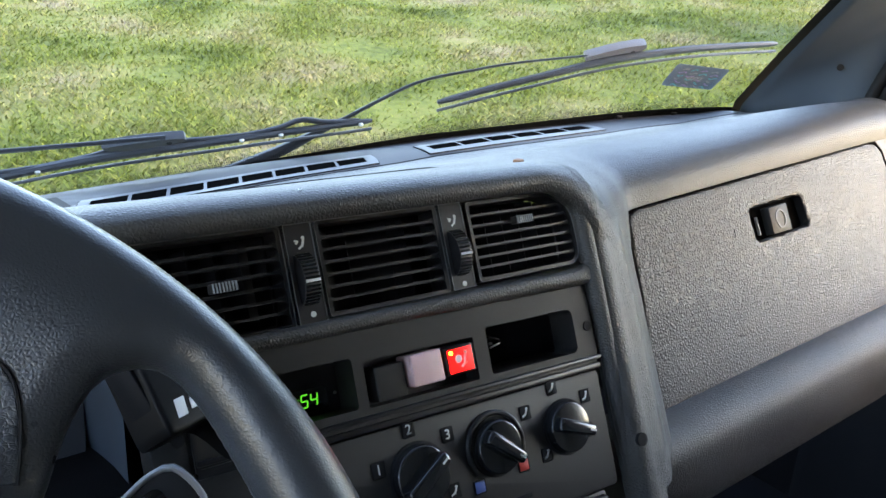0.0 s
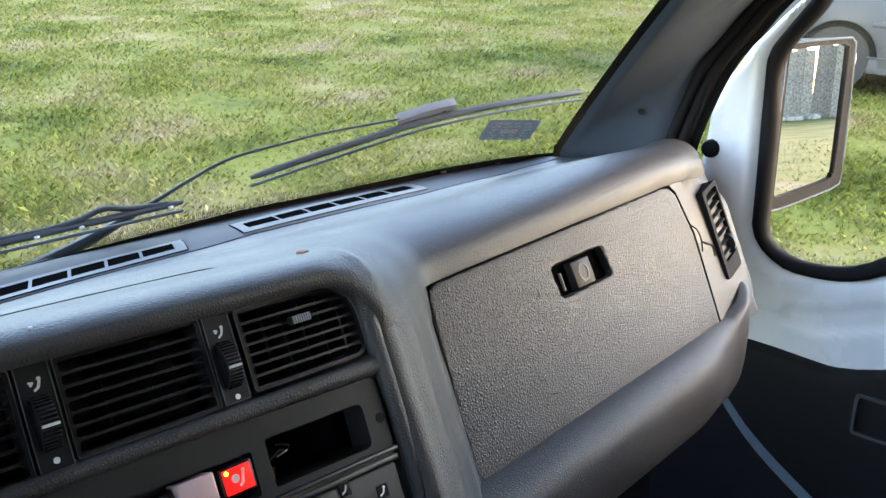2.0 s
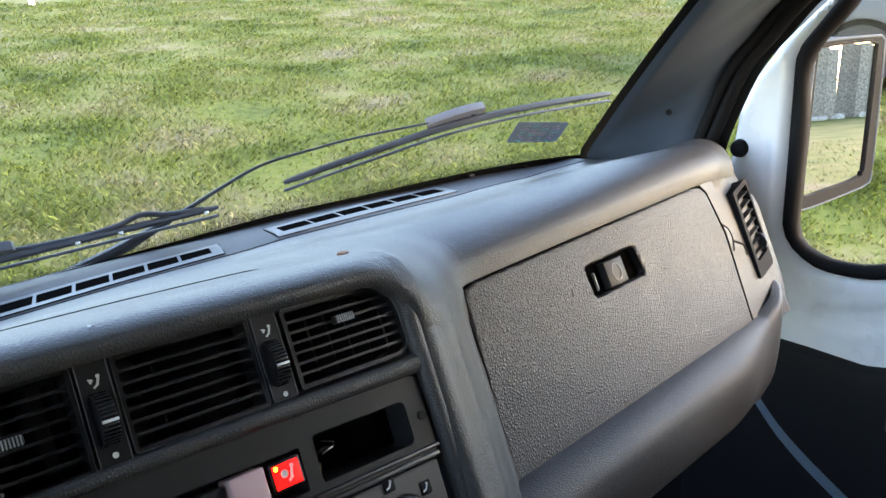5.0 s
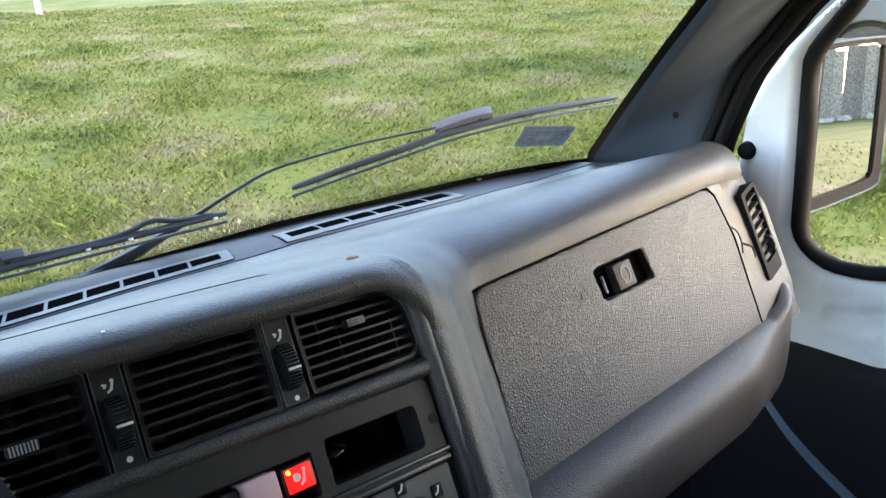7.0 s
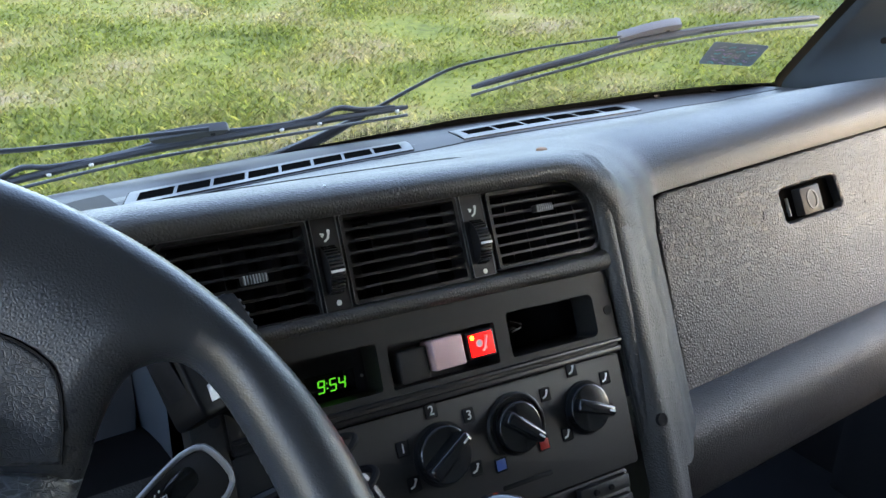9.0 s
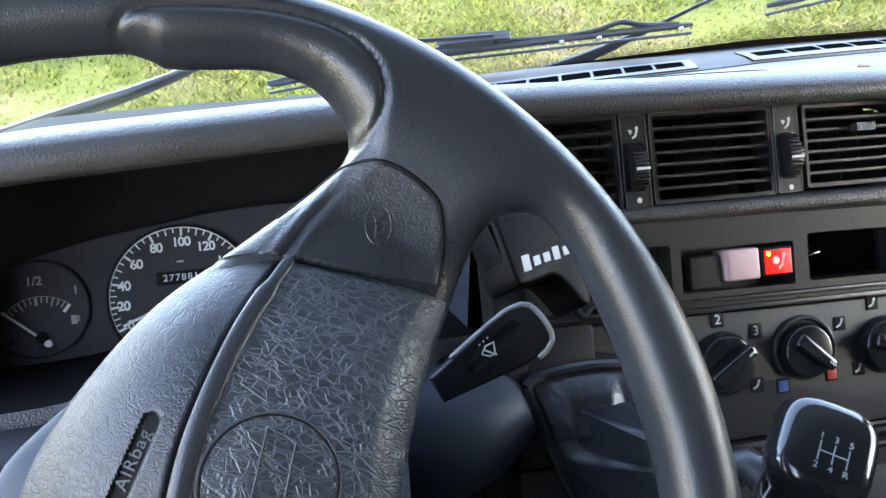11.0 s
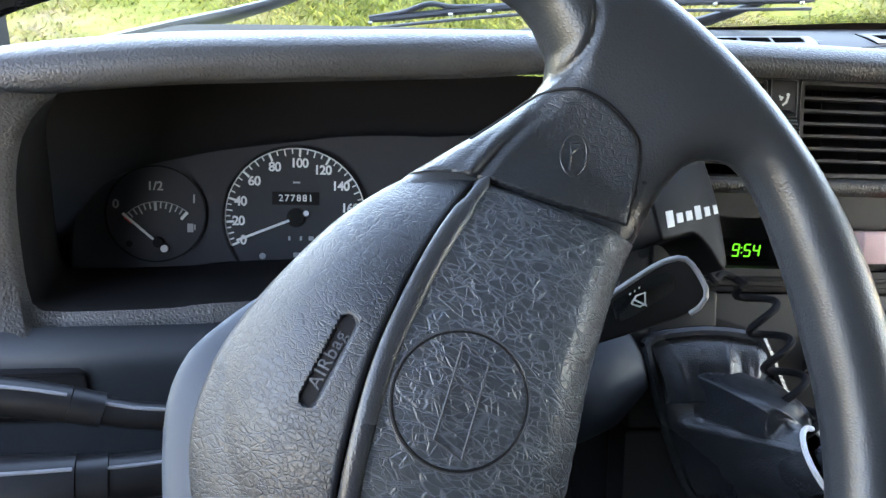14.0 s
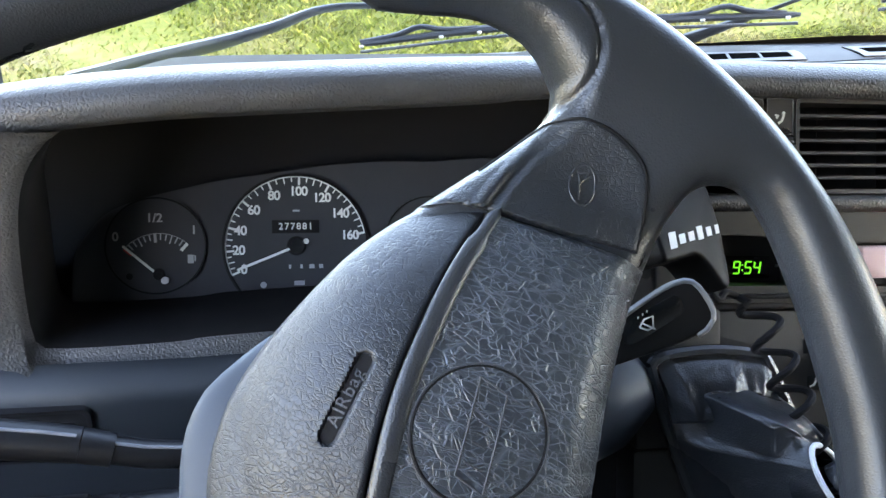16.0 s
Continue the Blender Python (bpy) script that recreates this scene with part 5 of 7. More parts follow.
# ---- steering column ----
column = thing("steering_column", (-0.36, -0.1, 1.08), "smooth dark steering column shroud behind the wheel", "steering column")
rows = []
for k, (f, sx, sz) in enumerate(((0.0, 0.045, 0.04), (0.02, 0.062, 0.05), (0.06, 0.07, 0.056), (0.14, 0.075, 0.06), (0.24, 0.08, 0.065))):
    c = WC - WN * (0.05 + f)
    rows.append([c + WX * (sx * math.copysign(abs(math.cos(a)) ** 0.6, math.cos(a))) + WY * (sz * math.copysign(abs(math.sin(a)) ** 0.6, math.sin(a)) - 0.01) for a in np.linspace(0, 6.283, 33)[:-1]])
bm = grid(rows, closed=True)
bm.verts.ensure_lookup_table()
bm.faces.new([bm.verts[j] for j in range(32)])
part("shroud", bm, PILLAR, column)
bm = tube(curve([(-0.30, -0.02, 0.99), (-0.24, -0.06, 1.03), (-0.2, -0.075, 1.05), (-0.185, -0.06, 1.06)], 12), [0.03, 0.045, 0.05, 0.052, 0.054, 0.055, 0.055, 0.053, 0.05, 0.045, 0.04, 0.03], 20)
part("knee_cover", bm, PILLAR, column, "smooth rounded blue-grey cover")


# wiper stalk: a flat paddle
# pale grey that paints the highlight along the stalks' edges
EDGE = material("edge_glint", (0.2, 0.205, 0.215), 0.4)
paddle = thing("wiper_stalk", (-0.21, -0.15, 1.16), "black wiper stalk paddle with a white washer sign", "stalk", "column stalks")
PX = (Vector((-0.192, -0.156, 1.176)) - Vector((-0.29, -0.15, 1.115))).normalized()
PZ = (Vector((-0.18, -0.51, 1.42)) - Vector((-0.2, -0.156, 1.17))).normalized()
PY = PZ.cross(PX).normalized()
PZ = PX.cross(PY).normalized()
PC = Vector((-0.204, -0.1785, 1.1885))
PM = Matrix(((PX.x, PY.x, PZ.x, PC.x), (PX.y, PY.y, PZ.y, PC.y), (PX.z, PY.z, PZ.z, PC.z), (0, 0, 0, 1))) @ Matrix.Translation((-0.004, 0, 0)) @ Matrix.Scale(0.82, 4)
line = smooth_line([(-0.075, 0.008), (-0.02, 0.0175), (0.0, 0.0185), (0.01, 0.013), (0.0125, -0.006), (0.008, -0.015), (-0.01, -0.019), (-0.075, -0.012)], 36)
part("paddle", plate(line, 0.016, PM, 0.003, seg=3), BLACK, paddle)
part("inlay", plate(smooth_line([(-0.045, 0.009), (-0.01, 0.0125), (-0.003, 0.009), (-0.004, 0.001), (-0.012, -0.002), (-0.045, -0.005), (-0.048, 0.003), (-0.045, 0.009)], 30)[:-1], 0.001, PM @ Matrix.Translation((0, 0, 0.0006)), 0.0003), GLOSS, paddle)
bm = tube([PM @ Vector((x, y, 0.0012)) for x, y in ((-0.035, 0.003), (-0.03, 0.0065), (-0.024, 0.006), (-0.027, -0.001), (-0.031, -0.001), (-0.035, 0.003))], 0.0005, 6)
tube([PM @ Vector((x, y, 0.0012)) for x, y in ((-0.032, 0.0045), (-0.0265, -0.0025))], 0.0005, 6, bm=bm)
for k in range(3):
    tube([PM @ Vector((-0.0335 + 0.0035 * k, 0.0088 + 0.0006 * k, 0.0012)), PM @ Vector((-0.0325 + 0.0035 * k, 0.0098 + 0.0006 * k, 0.0012))], 0.0004, 5, bm=bm)
part("sign", bm, PRINT, paddle, "white wiper sign")
# highlight along the paddle's top and tip, put in as a pale tube
part("edge", tube([PM @ Vector((x, y, -0.001)) for x, y in line[4:24]], 0.0016, 8), EDGE, paddle, "pale line painting the edge's highlight")

for keys, lab in (([(-0.40, -0.14, 1.085), (-0.478, -0.165, 1.094), (-0.54, -0.17, 1.112), (-0.61, -0.172, 1.124)], "black indicator stalk with a stepped collar"),
                  ([(-0.40, -0.165, 1.065), (-0.478, -0.19, 1.078), (-0.53, -0.2, 1.082), (-0.60, -0.205, 1.082)], "thick black light stalk with a stepped collar")):
    big = "thick" in lab
    t = thing("light_stalk" if big else "indicator_stalk", keys[0], lab, "stalk", "column stalks")
    pts = curve(keys, 14)
    part("arm", tube(pts[:8], list(np.linspace(0.011, 0.0125, 8)) if big else list(np.linspace(0.008, 0.0075, 8)), 14), BLACK, t)
    part("collar", tube([pts[7], pts[8]], 0.0138 if big else 0.0092, 14), BLACK, t)
    part("grip", tube(pts[8:], list(np.linspace(0.0155, 0.02, 6)) if big else list(np.linspace(0.0095, 0.0115, 6)), 14), BLACK, t)
    # line of the highlight along each stalk's top, drawn as pale tubes
    up = [(Vector(q) + Vector((0, -0.35, 1)).normalized() * r * 0.97) for q, r in zip(pts, list(np.linspace(0.011, 0.0125, 8)) + list(np.linspace(0.0155, 0.02, 6)) if big else list(np.linspace(0.008, 0.0075, 8)) + list(np.linspace(0.0095, 0.0115, 6)))]
    part("edge_glint", tube(up[:8], 0.0011, 8), EDGE, t, "pale line painting the edge's highlight")
    part("edge_glint", tube(up[8:], 0.0011, 8), EDGE, t, "pale line painting the edge's highlight")
    if big:
        part("end_ring", disc(0.0075, 0.007, 0.001, look(Vector(pts[11]) + Vector((0, -0.0175, 0.008)), Vector(pts[11]) + Vector((0, 1, -0.45))) @ Matrix.Rotation(math.pi, 4, "X"), 20), PANEL, t)

# ---- instrument cluster ----
cluster = thing("instrument_cluster", (-0.45, 0.12, 1.08), "dark instrument cluster with fuel gauge and speedometer", "instrument cluster")
CS = Matrix(((1, 0, 0, 0), (0, 0.4472, -0.8944, 0.118), (0, 0.8944, 0.4472, 1.085), (0, 0, 0, 1)))


def on_cluster(x, z, out=0.0, turn=0.0):
    return CS @ Matrix.Translation((x, (z - 1.085) / 0.8944, out)) @ Matrix.Rotation(radians(turn), 4, "Z")


part("backing", box((0.5, 0.24, 0.006), on_cluster(-0.42, 1.09, -0.03)), DULL, cluster)
mask_line = smooth_line([(-0.60, -0.065), (-0.598, -0.02), (-0.588, 0.0), (-0.572, 0.018), (-0.545, 0.03), (-0.51, 0.039), (-0.476, 0.0465), (-0.42, 0.0545), (-0.37, 0.061), (-0.3, 0.063), (-0.2, 0.055), (-0.2, -0.065)], 60)
part("mask", plate(mask_line, 0.01, CS @ Matrix.Translation((0, 0, -0.006))), FACE, cluster, "dark grey cluster mask")


def dial(name, cx, cz, r, label):
    g = part(name, disc(r, r, 0.004, on_cluster(cx, cz, -0.008), 56), FACE, cluster, label)
    ca = np.linspace(0, 6.283, 57)[:-1]
    part("rim", ringplate([(r * math.cos(a), r * math.sin(a)) for a in ca], [(r * 0.965 * math.cos(a), r * 0.965 * math.sin(a)) for a in ca], 0.006, on_cluster(cx, cz, -0.003), proud=0.001), DULL, g)
    return g


def tick(cx, cz, r, ang, length, width, parent, mat=None, bm=None):
    return box((length, width, 0.0004), on_cluster(cx, cz, -0.0035) @ Matrix.Rotation(radians(ang), 4, "Z") @ Matrix.Translation((r - length / 2, 0, 0)), bm=bm)


fuel = dial("fuel_gauge", -0.5315, 1.0765, 0.0415, "round fuel gauge, needle near empty")
bm = bmesh.new()
for k in range(1, 12):
    tick(-0.5297, 1.0535, 0.0358, 140 - k * 7.6, 0.0052 if k % 3 else 0.0072, 0.0011 if k % 6 else 0.0022, fuel, bm=bm)
tube([on_cluster(-0.5297 + 0.0362 * math.cos(a), 1.0535 + 0.0362 * 0.8944 * math.sin(a), -0.0035).translation for a in np.linspace(radians(49), radians(140), 24)], 0.0003, 5, bm=bm)
part("scale", bm, PRINTGREY, fuel, "pale tick marks", smooth=False)
part("empty_mark", tick(-0.5297, 1.0535, 0.0362, 140, 0.008, 0.0024, fuel), REDPRINT, fuel, "red empty mark", smooth=False)
part("full_mark", tick(-0.5297, 1.0535, 0.0362, 49, 0.008, 0.0026, fuel), PRINT, fuel, "white full mark", smooth=False)
for ch, x, z in (("0", -0.5643, 1.0835), ("1/2", -0.5326, 1.0975), ("1", -0.5005, 1.088)):
    part("numeral", text(ch, 0.0105, on_cluster(x, z, -0.0036), weight=0.0002), PRINTGREY, fuel, smooth=False)
part("needle", box((0.033, 0.0021, 0.0008), on_cluster(-0.5457, 1.0669, 0.0, -41.5), 0.0003), PRINT, fuel, "white needle")
part("needle_hub", disc(0.0052, 0.0042, 0.005, on_cluster(-0.5297, 1.0545, -0.004), 20), DULL, fuel)
part("knob", disc(0.0032, 0.003, 0.004, on_cluster(-0.5246, 1.05, -0.003), 14), PRINT, fuel, "white reset knob")
part("warning_mark", disc(0.0028, 0.0028, 0.0004, on_cluster(-0.5535, 1.0535, -0.0036), 14), DULL, fuel, "unlit fuel warning mark")
bm = box((0.005, 0.0075, 0.0004), on_cluster(-0.5035, 1.066, -0.0036))
box((0.0012, 0.005, 0.0004), on_cluster(-0.4998, 1.0665, -0.0036), bm=bm)
part("pump_sign", bm, PRINTGREY, fuel, smooth=False)

SX, SZ = -0.4138, 1.0748
speedo = dial("speedometer", SX, SZ, 0.0635, "round speedometer with white numbers")
SPEED = (204, 184, 164, 139, 113, 87, 61.5, 36, 10.5)
bm = bmesh.new()
for k in range(len(SPEED) - 1):
    for q in range(4):
        tick(SX, SZ, 0.0605, SPEED[k] + (SPEED[k + 1] - SPEED[k]) * q / 4, 0.0072 if q == 0 else 0.0056 if q == 2 else 0.0042, 0.0019 if q == 0 else 0.0011, speedo, bm=bm)
tick(SX, SZ, 0.0605, SPEED[-1], 0.0072, 0.0019, speedo, bm=bm)
tube([on_cluster(SX + 0.0607 * math.cos(a), SZ + 0.0607 * 0.8944 * math.sin(a), -0.0035).translation for a in np.linspace(radians(10), radians(204), 60)], 0.00055, 5, bm=bm)
part("scale", bm, PRINT, speedo, "white tick marks", smooth=False)
for k, ang in enumerate(SPEED):
    a, r = radians(ang), 0.0495 if k < 3 else 0.0478
    part("numeral", text(str(20 * k), 0.0112, on_cluster(SX + r * math.cos(a), SZ + r * 0.8944 * math.sin(a), -0.0036), spread=0.92, weight=0.0003), PRINT, speedo, smooth=False)
part("needle", box((0.05, 0.0022, 0.0008), on_cluster(SX - 0.0275, SZ - 0.0098, 0.001, 21.6), 0.0003), PRINT, speedo, "white needle")
part("needle_hub", disc(0.0085, 0.0066, 0.006, on_cluster(SX, SZ, -0.004), 24), GLOSS, speedo)
odo = part("odometer", box((0.041, 0.0115, 0.001), on_cluster(SX - 0.0005, 1.09, -0.0036), 0.0005), DULL, speedo, "black odometer window")
part("digits", text("277881", 0.0082, on_cluster(SX - 0.0005, 1.09, -0.0029), 0.0002, 1.25, 0.0001), PRINT, odo, smooth=False)
part("unit_bar", box((0.006, 0.0016, 0.0003), on_cluster(SX, 1.1025, -0.0036)), PRINTGREY, speedo)
part("knob", disc(0.0024, 0.0022, 0.004, on_cluster(SX + 0.0085, SZ + 0.0035, -0.003), 12), PRINT, speedo)
for x, w in ((-0.006, 0.002), (0.004, 0.002), (0.013, 0.0045), (0.021, 0.0035)):
    part("lamp_mark", box((w, 0.0036, 0.0003), on_cluster(SX + x, 1.0585, -0.0036)), PRINTGREY, speedo)
part("lamp_mark", box((0.009, 0.004, 0.0003), on_cluster(SX + 0.002, 1.0455, -0.0036)), PRINTGREY, speedo)
part("lamp_mark", disc(0.0028, 0.0028, 0.0003, on_cluster(SX - 0.029, 1.0445, -0.0036), 14), PRINTGREY, speedo)
temp = dial("temperature_gauge", -0.295, 1.0765, 0.0415, "round temperature gauge")
bm = bmesh.new()
for k in range(13):
    tick(-0.295, 1.0715, 0.031, 150 - k * 10, 0.005, 0.0009, temp, bm=bm)
part("scale", bm, PRINTGREY, temp, smooth=False)

# hood round the cluster: side walls, lower lip and the panel under it
hood = thing("cluster_hood", (-0.45, 0.0, 1.07), "grey plastic hood round the instruments", "hood")
OPENING = smooth_line([(-0.19, 1.256), (-0.47, 1.246), (-0.525, 1.239), (-0.556, 1.226), (-0.575, 1.205), (-0.585, 1.178), (-0.590, 1.14), (-0.592, 1.087), (-0.5885, 1.074), (-0.575, 1.0695), (-0.50, 1.072), (-0.45, 1.077), (-0.19, 1.088)], 70)
rows = []
for y, dx, dz in ((-0.024, 0.0, 0.0), (-0.018, 0.003, 0.001), (0.03, 0.004, -0.012), (0.08, 0.004, -0.03), (0.13, 0.0, -0.05)):
    rows.append([(x + (dx if x < -0.56 else 0) - 0.2 * max(0, y) * (x < -0.56), y + 0.04 * min(max((z - 1.2) / 0.03, 0), 1), z + dz * (1 if z < 1.15 else 0.4)) for x, z in OPENING])
part("inner_wall", grid(rows), DULL, hood, "dull black inner wall")
bm = grid([[(x, y, float(SKIN[int(np.argmin(np.abs(SKIN[:, 0, 0] - x)))][-1][2]) + dz) for y, dz in ((0.066, -0.001), (0.1, -0.004), (0.17, -0.014))] for x in np.linspace(-0.64, -0.19, 20)])
part("hood_ceiling", bm, DULL, hood, "dull black underside")
bm = grid([[(-0.192, y, z) for y in (-0.012, 0.13)] for z in (0.9, 1.2)])
part("side_wall", bm, PILLAR, hood, "smooth blue-grey pod wall")
face = []
for x, z in OPENING:
    lowf = min(1, max(0, (1.1 - z) / 0.025))
    ox, oz = (-1, 0) if z > 1.1 else (-(1 - lowf), -lowf)
    if x > -0.55 and z > 1.15:
        continue
    reach = 0.016 if oz < -0.5 else 0.25
    r = [(x, -0.024, z)]
    for f, y in ((0.0035, -0.0275), (0.008, -0.0295), (0.4 * reach + 0.005, -0.031 - 0.012 * lowf), (reach, -0.034 - 0.016 * lowf)):
        r.append((x + ox * f, y, z + oz * f))
    face.append(r)
part("surround", grid(face), DASH, hood)
rows = []
for x in np.linspace(-0.85, -0.19, 12):
    dz = 0.015 * max(0, (x + 0.5) / 0.3) - 0.004 * max(0, (-0.55 - x) / 0.3)
    rows.append([(x, -0.036, 1.0655 + dz), (x, -0.052, 1.0635 + dz), (x, -0.0585, 1.0595 + dz), (x, -0.0605, 1.052 + dz), (x, -0.05, 0.96), (x, -0.02, 0.80), (x, 0.1, 0.62)])
KNEE = material("knee_plastic", (0.023, 0.028, 0.033), 0.5, bump=0.12, scale=700, vary=0.1, spec=0.35)
part("knee_panel", grid([curve(r, 26) for r in rows]), KNEE, hood, "smooth dark knee panel")
swm = Matrix.Translation((-0.582, -0.0605, 1.024)) @ Matrix.Rotation(radians(96), 4, "X")
sw = thing("lighting_switch_panel", (-0.58, -0.05, 1.024), "black recessed switch panel below the instruments", "switch panel")
part("frame", ringplate(rounded(-0.07, -0.024, 0.03, 0.024, 0.006, 4), rounded(-0.066, -0.021, 0.0265, 0.021, 0.005, 4), 0.004, swm, proud=0.0015), BLACK, sw)
part("plate", plate(rounded(-0.066, -0.021, 0.0265, 0.021, 0.005, 4), 0.002, swm @ Matrix.Translation((0, 0, -0.0005))), DULL, sw)
part("switch", ringplate(rounded(-0.018, -0.018, 0.02, 0.011, 0.003, 3), rounded(-0.013, -0.014, 0.015, 0.007, 0.003, 3), 0.004, swm, proud=0.003), BLACK, sw)
part("switch", ringplate(rounded(-0.06, -0.018, -0.023, 0.011, 0.003, 3), rounded(-0.055, -0.014, -0.028, 0.007, 0.003, 3), 0.004, swm, proud=0.003), BLACK, sw)

# ---- gear lever ----
lever = thing("gear_lever", (-0.1, -0.1, 1.03), "gear lever with a folded black leather gaiter and glossy knob", "gear lever")
rim_pts = [(-0.168, 0.192), (-0.158, 0.1855), (-0.12, 0.1825), (-0.085, 0.187), (-0.076, 0.193), (-0.06, 0.225), (-0.043, 0.262), (-0.05, 0.3), (-0.09, 0.315), (-0.125, 0.305), (-0.143, 0.27), (-0.157, 0.23)]
collar = Vector((-0.078, -0.185, 1.055))
axis = (Vector((-0.034, -0.212, 1.118)) - collar).normalized()
ring0 = [on_stack(s, v, 0.004).translation for s, v in rim_pts]
ring0 = [Vector(p) for p in curve([tuple(p) for p in ring0 + ring0[:1]], 121)[:-1]]
rows = []
side = axis.cross(Vector((0, 1, 0))).normalized()
upv = side.cross(axis).normalized()
mid = sum(ring0, Vector()) / 120
for f in np.linspace(0, 1, 64):
    r = []
    for j, p in enumerate(ring0):
        a = math.atan2((p - mid).dot(Vector((0, 0.43, 0.9))), (p - mid).x)
        q = collar + 0.022 * (math.cos(a) * side * (1 if side.x > 0 else -1) + math.sin(a) * upv)
        w = f**0.8
        c = p.lerp(q, w)
        hump = lambda m, w: math.exp(-(((f - m) / w) ** 2))
        over = max(0, math.sin(a)) ** 0.5
        # sunk behind the hanging flap, then the sleeve of the lever with long sharp folds
        swell = -0.03 * hump(0.25, 0.2) * over + 0.012 * hump(0.62, 0.14) * over
        ridge = 1 - 2 * abs(2 * ((1.6 * a / math.pi + 0.35 * f + 0.12) % 1) - 1) ** 0.7
        fold = 0.008 * math.sin(math.pi * f) ** 0.7 * ridge + 0.003 * noise.noise((math.cos(a) * 2.2, math.sin(a) * 2.2, f * 6))
        nrm = Vector((0, -0.9015, 0.4327))
        r.append(c + nrm * (swell + fold))
    rows.append(r)
part("gaiter", grid(rows, closed=True), GAITER, lever, "creased black leather gaiter")
# the flap that hangs over the sleeve
rows = []
for b_ in np.linspace(0, 1, 30):
    sl, sr = np.interp(b_, [0, 0.5, 1], [-0.1655, -0.1585, -0.1525]), np.interp(b_, [0, 0.5, 1], [-0.0725, -0.0775, -0.0865])
    r = []
    for a_ in np.linspace(0, 1, 40):
        v = np.interp(b_, [0, 1], [0.1905 - 0.004 * math.sin(math.pi * a_), 0.2335 - 0.005 * math.sin(math.pi * a_)]) + 0.004 * (a_ - 0.5)
        swell = 0.003 + 0.022 * math.sin(0.5 * math.pi * b_ ** 0.8) * math.sin(math.pi * min(1, max(0, 0.06 + 0.88 * a_))) ** 0.4
        pleat = 0.004 * math.exp(-(((a_ - 0.6 + 0.05 * b_) / 0.05) ** 2)) - 0.005 * math.exp(-(((a_ - 0.72) / 0.06) ** 2)) + 0.004 * math.exp(-(((a_ - 0.12 - 0.05 * b_) / 0.045) ** 2)) + 0.003 * math.exp(-(((a_ - 0.9) / 0.04) ** 2))
        r.append(on_stack(sl + (sr - sl) * a_, v, swell + 0.55 * pleat * min(1, 3 * b_) + 0.0015 * noise.noise((a_ * 5, b_ * 4, 1))).translation)
    rows.append(r)
rows.append([on_stack(*[float(q) for q in (lambda w: (w[0], -w[1] + 0.003))(STACK.inverted() @ p)], float((STACK.inverted() @ p)[2]) - 0.008).translation for p in rows[-1]])
rows.append([p + Vector((0, 0.03, -0.004)) for p in rows[-1]])
part("flap", grid(rows), GAITER, lever, "overhanging leather flap")
part("fold", tube(curve([(-0.1535, -0.064, 1.058), (-0.1525, -0.068, 1.05), (-0.1485, -0.087, 1.033), (-0.1405, -0.107, 1.007), (-0.1245, -0.122, 0.982), (-0.1, -0.13, 0.965)], 24), list(np.interp(np.linspace(0, 1, 24), [0, 0.15, 0.6, 1], [0.002, 0.0052, 0.0065, 0.004])), 12), GAITER, lever, "raised leather fold")
part("piping", tube(ring0 + ring0[:1], 0.0042, 8, caps=False), GAITER, lever)
part("collar", tube([collar + 0.0245 * (math.cos(a) * side + math.sin(a) * upv) for a in np.linspace(0, 6.2832, 41)], 0.0019, 8, caps=False), WHITEPLASTIC, lever, "white plastic ring")
kc = Vector((-0.0685, -0.2545, 1.1355))
kz = Vector((-0.2, -0.45, 0.87)).normalized()
kx = Vector((0.71, -0.7, 0.0))
ky = kz.cross(kx).normalized()
kx = ky.cross(kz).normalized()
KM = Matrix(((kx.x, ky.x, kz.x, kc.x), (kx.y, ky.y, kz.y, kc.y), (kx.z, ky.z, kz.z, kc.z), (0, 0, 0, 1)))
part("rod", tube(curve([tuple(collar), tuple(collar + axis * 0.03), tuple(kc - kz * 0.07), tuple(kc - kz * 0.04)], 12), 0.011, 14), GAITER, lever, "leather-covered lever")
prof = [(0.009, -0.055), (0.014, -0.052), (0.0175, -0.035), (0.021, -0.015), (0.0235, 0.0), (0.0232, 0.009), (0.0195, 0.0165), (0.012, 0.0195), (0.0001, 0.0205)]
rows = [[KM @ Vector((r * 1.12 * math.copysign(abs(math.cos(a)) ** 0.62, math.cos(a)), r * 1.2 * math.copysign(abs(math.sin(a)) ** 0.62, math.sin(a)), z)) for a in np.linspace(0, 6.283, 33)[:-1]] for r, z in [(p[0], p[1]) for p in curve([(a, c, 0) for a, c in prof], 26)]]
knob_ob = part("knob", grid(rows, closed=True), GLOSS, lever, "glossy black gear knob")
bm = bmesh.new()
gt = KM @ Matrix.Translation((0.003, -0.007, 0.0204))
for sx in (-0.007, 0.0, 0.007):
    box((0.0006, 0.011, 0.0004), gt @ Matrix.Translation((sx, 0, 0)), bm=bm)
box((0.0146, 0.0006, 0.0004), gt, bm=bm)
part("parting_line", tube([KM @ Vector((x, y, z)) for x, y, z in ((-0.0225, -0.028, -0.02), (-0.0235, -0.02, 0.004), (-0.0205, -0.008, 0.0165), (-0.0195, 0.008, 0.0168), (-0.0215, 0.02, 0.0085))], 0.0006, 6), SMOOTH, knob_ob, "thin parting line")
part("shift_pattern", bm, PRINTGREY, knob_ob, "white shift pattern", smooth=False)
for ch, x, y in (("1", -0.0072, 0.0082), ("2", -0.0072, -0.0085), ("3", 0, 0.0082), ("4", 0, -0.0085), ("5", 0.0072, 0.0082), ("R", 0.0072, -0.0085)):
    part("numeral", text(ch, 0.005, gt @ Matrix.Translation((x, y, 0.0))), PRINTGREY, knob_ob, smooth=False)

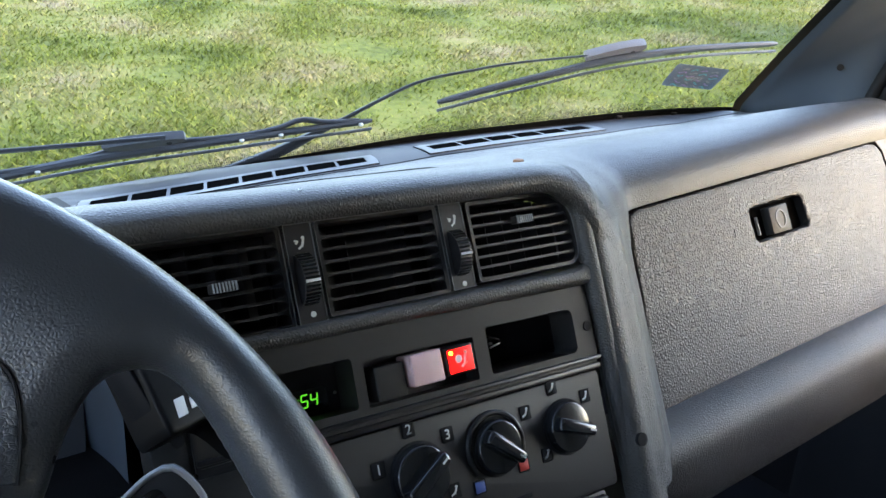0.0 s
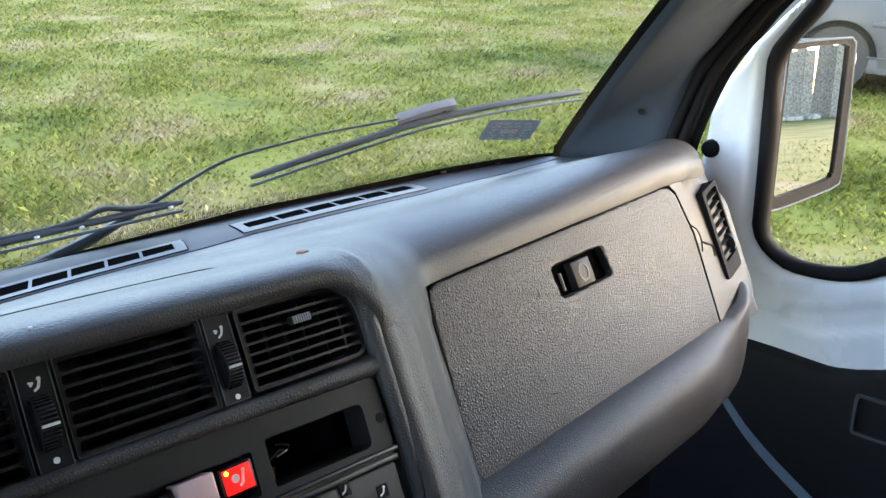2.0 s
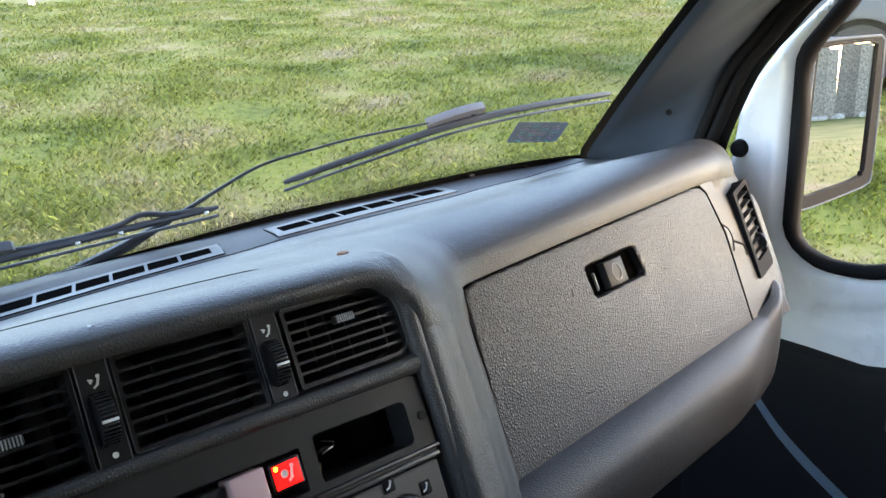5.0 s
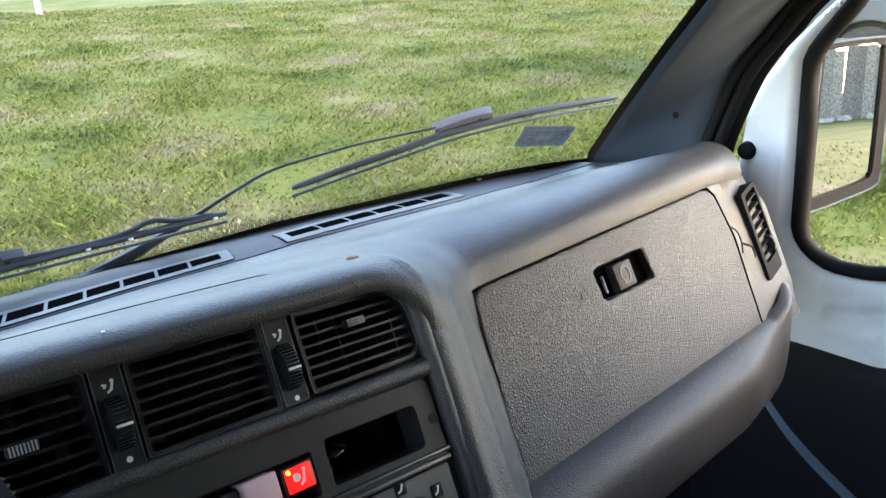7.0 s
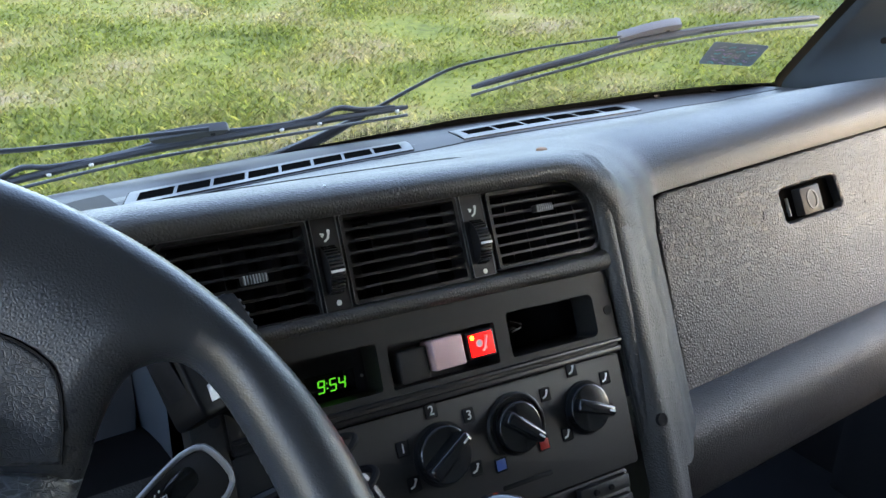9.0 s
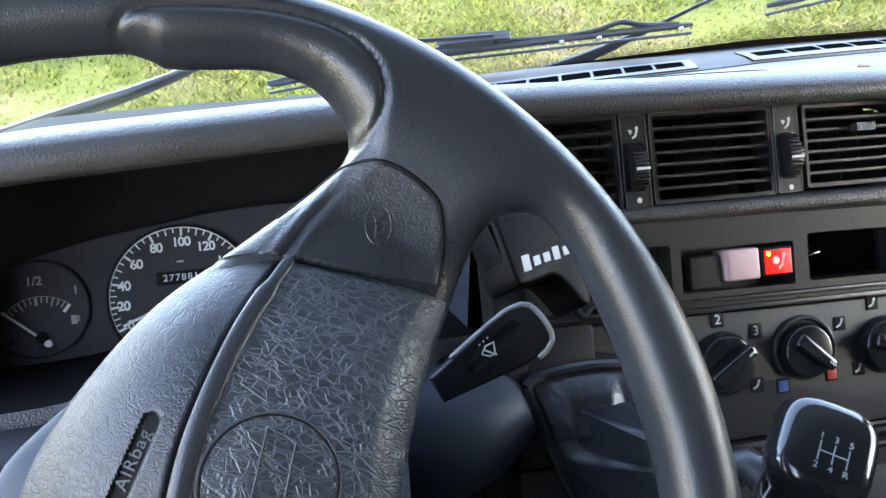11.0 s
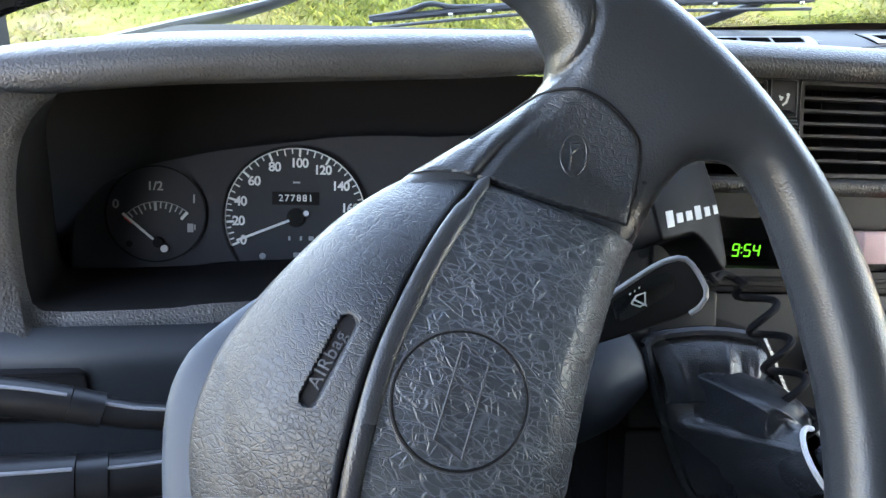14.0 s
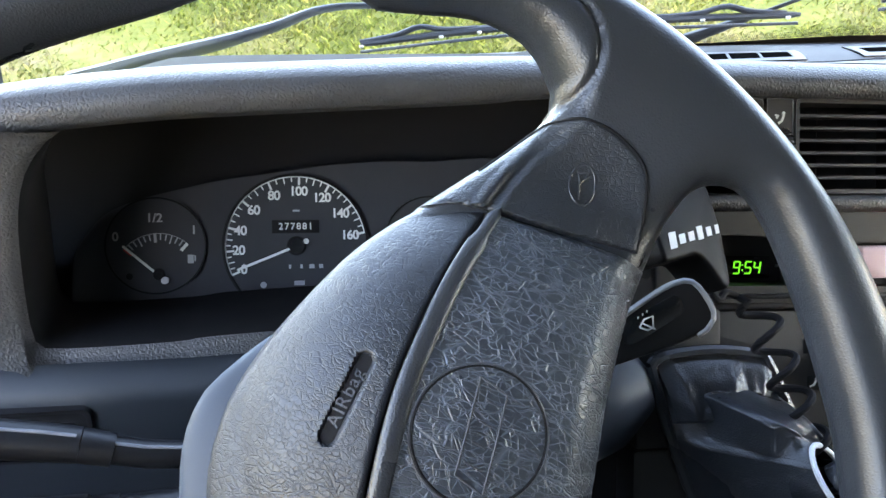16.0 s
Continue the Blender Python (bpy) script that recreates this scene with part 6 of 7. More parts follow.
# ---- radio microphone on its hook ----
mic = thing("hand_microphone", (-0.15, -0.08, 1.2), "black hand microphone with ribbed sides and coiled lead", "microphone")
mx = Vector((0.872, 0.483, -0.08)).normalized()
my = Vector((-0.26, 0.596, 0.76))
my = (my - mx * my.dot(mx)).normalized()
mz = mx.cross(my)
mc = Vector((-0.159, -0.0847, 1.1816))
MM = Matrix(((mx.x, my.x, mz.x, mc.x), (mx.y, my.y, mz.y, mc.y), (mx.z, my.z, mz.z, mc.z), (0, 0, 0, 1)))
body_line = smooth_line([(-0.029, 0.0505), (0.0, 0.0535), (0.029, 0.0555), (0.0335, 0.05), (0.0352, 0.025), (0.0335, 0.0), (0.029, -0.018), (0.0235, -0.036), (0.0185, -0.04), (0.0135, -0.037), (0.0065, -0.022), (-0.002, -0.0125), (-0.02, -0.0122), (-0.034, -0.0112), (-0.0365, -0.006), (-0.0345, 0.02), (-0.0325, 0.044), (-0.029, 0.0505)], 80)[:-1]
MATT = material("matt_black", (0.006, 0.006, 0.0064), 0.5, bump=0.15, scale=900, spec=0.1)
case = part("case", plate(body_line, 0.03, MM, 0.003, seg=3), MATT, mic)
for k in range(9):
    part("rib", box((0.0042, 0.0024, 0.026), MM @ Matrix.Translation((0.0343 + 0.0006 * math.sin(k * 0.5), 0.048 - 0.0052 * k, -0.015)), 0.0007), BLACK, case)
for k in range(5):
    part("rib", box((0.0032, 0.0018, 0.016), MM @ Matrix.Translation((0.0288 - 0.0013 * k, -0.018 - 0.0042 * k, -0.015)) @ Matrix.Rotation(radians(-18), 4, "Z"), 0.0006), BLACK, case)
for k in range(4):
    part("rib", box((0.05, 0.0011, 0.001), MM @ Matrix.Translation((0.0, 0.047 - 0.0048 * k, 0.0002)) @ Matrix.Rotation(radians(2), 4, "Z"), 0.0003), MATT, case)
# paler box on the black case paints the sky's sheen on its top
part("top_sheen", box((0.056, 0.004, 0.027), MM @ Matrix.Translation((0.0, 0.0525, -0.0155)) @ Matrix.Rotation(radians(4.5), 4, "Z"), 0.0018, 3), SMOOTH, mic)
part("side_strip", box((0.003, 0.05, 0.02), MM @ Matrix.Translation((-0.0348, 0.018, -0.015)) @ Matrix.Rotation(radians(3), 4, "Z"), 0.0012), RUBBER, mic)
shear = Matrix(((1, 0.25, 0, 0), (0, 1, 0, 0), (0, 0, 1, 0), (0, 0, 0, 1)))
for k, (w_, h_) in enumerate(((0.0075, 0.0105), (0.0066, 0.0062), (0.0066, 0.0062), (0.0066, 0.009), (0.006, 0.0062), (0.0046, 0.0062))):
    part("maker_mark", box((w_, h_, 0.0004), MM @ Matrix.Translation((-0.0225 + 0.0102 * k - 0.0006 * (k > 4), 0.0006 * (h_ > 0.007), 0.0003)) @ shear, 0.0002), PRINT, case, "plain white bar", smooth=False)
pts = [MM @ Vector((0.0185, -0.034, -0.014)), MM @ Vector((0.0225, -0.046, -0.014)), Vector((-0.124, -0.085, 1.137)), Vector((-0.114, -0.087, 1.134))]
coil = [tuple(p) for p in curve([tuple(p) for p in pts], 10)]
c0, c1 = Vector((-0.1035, -0.088, 1.132)), Vector((-0.066, -0.172, 1.035))
ax = (c1 - c0).normalized()
u = ax.cross(Vector((0, 1, 0))).normalized()
w = ax.cross(u)
for k in range(130):
    f = k / 129
    a = f * 2 * math.pi * 5.0 + 2.2
    coil.append(tuple(c0.lerp(c1, f) + 0.0115 * (math.cos(a) * u + math.sin(a) * w)))
part("lead", tube(coil, 0.0027, 8), RUBBER, mic, "black coiled lead")

# dull console block closing the space under the panels
bm = box((0.36, 0.3, 0.5), Matrix.Translation((0.0, 0.1, 0.72)), 0.02)
part("console_body", bm, DULL, stack)

# ---- van body ----
windscreen = tagged(new("window_1"), "clean sloping windscreen with a dotted black border", "windscreen", kind="structure")
windscreen.matrix_basis = Matrix.Translation((0.15, 0.5, 1.2))
pane = part("pane", grid([[screen(x, s) for s in np.linspace(-0.66, 0.75, 20)] for x in np.linspace(1.13, -0.82, 40)]), GLASS, windscreen)
pane.visible_shadow = False


bm = grid([[screen(x, base_s(x) + d, 0.001) for d in (-0.09, -0.03, 0.004)] for x in np.linspace(-0.82, 1.12, 60)])
part("border", bm, DULL, windscreen, "black printed border")
bm = bmesh.new()
for k in range(520):
    x = -0.5 + 1.55 * k / 520
    for j in range(8):
        r = 0.0014 - 0.0001 * j
        c = screen(x + 0.0014 * (j % 2), base_s(x) + 0.0075 + 0.0042 * j, 0.001)
        vs = [bm.verts.new(c + Vector((r * a, 0, 0)) + GU * (r * e * 1.6)) for a, e in ((1, 0), (0, 1), (-1, 0), (0, -1))]
        bm.faces.new(vs)
part("dot_row", bm, DULL, windscreen, "row of black dots")


def edge_x(s):
    """The right-hand edge of the glass."""
    return float(np.interp(s, [-0.06, 0.0, 0.16, 0.33, 0.75], [1.14, 1.085, 1.012, 0.94, 0.78]))


ss = np.linspace(-0.1, 0.75, 26)
part("side_border", grid([[screen(edge_x(s) - 0.018, s, -0.001), screen(edge_x(s) + 0.06, s, -0.001)] for s in ss]), DULL, windscreen, "black printed border")
part("border_dot", disc(0.0022, 0.0022, 0.0006, Matrix.Translation(Vector((1.084, 0.401, 1.271)) - GN * 0.012) @ Vector((0, 0, 1)).rotation_difference(-GN).to_matrix().to_4x4(), 10), PRINT, windscreen)

# right A-pillar trim
pillar = tagged(new("trim_1"), "smooth blue-grey plastic pillar trim", "pillar trim", kind="structure")
pillar.matrix_basis = Matrix.Translation((1.05, 0.25, 1.3))
ARCH = [(1.085, 0.225, 1.1), (1.085, 0.215, 1.2), (1.088, 0.21, 1.259), (1.09, 0.19, 1.323), (1.09, 0.156, 1.402), (1.09, 0.111, 1.458), (1.09, 0.068, 1.51), (1.07, -0.06, 1.62), (1.02, -0.2, 1.75)]
arch = curve(ARCH, 40)
rows = []
for k, p in enumerate(arch):
    s = float(np.interp(k / 39, [0, 0.22, 0.45, 0.62, 0.75, 1.0], [-0.16, -0.03, 0.12, 0.26, 0.36, 0.75]))
    e = screen(edge_x(s), s, -0.006)
    e2 = screen(edge_x(s) + 0.004, s, -0.016)
    q = Vector(p)
    m = e.lerp(q, 0.55) + Vector((-0.028, -0.03, -0.012)) * (0.6 if s < 0.3 else 0.4)
    m2 = e.lerp(q, 0.25) + Vector((-0.015, -0.022, -0.012)) * 0.7
    m3 = e.lerp(q, 0.85) + Vector((-0.02, -0.012, -0.004)) * 0.7
    rows.append(curve([tuple(v) for v in (e, e2, m2, m, m3, q)], 18))
part("cover", grid(rows), PILLAR, pillar)
hole = Vector((1.0585, 0.246, 1.3185))
b = disc(0.0055, 0.0055, 0.004, Matrix.Translation(hole) @ Vector((0, 0, 1)).rotation_difference((Vector((-0.2, -0.5, 1.45)) - hole).normalized()).to_matrix().to_4x4() @ Matrix.Translation((0, 0, -0.002)), 20)
part("screw_hole", b, DULL, pillar, "dark screw hole")

# rubber door seal, two lips along the pillar
seal = tagged(new("trim_2"), "black rubber door seal along the pillar", "door seal", kind="structure")
seal.matrix_basis = Matrix.Translation((1.1, 0.2, 1.3))
part("lip", tube([(x + 0.004, y - 0.008, z) for x, y, z in arch], 0.011, 10), RUBBER, seal)
part("lip", tube([(x + 0.012, y - 0.028, z + 0.001) for x, y, z in arch], 0.012, 10), RUBBER, seal)
part("channel", grid([[(x + 0.004, y + 0.004, z), (x + 0.03, y - 0.05, z - 0.002)] for x, y, z in arch]), DULL, seal)

# passenger door
door = tagged(new("door_1"), "white-painted passenger door with a black lower lining", "door", kind="structure")
door.matrix_basis = Matrix.Translation((1.13, -0.3, 1.1))
DOOR_LINE = [(0.17, 0.5), (0.168, 1.1), (0.158, 1.261), (0.15, 1.324), (0.124, 1.383), (0.089, 1.435), (0.038, 1.488), (-0.1, 1.62), (-0.22, 1.74), (-0.95, 1.78), (-0.95, 0.5)]
WIN_LINE = [(0.05, 1.131), (0.052, 1.231), (0.056, 1.415), (0.05, 1.434), (-0.004, 1.508), (-0.12, 1.66), (-0.86, 1.68), (-0.86, 1.16), (-0.3, 1.135), (-0.235, 1.12), (-0.194, 1.1), (-0.141, 1.073), (-0.095, 1.0615), (-0.042, 1.0605), (-0.01, 1.0665), (0.02, 1.084), (0.04, 1.105)]
GLASS_LINE = [(0.0275, 1.134), (0.030, 1.3), (0.0325, 1.412), (-0.027, 1.5), (-0.13, 1.64), (-0.84, 1.66), (-0.84, 1.18), (-0.3, 1.165), (-0.235, 1.152), (-0.187, 1.13), (-0.135, 1.096), (-0.09, 1.082), (-0.046, 1.08), (-0.02, 1.084), (0.01, 1.098), (0.022, 1.113)]


def pressing(y, z):
    """The shallow pressed panel under the window and the crease beside the frame."""
    n = inside([(-0.028, 1.0), (-0.022, 0.968), (-0.08, 0.962), (-0.21, 1.008), (-0.6, 1.02), (-0.6, 1.06), (-0.2, 1.048), (-0.077, 1.004)], y, z)
    crease = np.abs(y - 0.073)
    return -0.006 * np.clip(n / 0.008 + 0.5, 0, 1) + 0.006 * np.exp(-((crease / 0.012) ** 2)) * (z < 1.43) * (z > 1.08)


bm = relief(lambda y, z: np.minimum(inside(DOOR_LINE, y, z), -inside(WIN_LINE, y, z)), lambda y, z, d: 0.016 * np.sqrt(np.clip(1 - (1 - np.clip(d / 0.03, 0, 1)) ** 2, 0, 1)) + pressing(y, z), lambda y, z, d: 0 * d - 0.03, -0.96, 0.5, 0.19, 1.8, 0.0075, Matrix())
for v in bm.verts:
    y, z, h = v.co
    v.co = (1.142 - h, y, z)
bmesh.ops.recalc_face_normals(bm, faces=bm.faces)
part("skin", bm, PAINT, door, "white painted steel")
ring_o, ring_i = [(x, y) for x, y in smooth_line([(y, z) for y, z in WIN_LINE + WIN_LINE[:1]], 120)[:-1]], [(x, y) for x, y in smooth_line(GLASS_LINE + GLASS_LINE[:1], 120)[:-1]]
rows = [[(1.145, y, z) for y, z in ring_o], [(1.128, y, z) for y, z in ring_o], [(1.126, y * 0.6 + a * 0.4, z * 0.6 + c * 0.4) for (y, z), (a, c) in zip(ring_o, ring_i)], [(1.132, y, z) for y, z in ring_i], [(1.15, y, z) for y, z in ring_i]]
part("window_seal", grid(rows, closed=True), RUBBER, door, "black rubber window seal")
bm = bmesh.new()
bm.faces.new([bm.verts.new((1.146, y, z)) for y, z in reversed(ring_i)])
wp = part("pane", bm, GLASS, door, smooth=False)
wp.visible_shadow = False
LINING = [(0.2, 0.3), (0.2, 0.925), (0.036, 0.924), (-0.017, 0.922), (-0.114, 0.915), (-0.158, 0.924), (-0.214, 0.942), (-0.4, 0.965), (-0.95, 0.97), (-0.95, 0.3)]
bm = relief(lambda y, z: inside(LINING, y, z), lambda y, z, d: 0.024 * np.sqrt(np.clip(1 - (1 - np.clip(d / 0.02, 0, 1)) ** 2, 0, 1)), lambda y, z, d: 0 * d - 0.01, -0.96, 0.3, 0.21, 1.0, 0.012, Matrix())
for v in bm.verts:
    y, z, h = v.co
    v.co = (1.128 - h, y, z)
bmesh.ops.recalc_face_normals(bm, faces=bm.faces)
lining = part("lining", bm, DULL, door, "dull black door lining")
swm = Matrix(((0, 0, -1, 1.1), (-1, 0, 0, -0.25), (0, 1, 0, 0.856), (0, 0, 0, 1)))
part("handle_recess", ringplate(rounded(-0.085, -0.036, 0.13, 0.036, 0.008, 4), rounded(-0.08, -0.031, 0.125, 0.031, 0.006, 4), 0.004, swm, proud=0.002), SMOOTH, lining, "smooth recess frame, paler than the lining")
part("handle", box((0.09, 0.022, 0.012), swm @ Matrix.Translation((0.02, 0, 0.004)), 0.004), BLACK, lining, "black inner door handle")
b = disc(0.017, 0.0145, 0.012, Matrix.Translation((1.128, 0.139, 1.2565)) @ Matrix.Rotation(radians(-90), 4, "Y") @ Matrix.Rotation(radians(0), 4, "X"), 32, 0.003)
part("rubber_stop", b, RUBBER, door, "round black rubber stop")
# painted sill below the door
bm = grid([[(1.022, y, z + 0.012), (1.034, y + 0.012, z + 0.022), (1.044, y + 0.01, z + 0.024)] for y, z in [(p[0], p[1]) for p in curve([(0.03, 0.835, 0), (0.0, 0.8, 0), (-0.04, 0.762, 0), (-0.11, 0.713, 0), (-0.25, 0.63, 0), (-0.5, 0.5, 0)], 24)]])
SILL = material("sill_paint", (0.2, 0.29, 0.36), 0.35, bump=0.03, scale=90, coat=0.3)
tagged(obj("trim_3", bm, SILL), "smooth grey-blue sill edge by the door", "sill", kind="structure")

# ---- the rest of the cab, closed: unseen walls and roof, greys set for bounced light ----
def wall(name, size, place, mat, label, cat, rot=(0, 0, 0)):
    return tagged(obj(name, box(size, Matrix.Translation(place) @ Euler([radians(a) for a in rot]).to_matrix().to_4x4(), 0.005), mat), label, cat, kind="structure")


LINER = material("cab_liner", (0.06, 0.06, 0.059), 0.8, bump=0.2, scale=200)
wall("floor", (2.1, 2.6, 0.04), (0.15, -0.55, 0.42), DULL, "black rubber cab floor mat", "floor")
wall("wall_rear", (2.1, 0.04, 1.9), (0.15, -1.75, 1.25), LINER, "grey cab bulkhead lining", "bulkhead")
ROOF = material("roof_lining", (0.16, 0.16, 0.155), 0.85, bump=0.2, scale=200)
wall("ceiling", (2.1, 1.9, 0.04), (0.15, -0.85, 2.02), ROOF, "pale grey cab roof lining", "ceiling")
wall("wall_right_rear", (0.04, 0.8, 1.7), (1.16, -1.35, 1.2), LINER, "grey cab side lining", "wall")
wall("wall_right_upper", (0.04, 1.4, 0.36), (1.14, -0.75, 1.88), LINER, "grey cab upper side lining", "wall")
wall("wall_left_rear", (0.04, 0.7, 1.7), (-0.84, -1.4, 1.2), LINER, "grey cab side lining", "wall")
wall("wall_left_low", (0.04, 1.75, 0.72), (-0.84, -0.18, 0.74), DULL, "dark lower lining of the driver's door", "wall")
wall("wall_left_upper", (0.04, 1.4, 0.3), (-0.82, -0.75, 1.9), LINER, "grey cab upper side lining", "wall")
wall("wall_front", (2.0, 0.04, 0.55), (0.15, 0.78, 0.66), DULL, "dark front bulkhead under the dash", "wall")
wall("wall_right_front", (0.04, 0.75, 0.8), (1.17, 0.42, 0.72), DULL, "dark footwell side lining", "wall")
pl = tagged(new("trim_4"), "blue-grey trim of the driver's side pillar", "pillar trim", kind="structure")
part("cover", tube([(-0.98, 0.55, 1.08), (-0.94, 0.28, 1.36), (-0.85, -0.2, 1.8), (-0.8, -0.3, 1.95)], 0.045, 12), PILLAR, pl)
# ---- wipers ----
def wiper(label, arm, arm_r, blade, clip_at, bracket):
    t = thing("windscreen_wiper", blade[0], label, "wiper", "windscreen wipers")
    pts = curve(arm, 40)
    part("arm", tube(pts, list(np.interp(np.linspace(0, 1, 40), np.linspace(0, 1, len(arm_r)), arm_r)), 10, flat=0.55, up=GN), WIPER, t)
    bl = curve(blade, 40)
    bp = part("blade", tube([Vector(p) + GN * 0.006 for p in bl], list(np.interp(np.linspace(0, 1, 40), [0, 0.04, 0.5, 0.96, 1], [0.004, 0.0065, 0.008, 0.006, 0.0035])), 8, flat=0.8, up=GN), WIPER, t)
    part("rubber", tube([Vector(p) - GN * 0.004 - GU * 0.008 for p in bl], 0.0026, 6), SMOOTH, bp, "grey rubber edge")
    c, d = Vector(clip_at[0]), (Vector(clip_at[1]) - Vector(clip_at[0])).normalized()
    e = GN.cross(d).normalized()
    cm = Matrix(((d.x, e.x, GN.x, c.x), (d.y, e.y, GN.y, c.y), (d.z, e.z, GN.z, c.z), (0, 0, 0, 1)))
    cl = part("clip", plate(smooth_line([(-0.06, -0.01), (-0.052, 0.008), (-0.03, 0.0155), (0.02, 0.0155), (0.045, 0.01), (0.05, -0.006), (0.0, -0.013), (-0.06, -0.01)], 30)[:-1], 0.014, cm @ Matrix.Diagonal((1.0, 0.7 if bracket else 1.25, 1.0, 1.0)) @ Matrix.Translation((0, -0.004, 0.018)), 0.003), WIPER if bracket else WIPEGREY, t, "plastic joint")
    part("hole", disc(0.004, 0.004, 0.0006, cm @ Matrix.Rotation(math.pi, 4, "X") @ Matrix.Translation((0.028, 0.0, -0.0035)), 14), DULL, cl)
    if bracket:
        for k, (f0, f1) in enumerate(((0.02, 0.3), (0.22, 0.78), (0.7, 0.97))):
            a, c2 = Vector(bl[int(f0 * 39)]), Vector(bl[int(f1 * 39)])
            mid2 = a.lerp(c2, 0.5) + GU * (0.016 if k == 1 else 0.011) + GN * 0.018
            part("bracket", tube(curve([tuple(a + GN * 0.009), tuple(a.lerp(mid2, 0.6)), tuple(mid2), tuple(c2.lerp(mid2, 0.6)), tuple(c2 + GN * 0.009)], 16), 0.0062, 8, flat=0.6, up=GN), WIPER, t)
            for q in (a, c2):
                part("rivet", disc(0.004, 0.003, 0.003, Matrix.Translation(q + GU * 0.006 + GN * 0.0) @ Vector((0, 0, 1)).rotation_difference(-GN).to_matrix().to_4x4(), 10), STEEL, t)
    return t


wiper("black flat-blade wiper lying low on the passenger side of the glass", [(0.1, 0.755, 1.085), (0.155, 0.722, 1.108), (0.225, 0.671, 1.15), (0.2984, 0.5987, 1.2092), (0.3317, 0.5563, 1.241), (0.3762, 0.5109, 1.2747), (0.452, 0.4836, 1.2932), (0.5249, 0.463, 1.3065), (0.67, 0.4375, 1.321)],
      [0.016, 0.018, 0.013, 0.0052, 0.0042, 0.0036, 0.003, 0.003, 0.0028], [(0.4259, 0.5332, 1.2327), (0.506, 0.4969, 1.258), (0.585, 0.464, 1.2807), (0.6568, 0.434, 1.3014), (0.7378, 0.4104, 1.3168), (0.8658, 0.3849, 1.3319), (1.0479, 0.3632, 1.3422)], ((0.705, 0.4281, 1.317), (0.7527, 0.41, 1.3293)), False)
wiper("black framed wiper with a bridge bracket on the driver's side", [(-0.78, 0.91, 0.985), (-0.6, 0.81, 1.06), (-0.513, 0.754, 1.097), (-0.44, 0.705, 1.132), (-0.347, 0.64, 1.178), (-0.18, 0.624, 1.184), (0.02, 0.604, 1.194)],
      [0.022, 0.02, 0.016, 0.01, 0.006, 0.005, 0.005], [(-0.305, 0.744, 1.096), (-0.09, 0.672, 1.146), (0.1, 0.63, 1.172), (0.336, 0.582, 1.2)], ((0.005, 0.632, 1.174), (0.07, 0.617, 1.182)), True)

# sticker on the glass with bars of print
sm_x = (screen(0.95, 0.0) - screen(0.85, 0.0)).normalized()
sm_n = sm_x.cross(GU).normalized()
sc = Vector((0.8925, 0.4195, 1.29)) - GN * 0.011


def on_glass(x, y, out=0.0):
    m = Matrix(((sm_x.x, GU.x, sm_n.x, sc.x), (sm_x.y, GU.y, sm_n.y, sc.y), (sm_x.z, GU.z, sm_n.z, sc.z), (0, 0, 0, 1)))
    return m @ Matrix.Translation((x, y, out))


sticker = thing("window_sticker", sc, "worn blue-grey rectangular sticker inside the windscreen", "sticker")
STICK = material("sticker_back", (0.1, 0.12, 0.14), 0.5, vary=0.35, bump=0.1, scale=120)
TEAL = material("sticker_ink", (0.1, 0.32, 0.33), 0.5)
VIOLET = material("sticker_violet", (0.26, 0.2, 0.34), 0.5)
for sheet in (STICK, TEAL, VIOLET):
    # thin printed film lets daylight through
    nodes, links = sheet.node_tree.nodes, sheet.node_tree.links
    film, blend = nodes.new("ShaderNodeBsdfTranslucent"), nodes.new("ShaderNodeMixShader")
    film.inputs[0].default_value = (0.22, 0.27, 0.3, 1) if sheet is STICK else (0.2, 0.6, 0.6, 1) if sheet is TEAL else (0.5, 0.36, 0.6, 1)
    links.new(nodes["Principled BSDF"].outputs[0], blend.inputs[1])
    links.new(film.outputs[0], blend.inputs[2])
    links.new(blend.outputs[0], nodes["Material Output"].inputs[0])
b = plate(rounded(-0.069, -0.03, 0.069, 0.036, 0.006, 4), 0.0004, on_glass(0, 0, -0.001))
for v in b.verts:
    q = on_glass(0, 0).inverted() @ v.co
    v.co = on_glass(0, 0) @ Vector((q.x - 0.38 * q.y, q.y, q.z))
part("sheet", b, STICK, sticker)
rng = random.Random(5)
for k in range(6):
    yy = -0.024 + 0.0095 * k
    for q in range(4):
        x0 = -0.05 + 0.027 * q + rng.uniform(-0.004, 0.004)
        pts = [on_glass(x0 - 0.38 * yy + u, yy + 0.0022 * math.sin(u * 300 + k), -0.0004).translation for u in np.linspace(0, rng.uniform(0.012, 0.02), 7)]
        part("print_bar", tube(pts, 0.0015, 6, flat=0.3, up=GN), (TEAL, VIOLET, PRINTGREY)[(k + q) % 3], sticker)
for k in range(5):
    part("print_bar", box((0.0055, 0.011, 0.0003), on_glass(-0.02 + 0.009 * k, -0.002, -0.0007), 0.0), PRINTGREY, sticker, smooth=False)
etch = thing("glass_mark", screen(1.045, 0.0), "small etched maker's mark of plain bars", "glass mark")
for k in range(8):
    b = box((0.015 - 0.002 * (k % 3), 0.0009, 0.0002), on_glass(0.11 + (k % 2) * 0.018, 0.006 - 0.006 * (k // 2), -0.002))
    part("bar", b, DULL, etch, smooth=False)

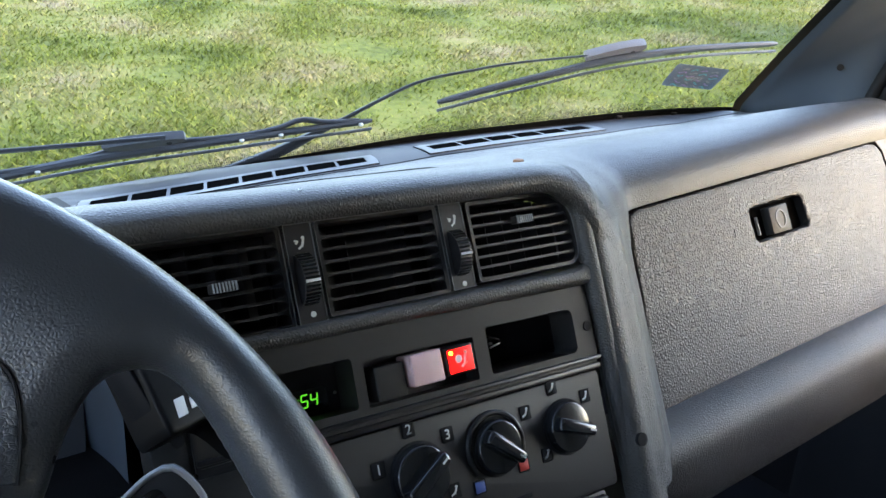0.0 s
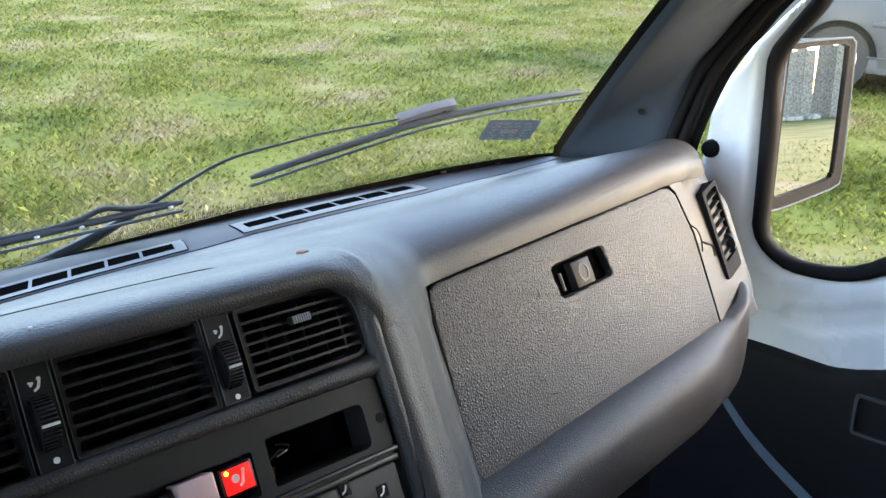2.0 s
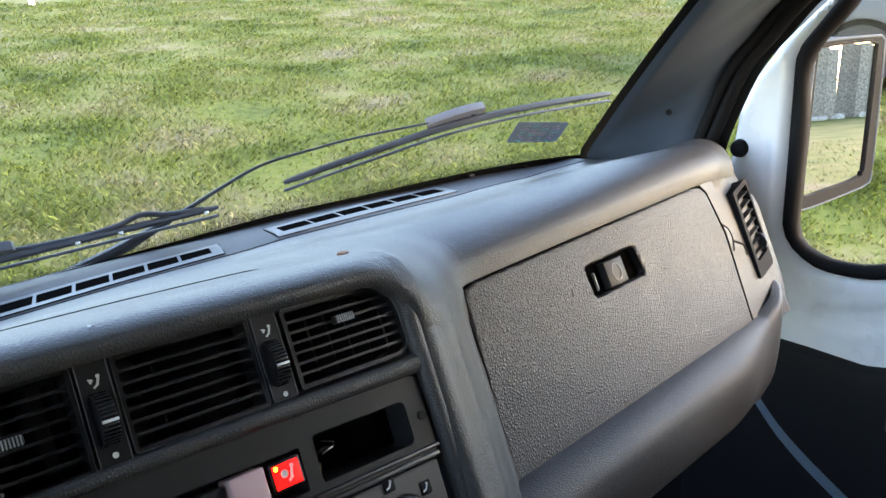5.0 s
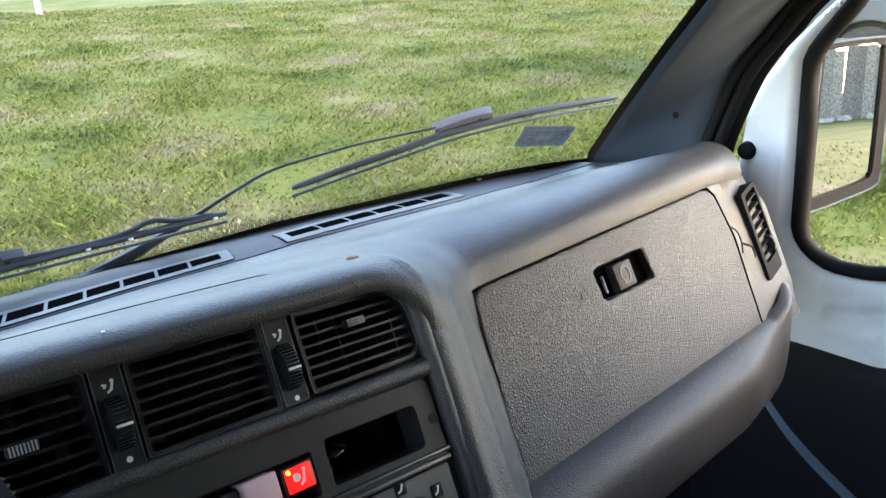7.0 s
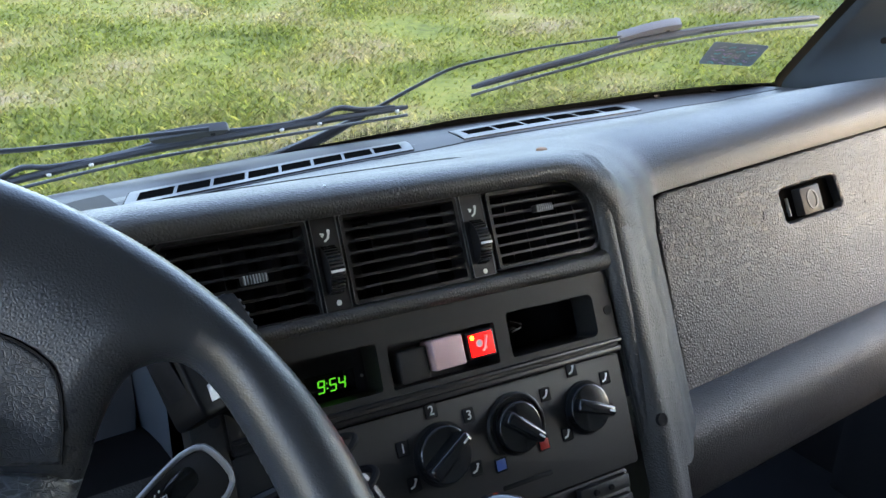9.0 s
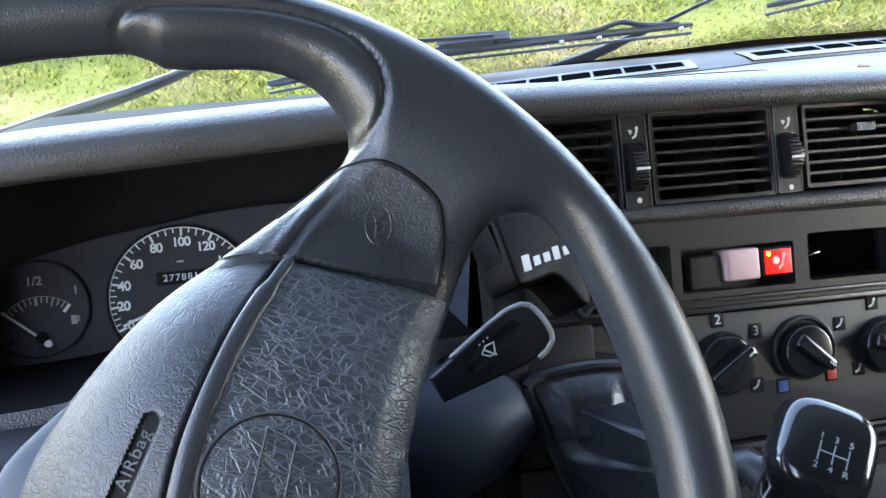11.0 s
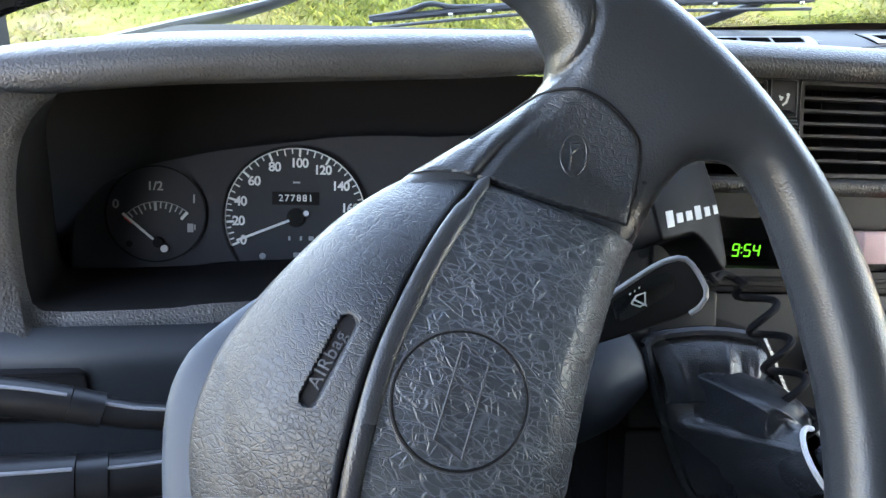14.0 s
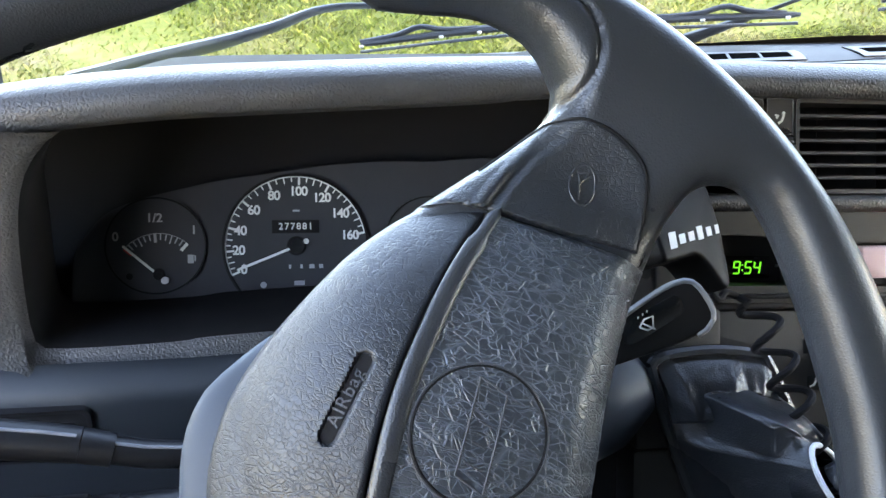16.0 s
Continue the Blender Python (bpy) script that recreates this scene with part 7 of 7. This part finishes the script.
# ---- outside mirror ----
MNN = Vector((-0.41, -0.9, 0.008)).normalized()
mcn = Vector((1.36, 0.06, 1.29))
ux = Vector((MNN.y, -MNN.x, 0)).normalized() * -1
uy = MNN.cross(ux).normalized()
uy = uy if uy.z > 0 else -uy
MIR = Matrix(((ux.x, uy.x, MNN.x, mcn.x), (ux.y, uy.y, MNN.y, mcn.y), (ux.z, uy.z, MNN.z, mcn.z), (0, 0, 0, 1)))
mirror = thing("door_mirror", mcn, "grey outside mirror with a tall rounded glass", "mirror")
shape = [(-0.077, -0.155), (-0.077, 0.145), (0.0715, 0.158), (0.084, 0.145), (0.09, -0.11), (0.078, -0.128)]
inner = [(-0.071, -0.132), (-0.071, 0.133), (0.0, 0.141), (0.048, 0.1455), (0.055, 0.138), (0.0505, -0.105), (0.042, -0.118)]
line_o = smooth_line([(-0.08, -0.16), (-0.081, 0.0), (-0.078, 0.138), (-0.066, 0.149), (0.06, 0.1585), (0.078, 0.153), (0.083, 0.13), (0.09, -0.09), (0.086, -0.118), (0.07, -0.13), (-0.06, -0.163), (-0.08, -0.16)], 60)[:-1]
line_i = smooth_line([(-0.073, -0.136), (-0.0735, 0.0), (-0.072, 0.127), (-0.062, 0.137), (0.05, 0.1475), (0.0645, 0.143), (0.0675, 0.127), (0.07, -0.08), (0.066, -0.1), (0.053, -0.112), (-0.055, -0.137), (-0.073, -0.136)], 60)[:-1]
part("frame", ringplate(line_o, line_i, 0.05, MIR, proud=0.006), DULL, mirror, "dark grey mirror frame")
part("shell", plate([(x * 0.99, y * 0.99) for x, y in line_o], 0.06, MIR @ Matrix.Translation((0, 0, -0.045)), 0.0), PANEL, mirror)
part("frame_edge", tube([MIR @ Vector((x, y, 0.005)) for x, y in line_o + line_o[:1]], 0.0022, 8, caps=False), PILLAR, mirror, "paler blue-grey edge")
bm = bmesh.new()
bm.faces.new([bm.verts.new(MIR @ Vector((x * 1.01, y * 1.01, 0.0))) for x, y in line_i])
part("mirror_glass", bm, MIRROR, mirror, "silvered mirror glass", smooth=False)
part("bracket", tube([MIR @ Vector((-0.07, -0.13, -0.03)), (1.2, 0.12, 1.1), (1.16, 0.13, 1.08)], 0.018, 12), BLACK, mirror)

# ---- things on the meadow ----
# a parked grey car
CARPAINT = material("car_paint", (0.04, 0.044, 0.048), 0.45, metal=0.1, vary=0.08, coat=0.15)
CARDARK = material("car_sill", (0.05, 0.052, 0.055), 0.5, bump=0.1, scale=50)
TYRE = material("tyre", (0.02, 0.02, 0.02), 0.8, bump=0.3, scale=80)


def parked_car(place, turn):
    """x along the car to its rear, y towards its near side (minus), z up."""
    t = thing("parked_car", place, "parked silver-grey estate car seen from its side", "car")
    M = Matrix.Translation(place) @ Matrix.Rotation(radians(turn), 4, "Z") @ Matrix.Rotation(radians(7.5), 4, "Y")
    arches = (1.65, 4.15)

    def half(y):
        rows = []
        for x in np.linspace(0, 5.0, 101):
            r = []
            front = min(1, x / 0.35)
            for k in range(15):
                z = 0.28 + 0.055 * k
                yy = -0.85 + 0.05 * max(0, (z - 0.75)) * 1.5 - 0.0
                yy += 0.16 * (1 - front) ** 2 - 0.02 * math.sin(math.pi * min(1, max(0, (z - 0.3) / 0.7)))
                for ax in arches:
                    d = math.hypot(x - ax, z - 0.31)
                    if d < 0.37:
                        z = max(z, 0.31 + math.sqrt(max(0, 0.37**2 - (x - ax) ** 2))) if abs(x - ax) < 0.37 else z
                r.append((x, yy * y, z))
            roof = min(1, max(0, (x - 0.1) / 0.25))
            r += [(x, -0.8 * y * (0.9 if 1.2 < x < 4.3 else 1), 1.02 if x < 1.1 else 1.08), (x, -0.62 * y, 1.05 if x < 1.1 else min(1.45, 1.06 + (x - 1.1) * 0.7)), (x, 0, 1.08 if x < 1.1 else min(1.48, 1.08 + (x - 1.1) * 0.7))]
            rows.append([M @ Vector(p) for p in r])
        return rows

    b = grid(half(1))
    grid(half(-1), bm=b)
    bmesh.ops.remove_doubles(b, verts=b.verts, dist=0.001)
    bmesh.ops.recalc_face_normals(b, faces=b.faces)
    part("body", b, CARPAINT, t)
    part("underbody", box((4.4, 1.56, 0.55), M @ Matrix.Translation((2.5, 0, 0.52))), DULL, t)
    part("bumper", tube([M @ Vector(p) for p in curve([(0.5, -0.87, 0.45), (0.15, -0.8, 0.45), (-0.08, -0.4, 0.45), (-0.12, 0, 0.45), (-0.08, 0.4, 0.45), (0.15, 0.8, 0.45)], 20)], 0.11, 12), CARPAINT, t)
    part("side_strip", box((2.0, 0.03, 0.07), M @ Matrix.Translation((2.9, -0.86, 0.68)), 0.01), CARPAINT, t)
    part("sill", box((1.9, 0.04, 0.14), M @ Matrix.Translation((2.9, -0.83, 0.29)), 0.015), CARDARK, t)
    part("sill_line", box((1.95, 0.02, 0.015), M @ Matrix.Translation((2.9, -0.865, 0.37)), 0.004), SMOOTH, t)
    for x in arches:
        w = part("wheel", tube([M @ Vector((x, -0.84, 0.31)), M @ Vector((x, -0.64, 0.31))], 0.31, 32), TYRE, t)
        part("rim", tube([M @ Vector((x, -0.85, 0.31)), M @ Vector((x, -0.8, 0.31))], 0.2, 24), STEEL, w)
        part("wheel", tube([M @ Vector((x, 0.84, 0.31)), M @ Vector((x, 0.64, 0.31))], 0.31, 32), TYRE, t)


parked_car((8.4, 4.32, 1.1), -70)

# a white post far ahead
px_, py_ = 5.73, 19.3
post = thing("post", (px_, py_, ground_z(px_, py_)), "white-painted wooden post standing in the grass", "post")
part("shaft", box((0.11, 0.11, 1.3), Matrix.Translation((px_, py_, ground_z(px_, py_) + 0.6)) @ Matrix.Rotation(radians(-5), 4, "Y"), 0.012), WHITEPLASTIC, post)

# a board fence behind the van, seen in the mirror
WOOD = material("grey_boards", (0.2, 0.17, 0.14), 0.8, bump=0.4, scale=40, vary=0.5)
wood_nodes, wood_links = WOOD.node_tree.nodes, WOOD.node_tree.links
wood_info, wood_hsv, wood_map = wood_nodes.new("ShaderNodeObjectInfo"), wood_nodes.new("ShaderNodeHueSaturation"), wood_nodes.new("ShaderNodeMapRange")
wood_map.inputs["To Min"].default_value, wood_map.inputs["To Max"].default_value = 0.45, 1.6
wood_links.new(wood_info.outputs["Random"], wood_map.inputs[0])
wood_links.new(wood_map.outputs[0], wood_hsv.inputs["Value"])
wood_links.new(next(n for n in wood_nodes if n.type == "VALTORGB").outputs[0], wood_hsv.inputs["Color"])
wood_links.new(wood_hsv.outputs[0], wood_nodes["Principled BSDF"].inputs["Base Color"])
FY = -38.0
fence = thing("board_fence", (16.0, FY, ground_z(16, FY)), "weathered grey wooden board fence", "fence")
shapes = []
rng = random.Random(7)
for h in (3.3, 3.45, 3.6):
    q = box((0.5, 0.04, h), Matrix.Translation((0, 0, h / 2)), 0.008, 1)
    me = bpy.data.meshes.new("board")
    q.to_mesh(me)
    q.free()
    me.materials.append(WOOD)
    shapes.append(me)
for k in range(44):
    x = 5.0 + 0.468 * k
    o = new("board", rng.choice(shapes))
    o.matrix_basis = Matrix.Translation((x, FY + rng.uniform(-0.03, 0.03), ground_z(x, FY) - 0.05)) @ Matrix.Rotation(radians(rng.uniform(-1.5, 1.5)), 4, "Y")
    o.parent = fence
    o.matrix_parent_inverse = fence.matrix_basis.inverted()
for z in (0.5, 1.8):
    part("rail", box((21.6, 0.06, 0.11), Matrix.Translation((15.5, FY - 0.08, ground_z(15.5, FY) + z)) @ Matrix.Rotation(-math.atan(0.08), 4, "Y")), WOOD, fence)
RUBBLE = material("rubble", (0.4, 0.37, 0.33), 0.8, bump=0.4, scale=60, vary=0.3)
for k in range(26):
    x, y = 9 + 12 * rng.random(), FY + 1.0 + rng.uniform(-0.5, 0.6)
    o = tagged(obj("stone", box((rng.uniform(0.2, 0.6), rng.uniform(0.2, 0.4), rng.uniform(0.12, 0.3)), Matrix.Translation((x, y, ground_z(x, y) + 0.08)) @ Euler((rng.uniform(-0.3, 0.3), rng.uniform(-0.3, 0.3), rng.uniform(0, 3))).to_matrix().to_4x4(), 0.05), RUBBLE), "pale broken stone lying by the fence", "stone", "stones by the fence")
